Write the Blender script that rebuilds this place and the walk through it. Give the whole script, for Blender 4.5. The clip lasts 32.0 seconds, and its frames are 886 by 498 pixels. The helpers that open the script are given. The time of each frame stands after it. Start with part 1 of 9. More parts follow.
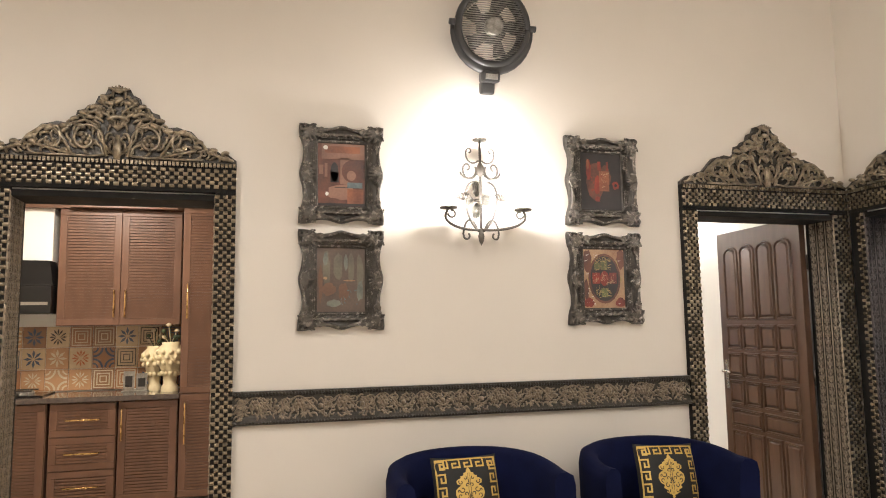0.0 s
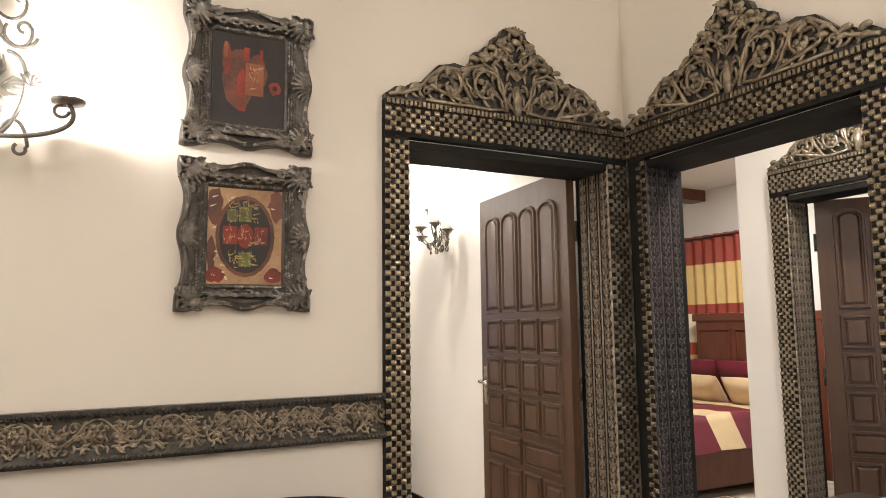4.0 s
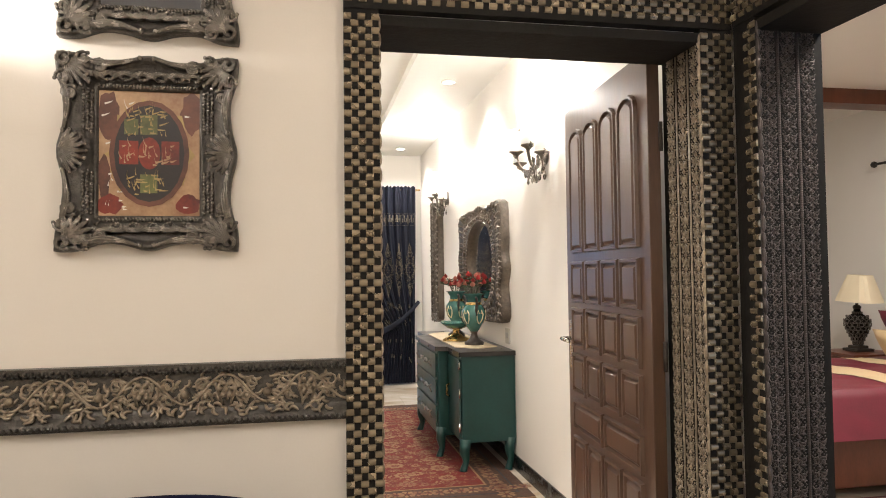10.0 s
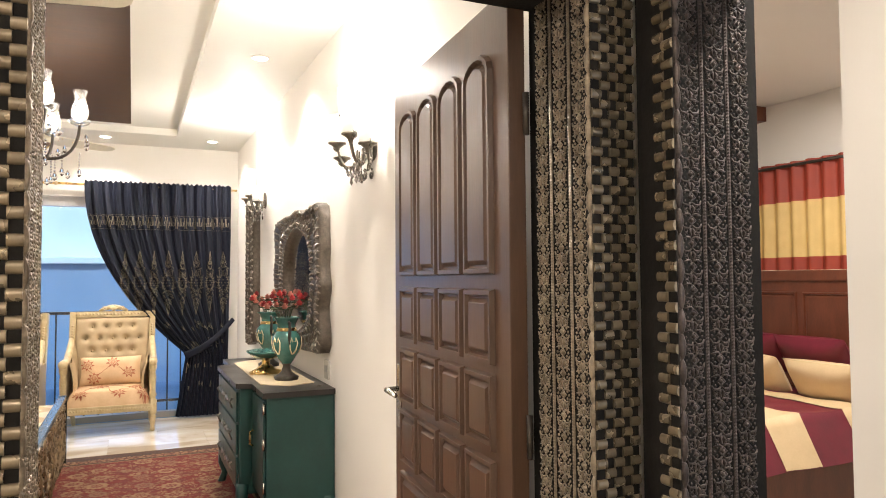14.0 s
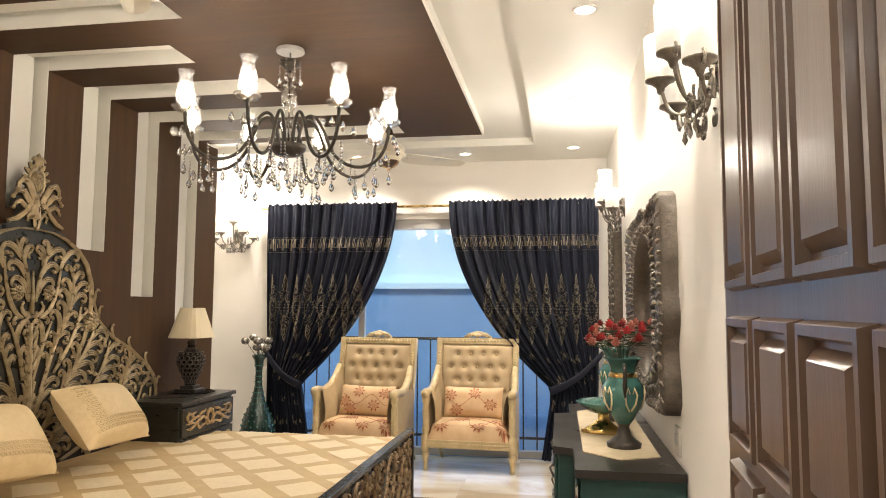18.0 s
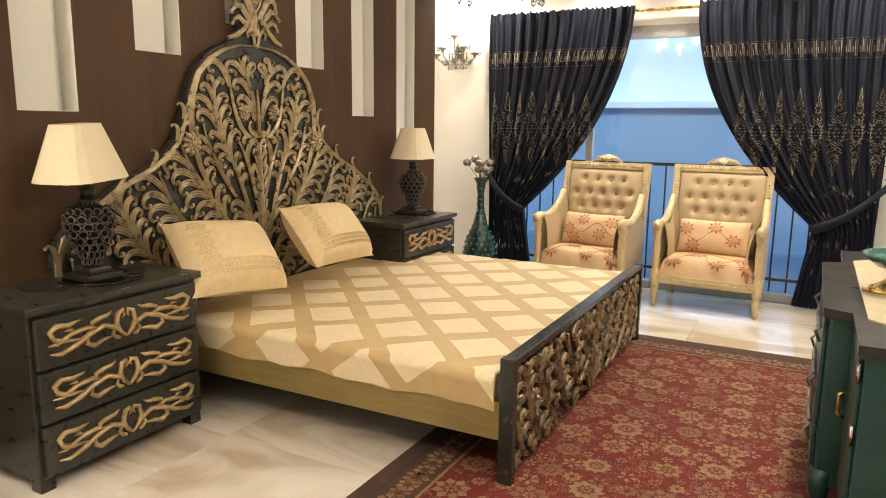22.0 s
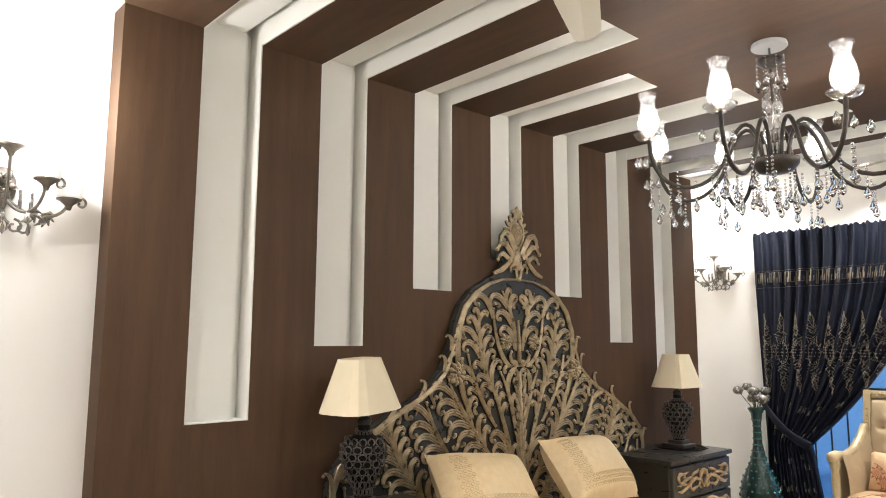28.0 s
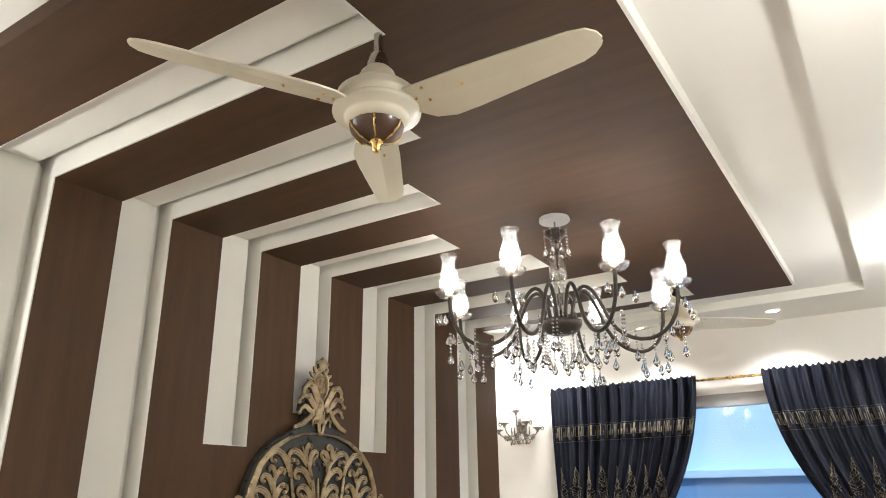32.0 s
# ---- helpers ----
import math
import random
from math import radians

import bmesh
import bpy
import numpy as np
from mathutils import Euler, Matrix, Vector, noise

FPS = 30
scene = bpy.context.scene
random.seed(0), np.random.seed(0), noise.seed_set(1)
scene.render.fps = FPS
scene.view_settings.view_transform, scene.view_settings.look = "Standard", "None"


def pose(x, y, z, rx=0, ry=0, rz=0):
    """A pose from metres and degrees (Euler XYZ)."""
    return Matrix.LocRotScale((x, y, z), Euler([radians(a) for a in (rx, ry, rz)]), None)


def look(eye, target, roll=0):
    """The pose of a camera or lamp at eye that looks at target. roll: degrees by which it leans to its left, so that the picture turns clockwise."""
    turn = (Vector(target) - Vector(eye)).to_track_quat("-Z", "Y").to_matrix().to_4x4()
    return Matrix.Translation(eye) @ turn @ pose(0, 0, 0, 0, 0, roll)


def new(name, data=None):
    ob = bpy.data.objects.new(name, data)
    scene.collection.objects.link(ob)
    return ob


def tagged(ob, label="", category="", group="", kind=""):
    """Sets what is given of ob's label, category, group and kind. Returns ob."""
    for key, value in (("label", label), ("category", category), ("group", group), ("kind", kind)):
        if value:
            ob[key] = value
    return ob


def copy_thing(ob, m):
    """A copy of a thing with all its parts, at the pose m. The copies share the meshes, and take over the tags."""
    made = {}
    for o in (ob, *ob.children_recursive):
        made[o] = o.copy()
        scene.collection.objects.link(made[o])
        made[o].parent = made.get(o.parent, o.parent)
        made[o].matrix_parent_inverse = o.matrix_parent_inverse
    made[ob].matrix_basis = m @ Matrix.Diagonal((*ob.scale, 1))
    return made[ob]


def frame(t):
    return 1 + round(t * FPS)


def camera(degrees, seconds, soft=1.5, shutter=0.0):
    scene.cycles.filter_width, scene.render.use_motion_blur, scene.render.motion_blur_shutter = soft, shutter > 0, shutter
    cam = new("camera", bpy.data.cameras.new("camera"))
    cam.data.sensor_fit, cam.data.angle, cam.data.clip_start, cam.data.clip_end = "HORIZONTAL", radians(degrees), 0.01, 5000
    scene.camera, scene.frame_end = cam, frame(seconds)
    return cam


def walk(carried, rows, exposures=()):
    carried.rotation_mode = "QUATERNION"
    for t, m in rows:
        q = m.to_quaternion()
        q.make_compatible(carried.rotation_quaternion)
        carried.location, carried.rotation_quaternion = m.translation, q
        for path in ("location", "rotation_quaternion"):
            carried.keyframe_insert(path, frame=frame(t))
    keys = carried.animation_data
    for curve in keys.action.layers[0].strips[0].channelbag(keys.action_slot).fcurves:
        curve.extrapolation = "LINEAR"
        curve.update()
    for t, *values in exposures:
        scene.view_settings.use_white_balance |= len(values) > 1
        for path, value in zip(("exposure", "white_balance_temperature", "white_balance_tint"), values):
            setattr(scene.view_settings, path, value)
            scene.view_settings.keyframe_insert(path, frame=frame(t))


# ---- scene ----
cam = camera(64.7, 32.0, soft=1.0)
PATH = [
    (0, (-0.021, -0.045, 1.426), (0.496, 1.876, 1.639), -0.8),
    (0.5, (0.082, 0.008, 1.387), (0.612, 1.926, 1.588), -1.1),
    (1, (0.316, 0.1, 1.36), (0.953, 1.987, 1.543), -1.5),
    (1.5, (0.598, 0.285, 1.359), (1.297, 2.152, 1.526), -1.4),
    (2, (0.862, 0.55, 1.376), (1.596, 2.404, 1.536), -1.1),
    (2.5, (1.15, 0.859, 1.349), (1.904, 2.704, 1.517), -1.0),
    (3, (1.35, 1.117, 1.348), (2.108, 2.958, 1.532), -0.7),
    (3.5, (1.426, 1.208, 1.345), (2.255, 3.017, 1.542), -0.6),
    (4, (1.424, 1.119, 1.346), (2.33, 2.888, 1.57), -0.7),
    (4.5, (1.359, 0.905, 1.324), (2.273, 2.669, 1.556), -0.7),
    (6.5, (0.998, 0.172, 1.31), (1.992, 1.895, 1.517), -0.6),
    (7, (1.025, 0.269, 1.311), (2.024, 1.991, 1.501), -0.5),
    (7.5, (1.103, 0.469, 1.323), (2.095, 2.196, 1.502), -0.5),
    (8, (1.243, 0.702, 1.326), (2.223, 2.437, 1.498), -0.8),
    (8.5, (1.471, 0.932, 1.342), (2.281, 2.752, 1.521), -1.0),
    (9, (1.759, 1.204, 1.356), (2.36, 3.102, 1.548), -1.2),
    (9.5, (2.071, 1.415, 1.349), (2.565, 3.341, 1.561), -1.2),
    (10, (2.331, 1.608, 1.34), (2.709, 3.571, 1.411), -0.7),
    (10.5, (2.515, 1.83, 1.34), (2.793, 3.788, 1.039), -0.3),
    (11, (2.656, 1.983, 1.333), (2.909, 3.94, 1.009), -0.4),
    (11.5, (2.798, 2.112, 1.375), (3.049, 4.069, 1.052), -0.1),
    (12, (2.775, 2.231, 1.413), (3.139, 4.17, 1.085), 0.2),
    (12.5, (2.715, 2.315, 1.427), (3.26, 4.21, 1.094), 0.1),
    (13, (2.68, 2.354, 1.418), (3.372, 4.206, 1.114), -0.1),
    (13.5, (2.675, 2.381, 1.416), (3.457, 4.222, 1.447), -0.5),
    (15.5, (2.703, 2.445, 1.398), (3.547, 4.254, 1.522), -0.8),
    (16, (2.854, 2.622, 1.387), (3.578, 4.483, 1.507), -0.9),
    (16.5, (3.049, 2.833, 1.381), (3.58, 4.757, 1.514), -0.6),
    (17, (3.145, 3.076, 1.395), (3.439, 5.049, 1.539), -0.0),
    (17.5, (3.23, 3.303, 1.388), (3.252, 5.297, 1.541), -0.2),
    (18, (3.272, 3.56, 1.398), (2.943, 5.526, 1.566), 0.3),
    (18.5, (3.247, 3.744, 1.398), (2.63, 5.638, 1.573), 0.7),
    (19, (3.198, 3.874, 1.412), (2.517, 5.754, 1.476), 0.8),
    (19.5, (3.18, 3.926, 1.42), (2.488, 5.779, 1.124), 0.9),
    (20, (3.189, 3.925, 1.436), (2.479, 5.765, 1.105), 0.9),
    (20.5, (3.189, 3.933, 1.437), (2.426, 5.75, 1.1), 0.9),
    (21, (3.179, 3.958, 1.426), (2.355, 5.748, 1.084), 0.8),
    (21.5, (3.16, 3.966, 1.415), (2.29, 5.734, 1.074), 0.9),
    (22, (3.163, 3.993, 1.406), (2.245, 5.736, 1.06), 0.7),
    (22.5, (3.173, 4.007, 1.398), (2.233, 5.739, 1.055), 0.7),
    (23, (3.154, 3.996, 1.409), (2.204, 5.721, 1.062), 0.8),
    (23.5, (3.093, 3.973, 1.399), (2.066, 5.653, 1.047), 0.9),
    (24, (3.051, 3.975, 1.404), (1.855, 5.54, 1.057), 0.9),
    (24.5, (3.032, 3.992, 1.397), (1.728, 5.469, 1.052), 0.7),
    (25, (3.034, 3.994, 1.396), (1.664, 5.419, 1.095), 0.6),
    (25.5, (3.022, 4.007, 1.412), (1.604, 5.417, 1.444), 0.5),
    (26, (3.015, 4.004, 1.434), (1.588, 5.38, 1.696), 0.4),
    (26.5, (3.018, 3.998, 1.451), (1.57, 5.351, 1.717), 0.5),
    (28.5, (3.068, 4.005, 1.478), (1.604, 5.342, 1.738), 0.2),
    (29, (3.081, 4.022, 1.478), (1.643, 5.389, 1.731), 0.1),
    (29.5, (3.061, 4.043, 1.463), (1.677, 5.464, 1.715), -0.1),
    (30, (3.079, 4.069, 1.472), (1.736, 5.523, 1.76), -0.2),
    (30.5, (3.085, 4.093, 1.48), (1.836, 5.544, 2.06), -0.4),
    (31, (3.099, 4.076, 1.49), (1.939, 5.544, 2.197), -0.6),
    (31.5, (3.124, 4.066, 1.493), (2.063, 5.61, 2.192), -0.8),
    (32, (3.109, 4.041, 1.494), (2.096, 5.632, 2.161), -0.8),
]
EXPOSURES = [
    (0.0, 0.09, 6100, 12), (2.0, 0.09, 6200, 12), (9.0, 0.12, 6300, 12), (11.0, 0.20, 6300, 12), (13.0, 0.24, 6500, 13), (15.5, 0.23, 6450, 11), (17.0, 0.18, 6450, 10),
    (18.0, -0.04, 6750, 11), (19.0, -0.10, 6750, 10), (20.0, 0.11, 6950, 10), (24.5, 0.14, 6900, 10), (25.0, 0.18, 6350, 10), (26.0, 0.11, 5850, 10), (29.0, 0.05, 5750, 10), (30.0, 0.03, 5750, 10), (31.0, -0.06, 5800, 10), (32.0, -0.10, 5850, 9),
]
walk(cam, [(t, look(eye, target, roll)) for t, eye, target, roll in PATH], EXPOSURES)

# ---- light ----
world = bpy.data.worlds.new("world")
scene.world = world
world.use_nodes = True
_wn = world.node_tree.nodes
_sky = _wn.new("ShaderNodeTexSky")
_sky.sky_type, _sky.sun_disc = "NISHITA", False
_sky.sun_elevation, _sky.sun_rotation = radians(45), radians(180)
world.node_tree.links.new(_sky.outputs[0], _wn["Background"].inputs[0])
_wn["Background"].inputs[1].default_value = 0.15
scene.view_settings.exposure = 0.0


def lamp(name, kind, m, watts, colour, size=0.1, size_y=None, spot=None):
    d = bpy.data.lights.new(name, kind)
    d.energy, d.color = watts, colour
    if kind == "AREA":
        d.shape, d.size = ("RECTANGLE", size) if size_y else ("DISK", size)
        if size_y:
            d.size_y = size_y
    else:
        d.shadow_soft_size = size
    if kind == "SPOT":
        d.spot_size, d.spot_blend = radians(spot), 0.6
    ob = new(name, d)
    ob.matrix_world = m
    return ob


NEUT = (1.0, 0.93, 0.83)
COOL = (0.32, 0.58, 1.0)
# daylight in the bedroom's window
lamp("window_daylight", "AREA", look((2.05, 10.40, 1.2), (2.0, 5.0, 0.9)), 14, COOL, 2.4, 2.0)
sun = lamp("sun", "SUN", look((0, 2, 8), (0, 9, 0)), 2.6, (0.72, 0.86, 1.0), 0.1)
sun.data.angle = radians(12)

# ---- materials ----
def mat(name, colour, colour2=None, rough=0.5, metal=0.0, scale=8.0, bump=0.1, fine=60.0, sheen=0.0, coat=0.0, stretch=(1, 1, 1), contrast=0.5, emit=0.0, jitter=0.0, spec=0.5):
    """A surface with colour and relief at two scales."""
    m = bpy.data.materials.new(name)
    m.use_nodes = True
    nt = m.node_tree
    n, ln = nt.nodes, nt.links.new
    b = n["Principled BSDF"]
    c2 = colour2 or tuple(c * 0.82 for c in colour)
    tc = n.new("ShaderNodeTexCoord")
    mp = n.new("ShaderNodeMapping")
    mp.inputs["Scale"].default_value = stretch
    ln(tc.outputs["Object"], mp.inputs[0])
    n1 = n.new("ShaderNodeTexNoise")
    n1.inputs["Scale"].default_value, n1.inputs["Detail"].default_value = scale, 6
    n2 = n.new("ShaderNodeTexNoise")
    n2.inputs["Scale"].default_value, n2.inputs["Detail"].default_value = fine, 3
    ln(mp.outputs[0], n1.inputs["Vector"]), ln(mp.outputs[0], n2.inputs["Vector"])
    add = n.new("ShaderNodeMath")
    add.operation = "MULTIPLY_ADD"
    add.inputs[1].default_value = 0.35
    ln(n2.outputs["Fac"], add.inputs[0]), ln(n1.outputs["Fac"], add.inputs[2])
    rp = n.new("ShaderNodeValToRGB")
    w = 0.5 * (1 - contrast) * 0.5
    rp.color_ramp.elements[0].position, rp.color_ramp.elements[1].position = 0.5 - w, 0.85 + w * 0.5
    rp.color_ramp.elements[0].color, rp.color_ramp.elements[1].color = (*c2, 1), (*colour, 1)
    ln(add.outputs[0], rp.inputs[0])
    out = rp.outputs[0]
    if jitter:
        oi = n.new("ShaderNodeObjectInfo")
        hs = n.new("ShaderNodeHueSaturation")
        mr = n.new("ShaderNodeMapRange")
        mr.inputs[3].default_value, mr.inputs[4].default_value = 1 - jitter, 1 + jitter
        ln(oi.outputs["Random"], mr.inputs[0]), ln(mr.outputs[0], hs.inputs["Value"]), ln(out, hs.inputs["Color"])
        out = hs.outputs[0]
    ln(out, b.inputs["Base Color"])
    b.inputs["Roughness"].default_value, b.inputs["Metallic"].default_value = rough, metal
    rr = n.new("ShaderNodeMapRange")
    rr.inputs[3].default_value, rr.inputs[4].default_value = max(0.02, rough - 0.1), min(1, rough + 0.1)
    ln(n1.outputs["Fac"], rr.inputs[0]), ln(rr.outputs[0], b.inputs["Roughness"])
    b.inputs["Specular IOR Level"].default_value = spec
    if sheen:
        b.inputs["Sheen Weight"].default_value, b.inputs["Sheen Roughness"].default_value = sheen, 0.4
        b.inputs["Sheen Tint"].default_value = (*colour, 1)
    if coat:
        b.inputs["Coat Weight"].default_value, b.inputs["Coat Roughness"].default_value = coat, 0.15
    if bump:
        bp = n.new("ShaderNodeBump")
        bp.inputs["Strength"].default_value, bp.inputs["Distance"].default_value = bump, 0.01
        ln(add.outputs[0], bp.inputs["Height"]), ln(bp.outputs[0], b.inputs["Normal"])
    if emit:
        b.inputs["Emission Color"].default_value, b.inputs["Emission Strength"].default_value = (*colour, 1), emit
    return m


def glass(name, rough=0.02, colour=(1, 1, 1)):
    m = bpy.data.materials.new(name)
    m.use_nodes = True
    b = m.node_tree.nodes["Principled BSDF"]
    b.inputs["Base Color"].default_value = (*colour, 1)
    b.inputs["Transmission Weight"].default_value, b.inputs["Roughness"].default_value = 1.0, rough
    b.inputs["IOR"].default_value = 1.45
    return m


def thin_glass(name, base=0.03, edge=0.45, haze=0.0):
    """Thin clear glass: see-through with a gloss at its edges."""
    m = bpy.data.materials.new(name)
    m.use_nodes = True
    n, ln = m.node_tree.nodes, m.node_tree.links.new
    tr, gl, fr, mx = n.new("ShaderNodeBsdfTransparent"), n.new("ShaderNodeBsdfGlossy"), n.new("ShaderNodeLayerWeight"), n.new("ShaderNodeMixShader")
    half = n.new("ShaderNodeMath")
    half.operation, half.inputs[1].default_value = "MULTIPLY_ADD", edge
    half.inputs[2].default_value = base
    gl.inputs["Roughness"].default_value = 0.03
    fr.inputs[0].default_value = 0.25
    clear = tr
    if haze:
        tl, clear = n.new("ShaderNodeBsdfTranslucent"), n.new("ShaderNodeMixShader")
        clear.inputs[0].default_value = haze
        ln(tr.outputs[0], clear.inputs[1]), ln(tl.outputs[0], clear.inputs[2])
    ln(fr.outputs["Facing"], half.inputs[0])
    ln(half.outputs[0], mx.inputs[0]), ln(clear.outputs[0], mx.inputs[1]), ln(gl.outputs[0], mx.inputs[2])
    ln(mx.outputs[0], n["Material Output"].inputs[0])
    return m


def marble(name):
    m = mat(name, (0.78, 0.73, 0.66), (0.66, 0.58, 0.48), 0.06, 0, 1.1, 0.0, 14, contrast=0.1)
    nt = m.node_tree
    n, ln = nt.nodes, nt.links.new
    b = n["Principled BSDF"]
    tc = n.new("ShaderNodeTexCoord")
    oi = n.new("ShaderNodeObjectInfo")
    mul = n.new("ShaderNodeVectorMath")
    mul.operation = "MULTIPLY_ADD"
    mul.inputs[1].default_value = (40, 40, 40)
    ln(oi.outputs["Random"], mul.inputs[0]), ln(tc.outputs["Object"], mul.inputs[2])
    mp = n.new("ShaderNodeMapping")
    mp.inputs["Rotation"].default_value, mp.inputs["Scale"].default_value = (0, 0, 0.8), (0.8, 2.0, 1)
    ln(mul.outputs[0], mp.inputs[0])
    nz = n.new("ShaderNodeTexNoise")
    nz.inputs["Scale"].default_value, nz.inputs["Detail"].default_value, nz.inputs["Distortion"].default_value = 0.95, 8, 2.0
    ln(mp.outputs[0], nz.inputs["Vector"])
    rp = n.new("ShaderNodeValToRGB")
    e = rp.color_ramp.elements
    e[0].position, e[0].color = 0.36, (0.44, 0.355, 0.26, 1)
    e[1].position, e[1].color = 0.66, (0.66, 0.61, 0.54, 1)
    k = e.new(0.48)
    k.color = (0.57, 0.505, 0.42, 1)
    ln(nz.outputs["Fac"], rp.inputs[0]), ln(rp.outputs[0], b.inputs["Base Color"])
    return m


def bulb_mat(name, colour, strength):
    m = bpy.data.materials.new(name)
    m.use_nodes = True
    b = m.node_tree.nodes["Principled BSDF"]
    b.inputs["Base Color"].default_value = (*colour, 1)
    b.inputs["Emission Color"].default_value, b.inputs["Emission Strength"].default_value = (*colour, 1), strength
    return m


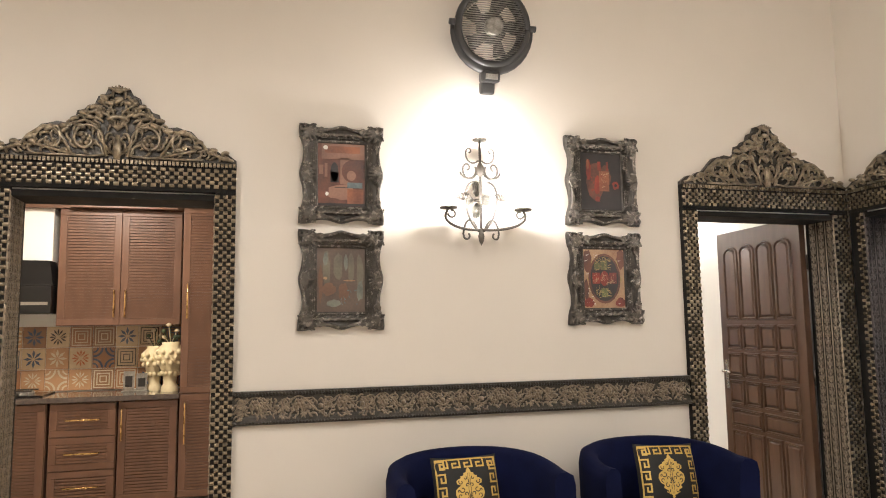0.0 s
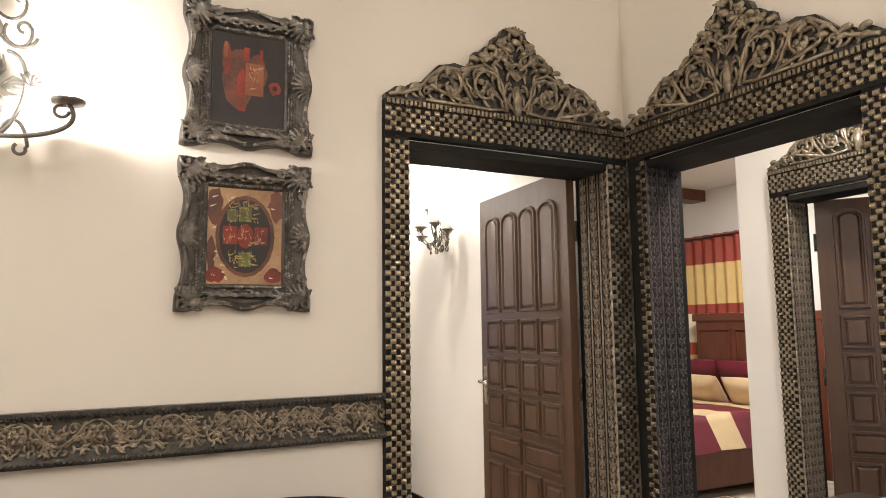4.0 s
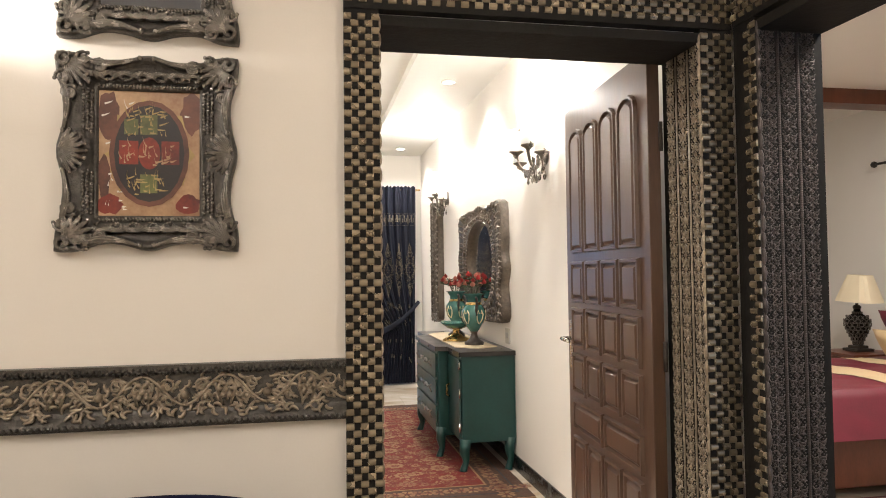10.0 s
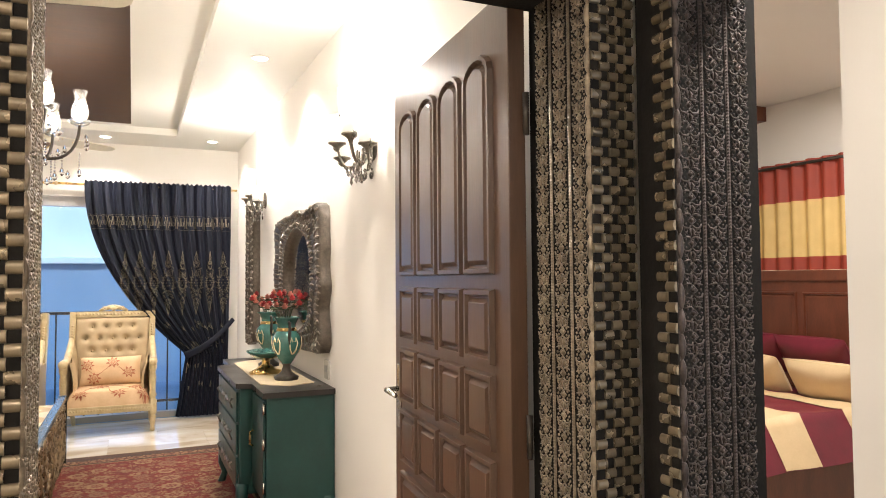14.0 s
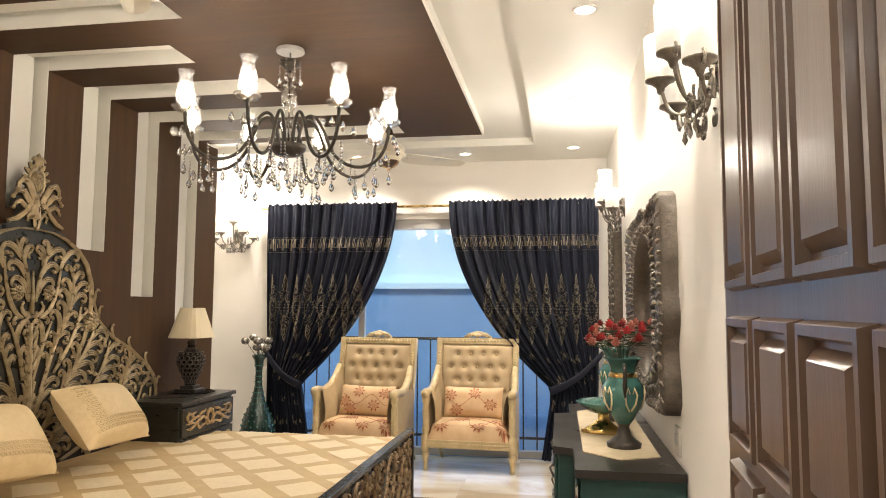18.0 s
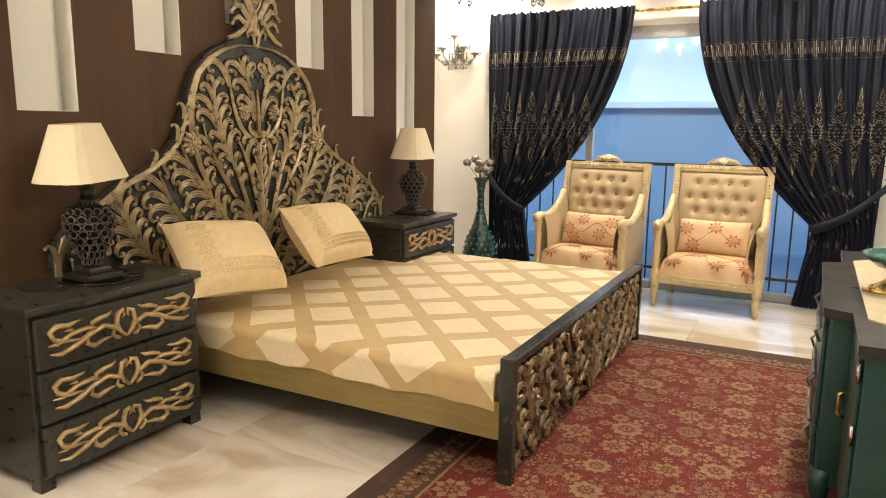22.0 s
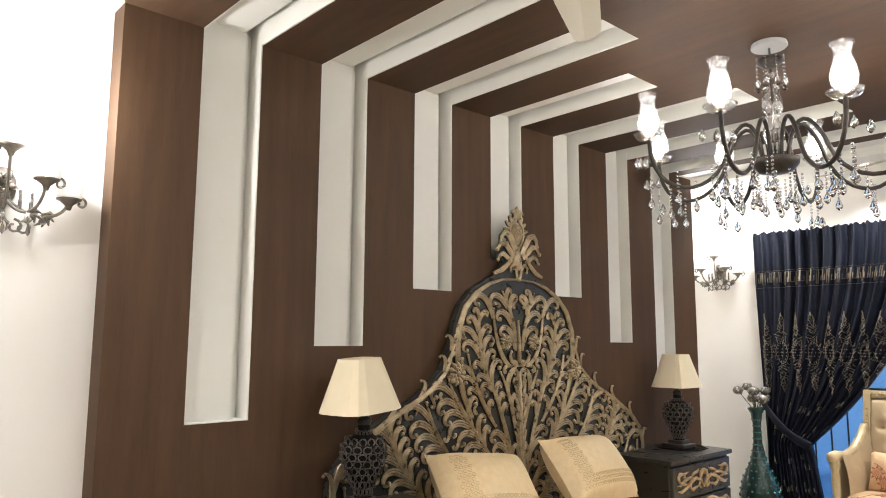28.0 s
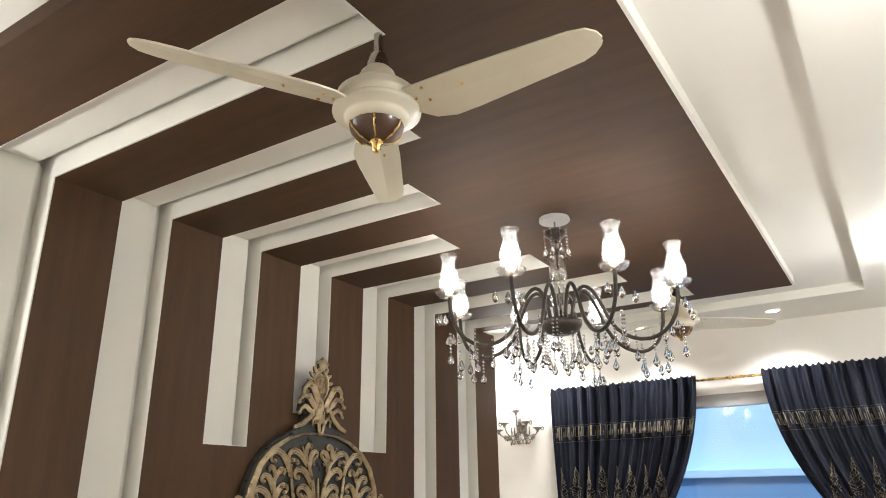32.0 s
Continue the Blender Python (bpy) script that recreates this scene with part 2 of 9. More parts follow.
MT = {
    "plaster": mat("cream_plaster", (0.74, 0.68, 0.60), (0.70, 0.64, 0.56), 0.62, 0, 2.5, 0.05, 140, contrast=0.0),
    "white": mat("white_plaster", (0.80, 0.77, 0.72), (0.76, 0.73, 0.68), 0.6, 0, 2.0, 0.05, 140, contrast=0.0),
    "niche": mat("niche_white", (0.77, 0.76, 0.71), (0.73, 0.72, 0.67), 0.6, 0, 2.0, 0.05, 140, contrast=0.0),
    "laminate": mat("brown_laminate", (0.086, 0.047, 0.0235), (0.056, 0.030, 0.015), 0.6, 0, 3.0, 0.05, 30, stretch=(6, 6, 0.5), contrast=0.4, spec=0.22),
    "laminate_c": mat("brown_laminate_ceiling", (0.072, 0.040, 0.021), (0.041, 0.022, 0.011), 0.66, 0, 3.0, 0.05, 30, stretch=(0.5, 6, 6), contrast=0.4, spec=0.18),
    "door": mat("dark_stained_door", (0.100, 0.054, 0.032), (0.054, 0.028, 0.017), 0.33, 0, 4, 0.06, 40, stretch=(5, 5, 0.6), coat=0.12),
    "kitchen": mat("kitchen_brown", (0.150, 0.075, 0.044), (0.095, 0.047, 0.028), 0.38, 0, 5, 0.04, 50, stretch=(3, 3, 1)),
    "blackwood": mat("black_carved_wood", (0.012, 0.010, 0.008), (0.006, 0.005, 0.004), 0.7, 0, 14, 0.25, 90, spec=0.2),
    "antique": mat("antique_gold_on_black", (0.43, 0.355, 0.25), (0.10, 0.082, 0.060), 0.32, 0.6, 30, 0.3, 160, contrast=0.5),
    "weave": mat("weave_gilded", (0.315, 0.258, 0.175), (0.185, 0.148, 0.102), 0.27, 0.65, 14, 0.05, 160, contrast=0.3),
    "pewter": mat("pewter_frame", (0.092, 0.082, 0.070), (0.030, 0.027, 0.023), 0.34, 0.55, 40, 0.35, 160, contrast=0.4),
    "pewter_hi": mat("pewter_highlight", (0.36, 0.325, 0.28), (0.10, 0.090, 0.077), 0.26, 0.6, 40, 0.3, 160, contrast=0.4),
    "mirrorframe": mat("dull_bronze_frame", (0.13, 0.105, 0.082), (0.05, 0.040, 0.031), 0.42, 0.4, 40, 0.3, 160, contrast=0.4),
    "mirrorcarve": mat("dull_bronze_carving", (0.25, 0.21, 0.17), (0.10, 0.083, 0.066), 0.36, 0.45, 40, 0.3, 160, contrast=0.4),
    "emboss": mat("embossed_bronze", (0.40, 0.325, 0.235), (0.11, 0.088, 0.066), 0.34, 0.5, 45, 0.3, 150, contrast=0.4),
    # dark lining bronze of the red bedroom's doorway; on its scallops it paints shade
    "emboss_d": mat("embossed_dark_bronze_shade", (0.105, 0.083, 0.074), (0.030, 0.024, 0.021), 0.4, 0.5, 45, 0.3, 150, contrast=0.4),
    "iron": mat("bronze_iron", (0.075, 0.062, 0.05), (0.035, 0.03, 0.025), 0.42, 0.6, 30, 0.1, 120),
    "pierced": mat("dark_pierced_metal", (0.20, 0.17, 0.14), (0.04, 0.034, 0.03), 0.3, 0.5, 30, 0.2, 120),
    # sconce iron, lightened in colour for the bloom around the lit sconces
    "sconce": mat("bronze_iron_bloom", (0.235, 0.205, 0.17), (0.10, 0.088, 0.074), 0.4, 0.45, 30, 0.1, 120),
    # candelabra iron, its colour greyed for the glare of the bulbs
    "greyiron": mat("wrought_iron_glare", (0.17, 0.15, 0.125), (0.08, 0.07, 0.06), 0.45, 0.4, 30, 0.1, 120),
    "silver": mat("aged_silver", (0.42, 0.40, 0.36), (0.16, 0.15, 0.13), 0.36, 0.7, 30, 0.2, 120),
    "chrome": mat("satin_chrome", (0.6, 0.58, 0.54), (0.5, 0.48, 0.45), 0.22, 1.0, 20, 0.02, 120),
    "brass": mat("brass", (0.72, 0.50, 0.20), (0.5, 0.33, 0.12), 0.28, 1.0, 20, 0.05, 120),
    "gilt": mat("gilt_paint", (0.52, 0.37, 0.19), (0.27, 0.175, 0.085), 0.38, 0.4, 30, 0.2, 120, contrast=0.5),
    "bedgilt": mat("bed_gilt", (0.50, 0.395, 0.240), (0.21, 0.158, 0.090), 0.30, 0.45, 24, 0.25, 130, contrast=0.5),
    "bedfoot": mat("footboard_bronze", (0.40, 0.28, 0.155), (0.10, 0.066, 0.036), 0.28, 0.35, 24, 0.25, 130, contrast=0.5),
    "groove_dark": mat("dark_groove_brown", (0.060, 0.047, 0.029), (0.030, 0.023, 0.015), 0.5, 0.1, 30, 0.1, 120),
    "bedback": mat("bed_dark", (0.030, 0.030, 0.025), (0.013, 0.014, 0.012), 0.24, 0, 20, 0.2, 90),
    "headback": mat("slate_headboard", (0.040, 0.040, 0.034), (0.020, 0.021, 0.018), 0.3, 0, 20, 0.2, 90),
    "nstand": mat("nightstand_black", (0.030, 0.030, 0.023), (0.018, 0.018, 0.014), 0.3, 0, 9, 0.15, 70, stretch=(1, 4, 4)),
    "rail": mat("olive_gold_rail", (0.30, 0.225, 0.085), (0.21, 0.15, 0.052), 0.4, 0.25, 7, 0.06, 60, stretch=(0.6, 4, 4)),
    "spread": mat("gold_bedspread", (0.52, 0.37, 0.18), (0.45, 0.31, 0.145), 0.55, 0, 20, 0.25, 260, sheen=0.35),
    "spread_d": mat("cream_diamonds", (0.74, 0.62, 0.42), (0.66, 0.54, 0.35), 0.6, 0, 40, 0.4, 200, sheen=0.2),
    "pillow": mat("cream_pillow", (0.80, 0.63, 0.37), (0.72, 0.54, 0.30), 0.5, 0, 30, 0.25, 180, sheen=0.4),
    "pillow_d": mat("damask_thread", (0.66, 0.49, 0.26), (0.58, 0.42, 0.21), 0.45, 0, 30, 0.1, 180, sheen=0.3),
    "velvet": mat("navy_velvet", (0.006, 0.009, 0.040), (0.003, 0.0045, 0.022), 0.88, 0, 9, 0.1, 150, sheen=0.03, spec=0.12),
    "cushblack": mat("black_cloth", (0.012, 0.011, 0.011), (0.006, 0.006, 0.006), 0.7, 0, 20, 0.1, 250, sheen=0.1),
    "cushgold": mat("gold_print", (0.62, 0.43, 0.12), (0.50, 0.33, 0.08), 0.45, 0.3, 30, 0.15, 250),
    "curtain": mat("navy_curtain", (0.009, 0.0115, 0.023), (0.0045, 0.006, 0.012), 0.62, 0, 12, 0.1, 250, sheen=0.08, spec=0.25),
    "curtgold": mat("curtain_thread", (0.27, 0.225, 0.15), (0.09, 0.075, 0.05), 0.5, 0.2, 40, 0.2, 200),
    "chairwood": mat("cream_gilt_chair", (0.62, 0.50, 0.30), (0.45, 0.34, 0.17), 0.4, 0.15, 20, 0.15, 120),
    "chairback": mat("taupe_upholstery", (0.45, 0.34, 0.20), (0.38, 0.28, 0.16), 0.6, 0, 14, 0.1, 200, sheen=0.3),
    "chairfab": mat("peach_floral_fabric", (0.66, 0.46, 0.27), (0.54, 0.35, 0.19), 0.6, 0, 10, 0.2, 200, sheen=0.25),
    "flowerred": mat("fabric_flowers", (0.40, 0.12, 0.05), (0.28, 0.09, 0.04), 0.65, 0, 30, 0.15, 200),
    "flowerpink": mat("fabric_flower_hearts", (0.52, 0.24, 0.12), (0.40, 0.16, 0.08), 0.65, 0, 30, 0.15, 200),
    "teal": mat("teal_paint", (0.010, 0.052, 0.046), (0.005, 0.030, 0.027), 0.35, 0, 6, 0.08, 60),
    "tealtop": mat("dark_dresser_top", (0.022, 0.018, 0.016), (0.014, 0.012, 0.011), 0.3, 0, 8, 0.05, 60),
    "runner": mat("cream_runner", (0.60, 0.50, 0.34), (0.47, 0.38, 0.24), 0.75, 0, 14, 0.25, 220),
    "tealglaze": mat("teal_glaze", (0.06, 0.19, 0.165), (0.025, 0.10, 0.085), 0.16, 0, 12, 0.05, 60, coat=0.4),
    "celadon": mat("celadon_glaze", (0.40, 0.42, 0.26), (0.30, 0.32, 0.18), 0.35, 0, 5, 0.05, 70),
    "rust": mat("rust_glaze", (0.17, 0.085, 0.04), (0.10, 0.05, 0.025), 0.45, 0, 8, 0.1, 70),
    "greenpot": mat("dark_green_glaze", (0.018, 0.045, 0.038), (0.008, 0.024, 0.02), 0.22, 0, 10, 0.1, 60, coat=0.3),
    "rose": mat("red_petals", (0.42, 0.035, 0.035), (0.25, 0.02, 0.025), 0.6, 0, 20, 0.1, 100, jitter=0.3),
    "pink": mat("pink_petals", (0.55, 0.22, 0.17), (0.40, 0.14, 0.10), 0.6, 0, 20, 0.1, 100, jitter=0.2),
    "leaf": mat("dull_leaves", (0.05, 0.07, 0.03), (0.03, 0.04, 0.02), 0.6, 0, 20, 0.1, 100),
    "shade": mat("cream_lampshade", (0.80, 0.70, 0.50), (0.76, 0.66, 0.46), 0.8, 0, 12, 0.1, 200),
    "candle": bulb_mat("lit_candle_glass", (0.70, 0.67, 0.60), 0.7),
    "fancream": mat("cream_enamel", (0.66, 0.62, 0.50), (0.62, 0.58, 0.46), 0.35, 0, 5, 0.02, 80),
    "fanblack": mat("fan_black_plastic", (0.045, 0.043, 0.042), (0.03, 0.029, 0.028), 0.4, 0, 8, 0.02, 80),
    "blackglass": mat("black_glass", (0.008, 0.008, 0.009), (0.006, 0.006, 0.006), 0.06, 0, 5, 0.0, 60),
    "granite": mat("dark_granite", (0.12, 0.09, 0.075), (0.03, 0.026, 0.024), 0.08, 0, 30, 0.0, 160, contrast=0.6),
    "cream": mat("cream_ceramic", (0.72, 0.62, 0.40), (0.60, 0.50, 0.30), 0.5, 0, 10, 0.15, 80),
    "rugred": mat("rug_red", (0.150, 0.0095, 0.0045), (0.085, 0.0055, 0.003), 0.95, 0, 12, 0.4, 300),
    "rugbrown": mat("rug_brown_border", (0.068, 0.031, 0.018), (0.040, 0.018, 0.010), 0.95, 0, 14, 0.4, 300),
    "rugcream": mat("rug_cream", (0.27, 0.165, 0.082), (0.16, 0.09, 0.042), 0.95, 0, 20, 0.4, 300),
    "rugnavy": mat("rug_navy", (0.035, 0.03, 0.035), (0.025, 0.02, 0.025), 0.95, 0, 20, 0.4, 300),
    "rugdark": mat("rug_wine", (0.15, 0.028, 0.02), (0.10, 0.018, 0.014), 0.95, 0, 20, 0.4, 300),
    "rugolive": mat("rug_olive", (0.20, 0.105, 0.055), (0.13, 0.062, 0.032), 0.95, 0, 20, 0.4, 300),
    "floor": marble("marble_tile"),
    "black": mat("black_stone_skirting", (0.018, 0.017, 0.016), (0.01, 0.01, 0.01), 0.25, 0, 12, 0.02, 60),
    "crystal": glass("crystal"),
    "clearpan": thin_glass("clear_pressed_glass", 0.22, 0.75),
    "pane": thin_glass("window_pane"),
    "smoke": thin_glass("hurricane_glass", 0.08, 0.6, 0.10),
    "mirror": mat("mirror_glass", (0.85, 0.86, 0.86), (0.84, 0.85, 0.85), 0.02, 1.0, 4, 0.0, 60),
    "alu": mat("grey_aluminium", (0.42, 0.41, 0.40), (0.38, 0.37, 0.36), 0.4, 0.3, 10, 0.02, 80),
    # pale walls and balcony outside, with the daylight's blue put into their colours
    "outwall": mat("outside_wall_blue_daylight", (0.66, 0.86, 0.93), (0.60, 0.80, 0.88), 0.8, 0, 3, 0.05, 80),
    "outlow": mat("outside_low_wall_blue_daylight", (0.22, 0.38, 0.58), (0.19, 0.34, 0.52), 0.8, 0, 3, 0.05, 80),
    "bulb": bulb_mat("lit_bulb", (1.0, 0.86, 0.66), 30),
    "spotglow": bulb_mat("downlight_lens", (1.0, 0.93, 0.82), 30),
    "redcloth": mat("maroon_satin", (0.16, 0.012, 0.028), (0.10, 0.008, 0.018), 0.45, 0, 8, 0.15, 120, sheen=0.3),
    "beigecloth": mat("beige_satin", (0.66, 0.50, 0.30), (0.56, 0.41, 0.23), 0.45, 0, 8, 0.15, 120, sheen=0.3),
    "redwood": mat("red_brown_wood", (0.15, 0.045, 0.022), (0.09, 0.026, 0.013), 0.35, 0, 5, 0.05, 40, stretch=(3, 3, 0.8)),
    "curtred": mat("red_curtain", (0.33, 0.045, 0.02), (0.25, 0.03, 0.015), 0.6, 0, 9, 0.15, 150, sheen=0.2),
    "curtyel": mat("gold_curtain", (0.66, 0.47, 0.18), (0.56, 0.38, 0.13), 0.55, 0, 9, 0.15, 150, sheen=0.2),
    "curtwhite": mat("cream_curtain", (0.78, 0.70, 0.52), (0.70, 0.62, 0.44), 0.55, 0, 9, 0.15, 150),
    "paper": mat("off_white_cloth", (0.62, 0.55, 0.47), (0.52, 0.45, 0.38), 0.85, 0, 12, 0.3, 120),
    "switch": mat("switch_plate", (0.5, 0.47, 0.42), (0.45, 0.42, 0.37), 0.35, 0, 10, 0.02, 80),
    "bedwhite": mat("mattress_cloth", (0.66, 0.60, 0.50), (0.58, 0.52, 0.42), 0.8, 0, 14, 0.2, 200),
}


# ---- mesh building ----
class Shape:
    """Collects points and faces of one mesh; xf moves what is added."""

    def __init__(self, xf=None):
        self.v, self.f, self.s, self.mi, self.xf = [], [], [], [], xf or Matrix()

    def add(self, pts, faces, smooth=False, mi=None):
        o = len(self.v)
        x = self.xf
        self.v += [x @ Vector(p) for p in pts]
        self.f += [tuple(i + o for i in q) for q in faces]
        self.s += [smooth] * len(faces)
        self.mi += mi or [0] * len(faces)
        return self

    def box(self, x0, y0, z0, x1, y1, z1, b=0.0):
        if b <= 0:
            p = [(x, y, z) for z in (z0, z1) for y in (y0, y1) for x in (x0, x1)]
            return self.add(p, [(0, 2, 3, 1), (4, 5, 7, 6), (0, 1, 5, 4), (2, 6, 7, 3), (0, 4, 6, 2), (1, 3, 7, 5)])
        b = min(b, (x1 - x0) * 0.45, (y1 - y0) * 0.45, (z1 - z0) * 0.45)
        bm = bmesh.new()
        bmesh.ops.create_cube(bm, size=1, matrix=Matrix.Translation(((x0 + x1) / 2, (y0 + y1) / 2, (z0 + z1) / 2)) @ Matrix.Diagonal((x1 - x0, y1 - y0, z1 - z0, 1)))
        bmesh.ops.bevel(bm, geom=bm.edges[:], offset=b, segments=2, profile=0.6, affect="EDGES")
        bm.verts.index_update()
        self.add([tuple(v.co) for v in bm.verts], [[v.index for v in f.verts] for f in bm.faces], False)
        bm.free()
        return self

    def lathe(self, prof, n=20, c=(0, 0, 0), sx=1.0, sy=1.0):
        """prof: (radius, height) from bottom to top, about z."""
        pts, faces = [], []
        for r, z in prof:
            for i in range(n):
                a = 2 * math.pi * i / n
                pts.append((c[0] + r * sx * math.cos(a), c[1] + r * sy * math.sin(a), c[2] + z))
        for k in range(len(prof) - 1):
            for i in range(n):
                j = (i + 1) % n
                faces.append((k * n + i, k * n + j, (k + 1) * n + j, (k + 1) * n + i))
        self.add(pts, faces, True)
        if prof[0][0] > 1e-4:
            self.add(pts[:n], [tuple(range(n))[::-1]])
        if prof[-1][0] > 1e-4:
            self.add(pts[-n:], [tuple(range(n))])
        return self

    def ball(self, c, r, n=10, sz=1.0):
        k = max(4, n // 2)
        return self.lathe([(max(1e-4, r * math.sin(math.pi * i / k)), -r * sz * math.cos(math.pi * i / k)) for i in range(k + 1)], n, c)

    def tube(self, pts, r, n=6, flat=1.0, up=None, cap=True):
        """A swept round bar along pts; r a number or one per point; flat squashes it along up."""
        P = [Vector(p) for p in pts]
        rr = [r] * len(P) if not hasattr(r, "__len__") else r
        vs, fs = [], []
        nrm = Vector(up) if up else None
        for i, p in enumerate(P):
            t = (P[min(i + 1, len(P) - 1)] - P[max(i - 1, 0)])
            t = t.normalized() if t.length > 1e-9 else Vector((0, 0, 1))
            if nrm is None:
                nrm = t.orthogonal().normalized()
            a = (nrm - t * nrm.dot(t))
            a = a.normalized() if a.length > 1e-6 else t.orthogonal().normalized()
            if not up:
                nrm = a
            c = t.cross(a)
            for k in range(n):
                w = 2 * math.pi * k / n
                vs.append(p + (a * math.cos(w) * flat + c * math.sin(w)) * rr[i])
        for i in range(len(P) - 1):
            for k in range(n):
                j = (k + 1) % n
                fs.append((i * n + k, i * n + j, (i + 1) * n + j, (i + 1) * n + k))
        if cap:
            fs += [tuple(range(n))[::-1], tuple(range(len(vs) - n, len(vs)))]
        return self.add(vs, fs, True)

    def prism(self, outline, d0, d1, axis="y", smooth=False):
        """A plate: outline of (a, b) pairs, thick from d0 to d1 along axis; a, b are the other two axes in order (x, y, z)."""
        def at(a, b, d):
            return {"x": (d, a, b), "y": (a, d, b), "z": (a, b, d)}[axis]
        n = len(outline)
        pts = [at(a, b, d0) for a, b in outline] + [at(a, b, d1) for a, b in outline]
        fs = [tuple(range(n)), tuple(range(2 * n - 1, n - 1, -1))]
        fs += [(i, i + n, (i + 1) % n + n, (i + 1) % n) for i in range(n)]
        return self.add(pts, fs, smooth)

    def sheet(self, fn, nu, nv, thick=0.0):
        """A smooth sheet from fn(u, v), u and v from 0 to 1."""
        pts = [fn(i / nu, j / nv) for j in range(nv + 1) for i in range(nu + 1)]
        w = nu + 1
        return self.add(pts, [(j * w + i, j * w + i + 1, (j + 1) * w + i + 1, (j + 1) * w + i) for j in range(nv) for i in range(nu)], True)

    def mesh(self, name):
        me = bpy.data.meshes.new(name)
        me.from_pydata([tuple(p) for p in self.v], [], self.f)
        me.polygons.foreach_set("use_smooth", self.s)
        me.polygons.foreach_set("material_index", self.mi)
        bm = bmesh.new()
        bm.from_mesh(me)
        bmesh.ops.recalc_face_normals(bm, faces=bm.faces[:])
        bm.to_mesh(me)
        bm.free()
        me.update()
        return me


def part(name, shape, material, parent=None, label=""):
    me = shape.mesh(name)
    for k in material if isinstance(material, tuple) else (material,):
        me.materials.append(MT[k] if isinstance(k, str) else k)
    ob = new(name, me)
    if parent is not None:
        ob.parent = parent
    if label:
        ob["label"] = label
    return ob


def thing(name, label, category, m=None, group="", kind=""):
    ob = new(name)
    ob.empty_display_size = 0.1
    if m is not None:
        ob.matrix_world = m
    return tagged(ob, label, category, group, kind)


def solid(name, shape, material, label="", category="", kind="", group=""):
    return tagged(part(name, shape, material), label, category, group, kind)


def spiral(cx, cy, r0, a0, turns, sense=1, grow=0.25, n=16, tail=None):
    """Points of a scroll from its eye outwards in a plane, ending with a tail."""
    out = []
    for i in range(n + 1):
        u = i / n
        a = a0 + sense * turns * 2 * math.pi * u
        r = r0 * (grow + (1 - grow) * u)
        out.append((cx + r * math.cos(a), cy + r * math.sin(a)))
    if tail:
        out.append(tail)
    return out


def leafpts(x, y, ang, length, bend=0.4, n=6):
    out, a = [], ang
    for i in range(n + 1):
        out.append((x, y))
        x += math.cos(a) * length / n
        y += math.sin(a) * length / n
        a += bend / n
    return out


def bez(p0, p1, p2, p3, n=14):
    q = [Vector(p) for p in (p0, p1, p2, p3)]
    return [tuple(q[0] * (1 - u) ** 3 + q[1] * 3 * u * (1 - u) ** 2 + q[2] * 3 * u * u * (1 - u) + q[3] * u ** 3) for u in [i / n for i in range(n + 1)]]

# ---- the shell: living room, kitchen, lobby with red bedroom, bedroom ----
NY, NB = 3.60, 3.80          # wall between living room and bedroom
EX, EB = 3.665, 3.85          # living room's east wall
D1 = (2.53, 3.53)            # bedroom door
KD = (-1.13, -0.22)          # kitchen door
D2 = (2.45, 3.44)            # red bedroom's door
DH = 2.08
LT = 0.018                   # room for the door linings
HX, PX = 0.10, 0.22          # bedroom's head wall and the face of its panelling
BX = 3.72                    # bedroom's east wall
WY = 10.25                   # bedroom's window wall
CZ = 2.82                    # soffit and beams
TZ = 2.885                   # ceiling between the beams

def wall(name, boxes, material, label):
    s = Shape()
    for b in boxes:
        s.box(*b)
    return solid(name, s, material, label, "wall", "structure")


wall("wall_north", [(-4.0, NY, 0, KD[0] - LT, NB, 3.6), (KD[1] + LT, NY, 0, D1[0] - LT, NB, 3.6), (D1[1] + LT, NY, 0, BX + 0.2, NB, 3.6), (KD[0] - LT, NY, DH, KD[1] + LT, NB, 3.6), (D1[0] - LT, NY, DH, D1[1] + LT, NB, 3.6)], "plaster", "cream painted wall with two carved doorways")
wall("wall_east", [(EX, -3.5, 0, EB, D2[0] - LT, 3.6), (EX, D2[1] + LT, 0, EB, NY, 3.6), (EX, D2[0] - LT, DH, EB, D2[1] + LT, 3.6)], "plaster", "cream painted wall with a carved doorway")
wall("wall_south", [(-4.0, -3.7, 0, EB, -3.5, 3.6)], "plaster", "cream painted wall behind the entrance")
wall("wall_west", [(-4.2, -3.7, 0, -4.0, NB, 3.6)], "plaster", "cream painted wall")
solid("ceiling", Shape().box(-4.2, -3.7, 3.6, EB, NB, 3.75), "white", "white painted ceiling", "ceiling", "structure")
wall("kitchen_wall_back", [(-3.2, 6.62, 0, -0.05, 6.8, 2.8), (-3.4, NB, 0, -3.2, 6.8, 2.8)], "white", "white kitchen wall")
solid("kitchen_ceiling", Shape().box(-3.4, NB, 2.8, -0.05, 6.8, 2.9), "white", "white kitchen ceiling", "ceiling", "structure")
wall("wall_head", [(-0.05, NB, 0, HX, 9.39, 3.1), (-0.45, 9.25, 0, -0.30, WY + 0.2, 3.1), (-0.30, 9.25, 0, -0.05, 9.39, 3.1)], "white", "white wall behind the brown panelling")
wall("wall_bedroom_east", [(BX, NB, 0, BX + 0.2, WY + 0.25, 3.1)], "white", "white wall with mirror and sconces")
W0, W1, WZ = 0.62, 3.46, 2.27
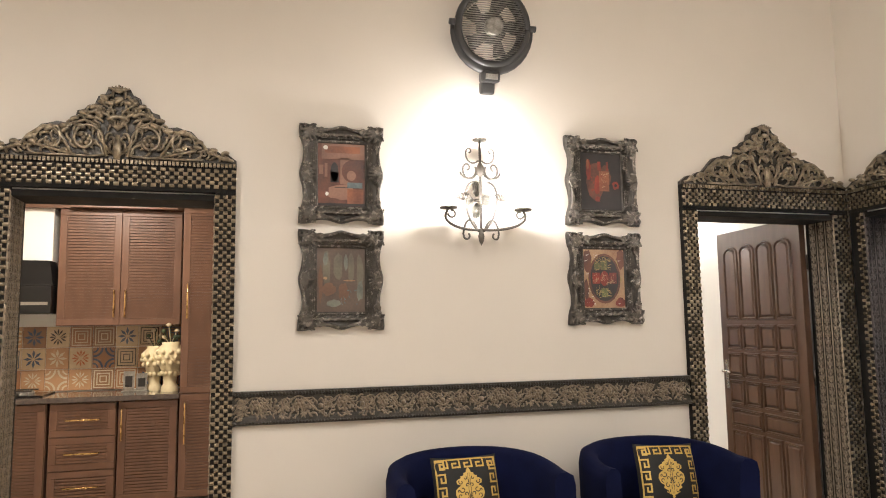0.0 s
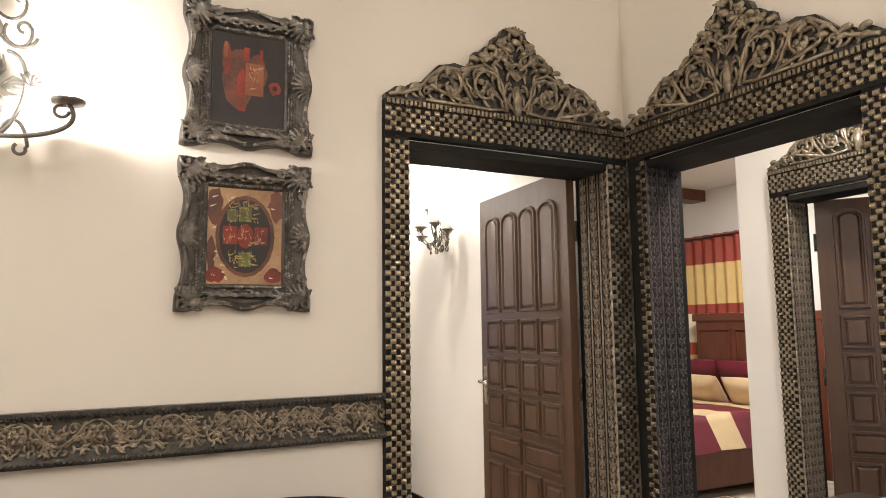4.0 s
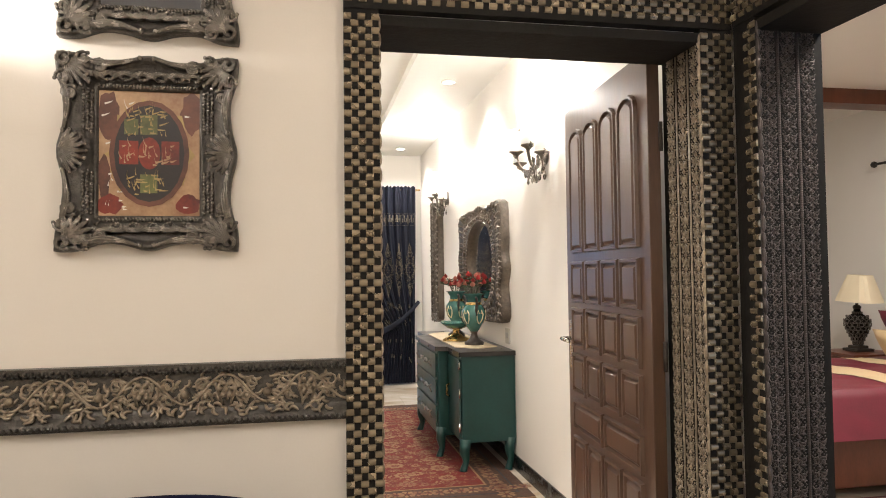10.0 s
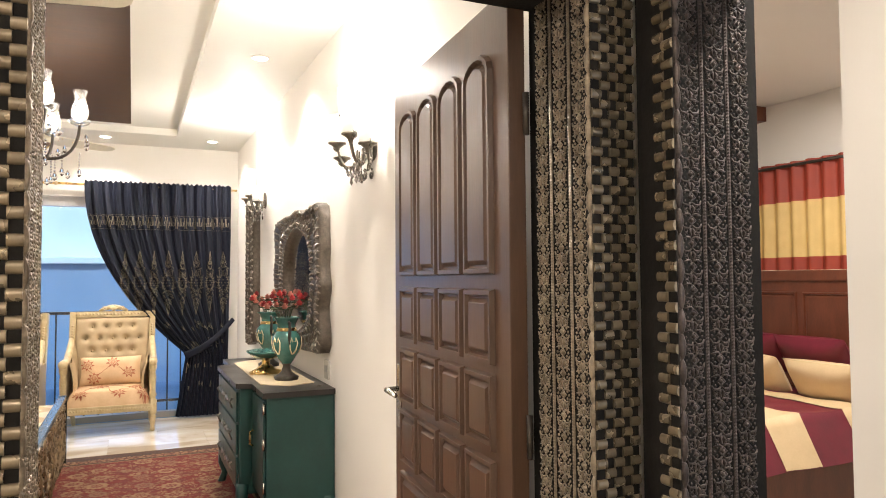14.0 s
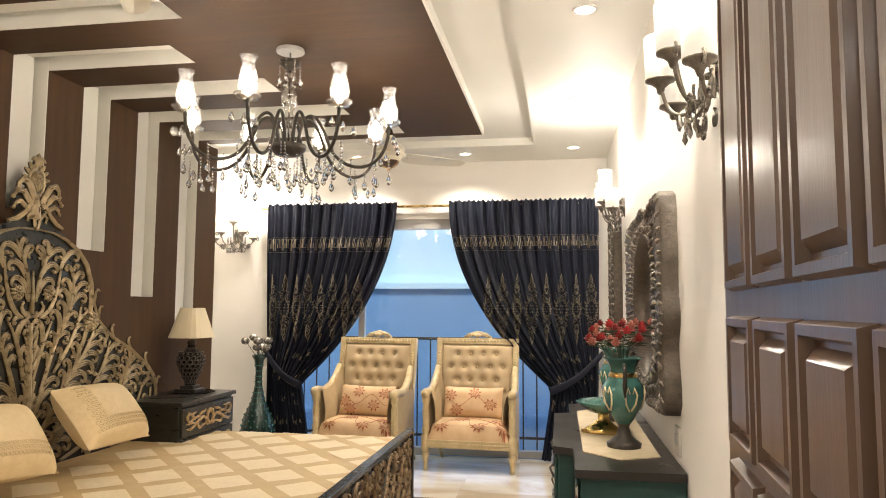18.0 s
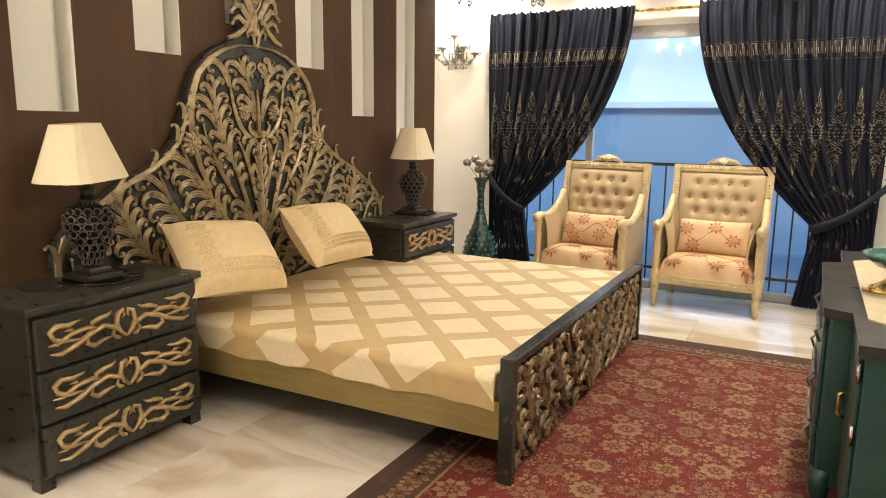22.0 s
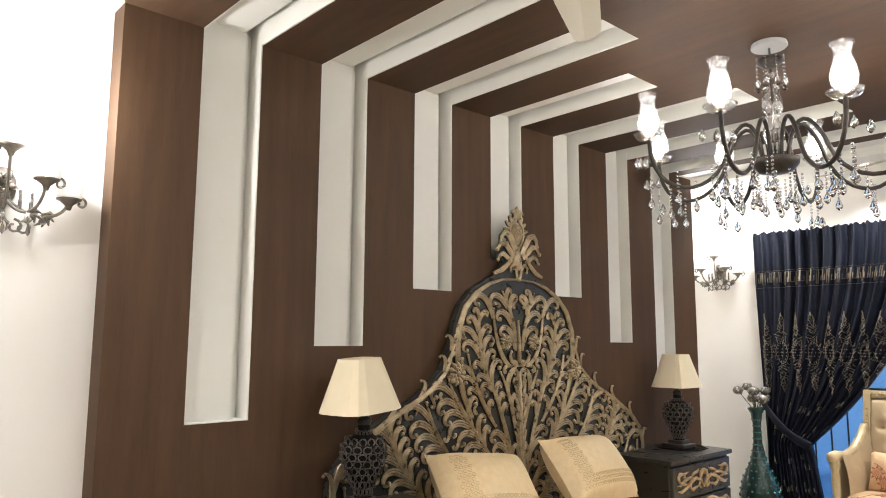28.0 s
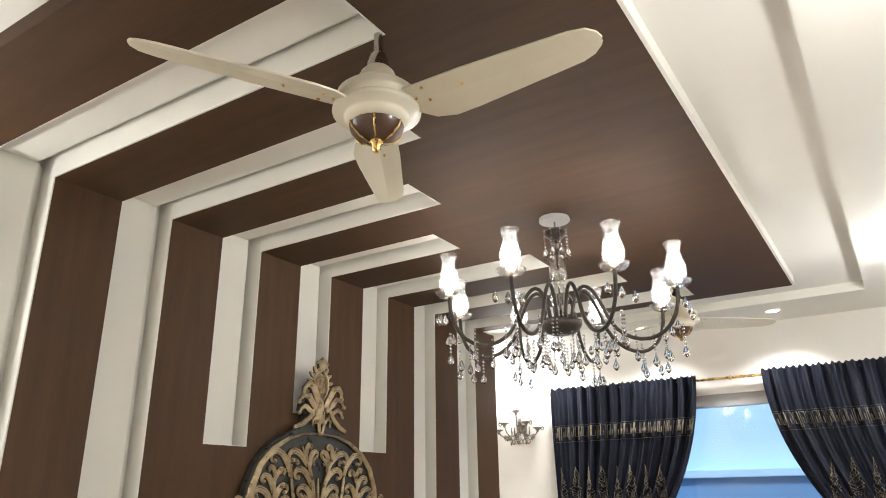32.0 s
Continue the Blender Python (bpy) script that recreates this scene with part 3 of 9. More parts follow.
wall("wall_window", [(-0.30, WY, 0, W0, WY + 0.2, 3.1), (W1, WY, 0, BX, WY + 0.2, 3.1), (W0, WY, WZ, W1, WY + 0.2, 3.1)], "white", "white wall round a wide window")
# lobby and red bedroom
wall("red_wall_north", [(BX + 0.2, 8.3, 0, 7.6, 8.5, 3.0)], "white", "white wall of the red bedroom")
wall("red_wall_east", [(7.40, 1.8, 0, 7.60, 8.5, 3.0)], "white", "white wall behind the red bed")
# the opening is cut for an added window out of view
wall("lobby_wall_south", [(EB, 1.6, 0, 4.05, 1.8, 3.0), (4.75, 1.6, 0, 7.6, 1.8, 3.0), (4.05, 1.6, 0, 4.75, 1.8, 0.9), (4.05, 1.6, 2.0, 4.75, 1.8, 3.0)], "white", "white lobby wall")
LX = 4.95
L0, L1 = 2.80, 3.70
wall("lobby_wall", [(LX, L1 + LT, 0, LX + 0.15, 4.05, 3.0), (LX, 1.8, 0, LX + 0.15, L0 - LT, 3.0), (LX, L0 - LT, 2.06, LX + 0.15, L1 + LT, 3.0)], "white", "white lobby wall with a second carved doorway")
solid("red_ceiling", Shape().box(EB, 1.6, 2.8, 7.6, 8.5, 2.9), "white", "white ceiling", "ceiling", "structure")
solid("ceiling_beam", Shape().box(5.2, 6.5, 2.68, 7.40, 6.7, 2.80), "redwood", "brown wooden beam under the red bedroom's ceiling", "beam", "structure")

# ---- bedroom ceiling: tray, brown panel and beams, one mesh each ----
s = Shape()
s.box(HX, NB, CZ, BX, 4.45, 3.1)
s.box(3.06, 4.45, CZ, BX, WY, 3.1)
s.box(HX, 9.60, CZ, 3.06, WY, 3.1)
s.box(-0.30, 9.39, CZ, HX, WY, 3.1)
NICHES = [(5.18 + 0.598 * i, 5.46 + 0.598 * i) for i in range(7)]
ENDS = [2.01, 1.73, 1.44, 1.18, 1.46, 1.75, 2.03]
s.box(HX, 4.45, TZ + 0.055, 3.06, 9.60, 3.1)
cove = [4.45] + [b for a, b in NICHES] + [9.60]
for k, (a, b) in enumerate(zip(cove[:-1], cove[1:])):
    if k < 7:
        # each slot's ceiling bends up into a hollow along its far side
        s.prism([(a, TZ + 0.055), (a, TZ), (b - 0.066, TZ), (b - 0.056, TZ + 0.004), (b - 0.043, TZ + 0.016), (b - 0.028, TZ + 0.040), (b - 0.016, TZ + 0.052), (b - 0.010, TZ + 0.055)], HX, ENDS[k], "x")
        s.box(ENDS[k], a, TZ, 3.06, b, TZ + 0.055)
    else:
        s.box(HX, a, TZ, 3.06, b, TZ + 0.055)
solid("bedroom_ceiling", s, "niche", "white stepped tray ceiling", "ceiling", "structure")
NZ = [1.135, 1.45, 1.75, 1.95, 1.765, 1.47, 1.15]
P0, P1 = 4.85, 9.39
NX = 0.160                   # back of the niches
s = Shape()
s.box(2.05, P0, CZ, 2.65, 9.19, TZ)
edges = [P0] + [y for n in NICHES for y in n] + [9.19]
for i in range(0, 16, 2):
    s.box(PX, edges[i], CZ, 2.05, edges[i + 1], TZ)
for (a, b), e in zip(NICHES, ENDS):
    s.box(e, a, CZ, 2.05, b, TZ)
solid("ceiling_panel", s, "laminate_c", "dark brown laminate ceiling panel with stepped beams", "ceiling panel", "structure")
# white painted sides of the slots between the beams
s = Shape()
for (a, b), e in zip(NICHES, ENDS):
    s.box(PX, b - 0.007, CZ + 0.001, e, b, TZ + 0.050).box(PX, a, CZ + 0.001, e, a + 0.005, TZ).box(e - 0.006, a + 0.005, CZ + 0.001, e, b - 0.007, TZ)
s.box(2.65, P0, CZ + 0.001, 2.664, 9.204, TZ).box(PX, 9.19, CZ + 0.001, 2.65, 9.204, TZ)
solid("trim_ceiling", s, "niche", "white painted edges of the ceiling beams", "trim", "structure")
# panelling on the head wall: each strip is a board
pan = thing("wall_panelling", "dark brown wood-laminate wall panelling with seven white niches", "wall panelling", kind="structure")
edges[-1] = P1
for i in range(0, 16, 2):
    part("panel", Shape().box(HX, edges[i], 0, PX, edges[i + 1], CZ), "laminate", pan)
for (a, b), z in zip(NICHES, NZ):
    part("panel", Shape().box(HX, a, 0, PX, b, z), "laminate", pan)
    part("niche_lining", Shape().box(HX, b - 0.006, z, PX - 0.002, b + 0.0, TZ).box(HX, a, z, PX - 0.002, a + 0.004, TZ).prism([(HX, a + 0.004), (NX, a + 0.004), (NX, b - 0.058), (NX - 0.003, b - 0.050), (NX - 0.012, b - 0.038), (NX - 0.032, b - 0.025), (NX - 0.045, b - 0.015), (NX - 0.048, b - 0.006), (HX, b - 0.006)], z, TZ, "z").box(NX - 0.056, a + 0.004, z - 0.002, PX - 0.002, b - 0.006, z + 0.004), "niche", pan, "white painted niche lining")

# ---- floors ----
fl = Shape().box(-4.2, -3.7, -0.12, 8.4, 10.3, -0.012)
solid("floor", fl, "paper", "pale bed under the marble floor tiles", "floor", "structure")

# ---- carved door surrounds ----
def checker_strip(s, m, w, h, cols, rows, proud=0.0065):
    """Raised pillow blocks in a basket-weave, on a strip w wide and h long; m maps (a, b, depth) to the world."""
    cw, ch = w / cols, h / rows
    for i in range(cols):
        for j in range(rows):
            if (i + j) % 2:
                continue
            a0, a1, b0, b1 = i * cw, (i + 1) * cw, j * ch, (j + 1) * ch
            n = 8
            cs = [(b0 + ch * (0.5 - 0.5 * math.cos(math.pi * k / n)), proud * math.sin(math.pi * k / n)) for k in range(n + 1)]
            pts = [m(a0 - cw * 0.06, b, d) for b, d in cs] + [m(a1 + cw * 0.06, b, d) for b, d in cs]
            s.add(pts, [(k, k + 1, n + 2 + k, n + 1 + k) for k in range(n)], True)
            s.add(pts, [tuple(range(n + 1)), tuple(range(n + 1, 2 * n + 2))])


CREST = [(-0.615, 0.0), (-0.615, 0.02), (-0.57, 0.052), (-0.53, 0.055), (-0.50, 0.075), (-0.455, 0.085), (-0.42, 0.12), (-0.375, 0.165), (-0.33, 0.175), (-0.30, 0.185), (-0.25, 0.178), (-0.215, 0.20), (-0.205, 0.245), (-0.17, 0.255), (-0.155, 0.275), (-0.12, 0.285), (-0.105, 0.325), (-0.07, 0.34), (-0.055, 0.37), (-0.02, 0.375), (0, 0.39)]


def carve_crest(dark, gold, pl, cx, z0, k=1.0):
    """Scrolls, grapes, shell and leaves of a pediment, mirrored about cx."""
    def T(pts, r, n=6):
        gold.tube([pl((cx + x * k, z0 + z * 1.08 * k), -0.016) for x, z in pts], r, n)
    for sg in (1, -1):
        M = lambda pts: [(sg * x, z) for x, z in pts]
        T(M(spiral(0.155, 0.095, 0.085, 2.3, 1.15, 1, 0.25, 22, (0.05, 0.012))), 0.0075)
        T(M(spiral(0.325, 0.085, 0.078, 0.6, 1.15, -1, 0.2, 22, (0.20, 0.012))), 0.0075)
        T(M([(0.03, 0.03), (0.09, 0.10), (0.10, 0.165), (0.16, 0.19), (0.24, 0.165), (0.27, 0.12)]), 0.007)
        T(M([(0.22, 0.02), (0.27, 0.10), (0.29, 0.15), (0.36, 0.15), (0.43, 0.10), (0.47, 0.05), (0.60, 0.012)]), 0.008)
        T(M([(0.06, 0.018), (0.14, 0.010), (0.22, 0.012), (0.30, 0.010), (0.44, 0.012)]), 0.006)
        T(M(spiral(0.445, 0.045, 0.03, 0, 1.2, -1, 0.2, 12)), 0.006)
        T(M(spiral(0.235, 0.165, 0.022, 2, 1.2, 1, 0.2, 12)), 0.006)
        T(M([(0.012, 0.20), (0.03, 0.245), (0.075, 0.275), (0.10, 0.29)]), 0.006)
        T(M([(0.02, 0.19), (0.06, 0.225), (0.12, 0.235), (0.18, 0.215)]), 0.009)
        for gx, gz in ((0.14, 0.10), (0.165, 0.105), (0.15, 0.08), (0.175, 0.082), (0.155, 0.125), (0.18, 0.125), (0.31, 0.09), (0.335, 0.075), (0.32, 0.062)):
            gold.ball(pl((cx + sg * gx * k, z0 + gz * k), -0.020), 0.0135 * k, 6)
        for fx, fz, fr in ((0.09, 0.262, 0.030), (0.075, 0.315, 0.022), (0.155, 0.245, 0.022)):
            for q in range(6):
                a = q * math.pi / 3 + 0.3
                gold.ball(pl((cx + (sg * fx + fr * 0.6 * math.cos(a)) * k, z0 + (fz + fr * 0.6 * math.sin(a)) * k), -0.018), fr * 0.42 * k, 5)
            gold.ball(pl((cx + sg * fx * k, z0 + fz * k), -0.024), fr * 0.35 * k, 5)
        prev = None
        for i in range(1, len(CREST) - 1):
            x, z = CREST[i]
            a = math.atan2(0.25, 0.5) + random.uniform(-0.5, 0.5)
            lp = leafpts(-x * 0.94, z * 0.80, (math.pi - a) if i % 2 else a, 0.045, random.uniform(0.8, 1.8) * (1 if i % 2 else -1))
            T(M([(p[0], p[1]) for p in lp]), [0.006, 0.010, 0.012, 0.012, 0.012, 0.011, 0.008], 6)
    T([(0, 0.0), (0, 0.05), (0, 0.12)], [0.016, 0.022, 0.012])
    T(spiral(0, 0.085, 0.022, 0, 1, 1, 1.0, 12), 0.006)
    for q in range(-3, 4):
        T([(0, 0.145), (q * 0.010, 0.17), (q * 0.017, 0.195)], 0.0045, 5)
        T([(0, 0.335), (q * 0.010, 0.355), (q * 0.018, 0.378 - abs(q) * 0.006)], [0.005, 0.008, 0.004], 5)
    T([(-0.055, 0.195), (-0.03, 0.21), (0, 0.214), (0.03, 0.21), (0.055, 0.195)], 0.009)


def curl_fill(g, inside, mapper, x0, x1, z0, z1, step, size, r, flow, seed, mirror=None, n=9):
    """Fills a region with curled leaves on a staggered grid; flow(x, z) gives the way they grow."""
    rnd = random.Random(seed)
    j = 0
    z = z0
    while z < z1:
        x = x0 + (step * 0.5 if j % 2 else 0)
        i = 0
        while x < x1:
            px, pz = x + rnd.uniform(-0.15, 0.15) * step, z + rnd.uniform(-0.15, 0.15) * step
            if inside(px, pz):
                a = flow(px, pz) + rnd.uniform(-0.35, 0.35)
                sense = 1 if (i + j) % 2 else -1
                L = size * rnd.uniform(0.85, 1.2)
                pts, rr, qx, qz = [], [], px, pz
                for k in range(n + 1):
                    u = k / n
                    pts.append((qx, qz))
                    rr.append(r * (0.6 + 0.9 * math.sin(math.pi * min(1.0, u * 0.9 + 0.08))))
                    a += sense * (0.12 + 0.75 * u * u)
                    qx += math.cos(a) * L / n * (1.35 - 0.75 * u)
                    qz += math.sin(a) * L / n * (1.35 - 0.75 * u)
                if all(inside(*q) for q in pts[::3]):
                    for sg in ((1, -1) if mirror is not None else (1,)):
                        g.tube([mapper((sg * q[0], q[1])) for q in pts], rr, 5)
            x += step
            i += 1
        z += step * 0.8
        j += 1


def surround(name, kind, face, a0, a1, top, side, label, thick, w=0.098, right_w=None, weave_r=None, strip="emboss"):
    """A carved door surround on a wall face; side -1: it stands proud towards lower y (or x). Its lining runs thick deep through the wall."""
    th = thing(name, label, "door frame", kind="structure")
    def P(a, b, d):
        return (a, face + side * d, b) if kind == "y" else (face + side * d, a, b)
    rw = right_w or w
    def slab(s, a, b, c, d, d0, d1):
        q0, q1 = P(a, c, d0), P(b, d, d1)
        s.box(*[min(u, v) for u, v in zip(q0, q1)], *[max(u, v) for u, v in zip(q0, q1)])
    FD = 0.035
    for (x0, x1) in ((a0 - w, a0), (a1, a1 + rw)):
        s = Shape()
        slab(s, x0, x1, 0, top + 0.012, 0, FD)
        jamb = part("jamb_board", s, "blackwood", th)
        s = Shape()
        ww = x1 - x0 if x0 < a0 or not weave_r else weave_r
        checker_strip(s, lambda a, b, d, x0=x0: P(x0 + a, b, FD + d), ww, top, max(2, round(ww / 0.0196)), 105)
        part("weave", s, "weave", jamb, "gilded basket-weave carving")
        # scalloped edge towards the opening
        e = x1 if x0 < a0 else x0
        s = Shape()
        for j in range(43):
            z = (j + 0.5) * top / 43
            s.lathe([(0.002, -0.0245), (0.0045, -0.020), (0.0068, -0.012), (0.0078, 0.0), (0.0068, 0.012), (0.0045, 0.020), (0.002, 0.0245)], 10, P(e, z, FD - 0.010))
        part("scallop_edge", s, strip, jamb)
    s = Shape()
    slab(s, a0 - w, a1 + rw, top + 0.012, top + 0.16, 0, FD + 0.004)
    lin = part("lintel_board", s, "blackwood", th)
    s = Shape()
    L = a1 - a0 + w + rw
    checker_strip(s, lambda a, b, d: P(a0 - w + a, top + 0.03 + b, FD + 0.004 + d), L, 0.100, round(L / 0.021), 5)
    part("weave", s, "weave", lin, "gilded basket-weave carving")
    s = Shape()
    n = int(L / 0.019)
    for i in range(n):
        x = a0 - w + (i + 0.5) * L / n
        slab(s, x - 0.006, x + 0.006, top + 0.137, top + 0.157, FD, FD + 0.016)
    part("dentil_row", s, "weave", lin)
    # pediment
    cx = (a0 - w + a1 + rw) / 2
    k = L / 1.23
    zz = top + 0.158
    pl = lambda p, o=0.0: P(p[0], p[1], FD + 0.004 - o - 0.004)
    out = [(cx + x * k, zz + z * 1.06 * k) for x, z in CREST] + [(cx - x * k, zz + z * 1.06 * k) for x, z in CREST[-2::-1]]
    s = Shape()
    n2 = len(out)
    s.add([P(a, b, 0.0) for a, b in out] + [P(a, b, FD) for a, b in out], [tuple(range(n2)), tuple(range(2 * n2 - 1, n2 - 1, -1))] + [(i, i + n2, (i + 1) % n2 + n2, (i + 1) % n2) for i in range(n2)])
    ped = part("pediment", s, "pewter", th, "carved pediment with grapes and scrolls")
    g = Shape()
    carve_crest(None, g, pl, cx, zz, k)
    ex, ez = [-x for x, z in CREST[::-1]], [z for x, z in CREST[::-1]]
    curl_fill(g, lambda x, z: 0 <= x < 0.60 and 0.008 < z < np.interp(x, ex, ez) - 0.012, lambda q: pl((cx + q[0] * k, zz + q[1] * 1.06 * k), -0.010), 0.01, 0.60, 0.015, 0.38, 0.042, 0.06, 0.0055, lambda x, z: math.atan2(z + 0.05, x * 0.8 + 0.02), 7, 0)
    part("scroll_carving", g, "antique", ped)
    # lining through the wall
    for e, sg in ((a0, 1), (a1, -1)):
        s = Shape()
        slab(s, min(e - sg * 0.018, e - sg * 0.002), max(e - sg * 0.018, e - sg * 0.002), 0, top, -thick, FD - 0.006)
        jl = part("jamb_lining", s, "blackwood", th)
        s = Shape()
        cols = 3
        cw = (thick + 0.010) / cols
        SC = top / int(top / 0.045) / 0.058
        def Q(u, z, o, e=e, sg=sg, SC=SC):
            return P(e + sg * (o - 0.002), z * SC, FD - 0.008 - u)
        rows = int(top / 0.045)
        hz = 0.058
        for c in range(cols):
            u0 = (c + 0.5) * cw
            for r in range(rows):
                z0 = (r + 0.5) * hz
                s.ball(Q(u0, z0 + 0.0137, 0.001), 0.0050, 6)
                s.tube([Q(u0, z0 + 0.0246, 0.001), Q(u0 + 0.010, z0 + 0.0137, 0.001), Q(u0, z0 + 0.0028, 0.001), Q(u0 - 0.010, z0 + 0.0137, 0.001), Q(u0, z0 + 0.0246, 0.001)], 0.0021, 4)
                for h in (1, -1):
                    for du, dz in ((0.0150, 0.0235), (0.0205, 0.0137), (0.0150, 0.0040), (0.0060, -0.0290)):
                        s.ball(Q(u0 + h * du, z0 + dz, 0.001), 0.0031, 4)
                    s.tube([Q(u0 + h * 0.002, z0 + 0.0010, 0.001), Q(u0 + h * 0.008, z0 - 0.006, 0.002), Q(u0 + h * 0.021, z0 - 0.004, 0.002), Q(u0 + h * 0.025, z0 + 0.006, 0.001)], [0.0018, 0.0028, 0.0024, 0.0015], 4)
                    s.tube([Q(u0 + h * 0.002, z0 + 0.0270, 0.001), Q(u0 + h * 0.009, z0 + 0.0300, 0.002), Q(u0 + h * 0.024, z0 + 0.0265, 0.001)], [0.0016, 0.0026, 0.0016], 4)
                    s.tube([Q(a, b, 0.001) for a, b in spiral(u0 + h * 0.0145, z0 - 0.0115, 0.0080, 0.5, 1.0, h, 0.25, 8)], 0.0020, 4)
                    s.tube([Q(a, b, 0.001) for a, b in spiral(u0 + h * 0.0145, z0 - 0.0240, 0.0065, 2.5, 1.0, -h, 0.25, 8)], 0.0020, 4)
                    s.tube([Q(u0 + h * 0.0015, z0 - 0.0061, 0.001), Q(u0 + h * 0.006, z0 - 0.0152, 0.002), Q(u0 + h * 0.0015, z0 - 0.0258, 0.001)], [0.0016, 0.0034, 0.0016], 4)
            for k in (-1, 0, 1):
                s.tube([Q(c * cw + k * 0.0032, 0, 0.001), Q(c * cw + k * 0.0032, top / SC, 0.001)], 0.0016, 4)
            for r in range(int(top / SC / 0.0085)):
                s.tube([Q(c * cw - 0.0032, r * 0.0085, 0.0022), Q(c * cw + 0.0032, r * 0.0085 + 0.0055, 0.0022)], 0.0016, 4)
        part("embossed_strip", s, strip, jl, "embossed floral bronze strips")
    s = Shape()
    slab(s, a0 - 0.002, a1 + 0.002, top - 0.030, top, -thick, FD - 0.006)
    part("head_lining", s, "blackwood", th)
    return th


surround("door_frame_bedroom", "y", NY, D1[0], D1[1], DH, -1, "black and gold carved door surround with pediment beside the corner", 0.21, right_w=0.105)
surround("door_frame_kitchen", "y", NY, KD[0], KD[1], DH, -1, "black and gold carved door surround of the kitchen", 0.21)
# this jamb lies in shade, so its scallops get the darker bronze too
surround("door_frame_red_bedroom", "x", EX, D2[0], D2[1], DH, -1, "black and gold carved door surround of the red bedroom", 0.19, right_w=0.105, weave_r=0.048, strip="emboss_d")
surround("door_frame_lobby", "x", LX, L0, L1, 2.06, -1, "black and gold carved door surround seen in the lobby", 0.16)

# ---- panelled door leaf ----
def raised(s, m, a0, b0, a1, b1, arch=False, h=0.014):
    """A raised-and-fielded panel; m maps (a, b, depth)."""
    def ring(ins, d):
        x0, x1, z0, z1 = a0 + ins, a1 - ins, b0 + ins, b1 - ins
        if not arch:
            return [m(x, z, d) for x, z in ((x0, z0), (x1, z0), (x1, z1), (x0, z1))]
        r = (x1 - x0) / 2
        top = [((x0 + x1) / 2 + r * math.cos(t), z1 - r * 0.62 + r * 0.62 * math.sin(t)) for t in [i * math.pi / 8 for i in range(9)]]
        return [m(x, z, d) for x, z in [(x0, z0), (x1, z0)] + top]
    rings = [ring(0.0, 0), ring(0.004, h), ring(0.014, h), ring(0.018, 0.001), ring(0.024, 0.001), ring(0.036, h * 0.95)]
    n = len(rings[0])
    pts = [p for r in rings for p in r]
    fs = [(k * n + i, k * n + (i + 1) % n, (k + 1) * n + (i + 1) % n, (k + 1) * n + i) for k in range(len(rings) - 1) for i in range(n)]
    fs.append(tuple(range((len(rings) - 1) * n, len(rings) * n)))
    s.add(pts, fs)


def door_leaf(name, W, H, m, label):
    """A leaf from its hinge at 0 to W along +x, 0.045 thick, panels on both faces."""
    th = thing(name, label, "door", m, kind="structure")
    part("leaf", Shape().box(0, -0.022, 0.008, W, 0.022, H, 0.003), "door", th)
    mx, gap = 0.085, 0.022
    cw = (W - 2 * mx - 3 * gap) / 4
    for side in (1, -1):
        f = lambda a, b, d: (a, side * (0.022 + d), b)
        def pn(c0, c1, z0, z1, arch=False):
            s = Shape()
            raised(s, f, mx + c0 * (cw + gap), z0, mx + c1 * (cw + gap) + cw, z1, arch)
            part("panel", s, "door", th)
        for c in range(4):
            pn(c, c, 1.425, 1.985, True)
            for r in range(3):
                pn(c, c, 0.79 + r * 0.207, 0.975 + r * 0.207)
            pn(c, c, 0.10, 0.60)
        for c in (0, 2):
            pn(c, c + 1, 0.625, 0.765)
        s = Shape()
        x, y = W - 0.055, side * 0.022
        s.box(x - 0.02, min(y, y + side * 0.006), 0.90, x + 0.02, max(y, y + side * 0.006), 1.12, 0.002)
        plate = part("lock_plate", s, "chrome", th, "satin chrome lock plate")
        s = Shape()
        s.tube([(x, y, 1.035), (x, y + side * 0.045, 1.035), (x - 0.01, y + side * 0.052, 1.035), (x - 0.11, y + side * 0.05, 1.03)], [0.009, 0.009, 0.01, 0.008], 8)
        part("door_handle", s, "chrome", plate, "chrome lever handle")
    for z in (0.25, 1.05, 1.80):
        part("hinge", Shape().tube([(-0.008, -0.02, z - 0.05), (-0.008, -0.02, z + 0.05)], 0.008, 8), "iron", th)
    return th


door_leaf("door_bedroom", 0.945, 2.10, pose(3.494, 3.806, 0, 0, 0, 86.2), "open dark-stained panelled wooden door with arched top panels")
door_leaf("door_lobby", 0.86, 2.04, pose(LX + 0.17, L1 - 0.03, 0, 0, 0, -52), "half-open dark panelled wooden door in the lobby")

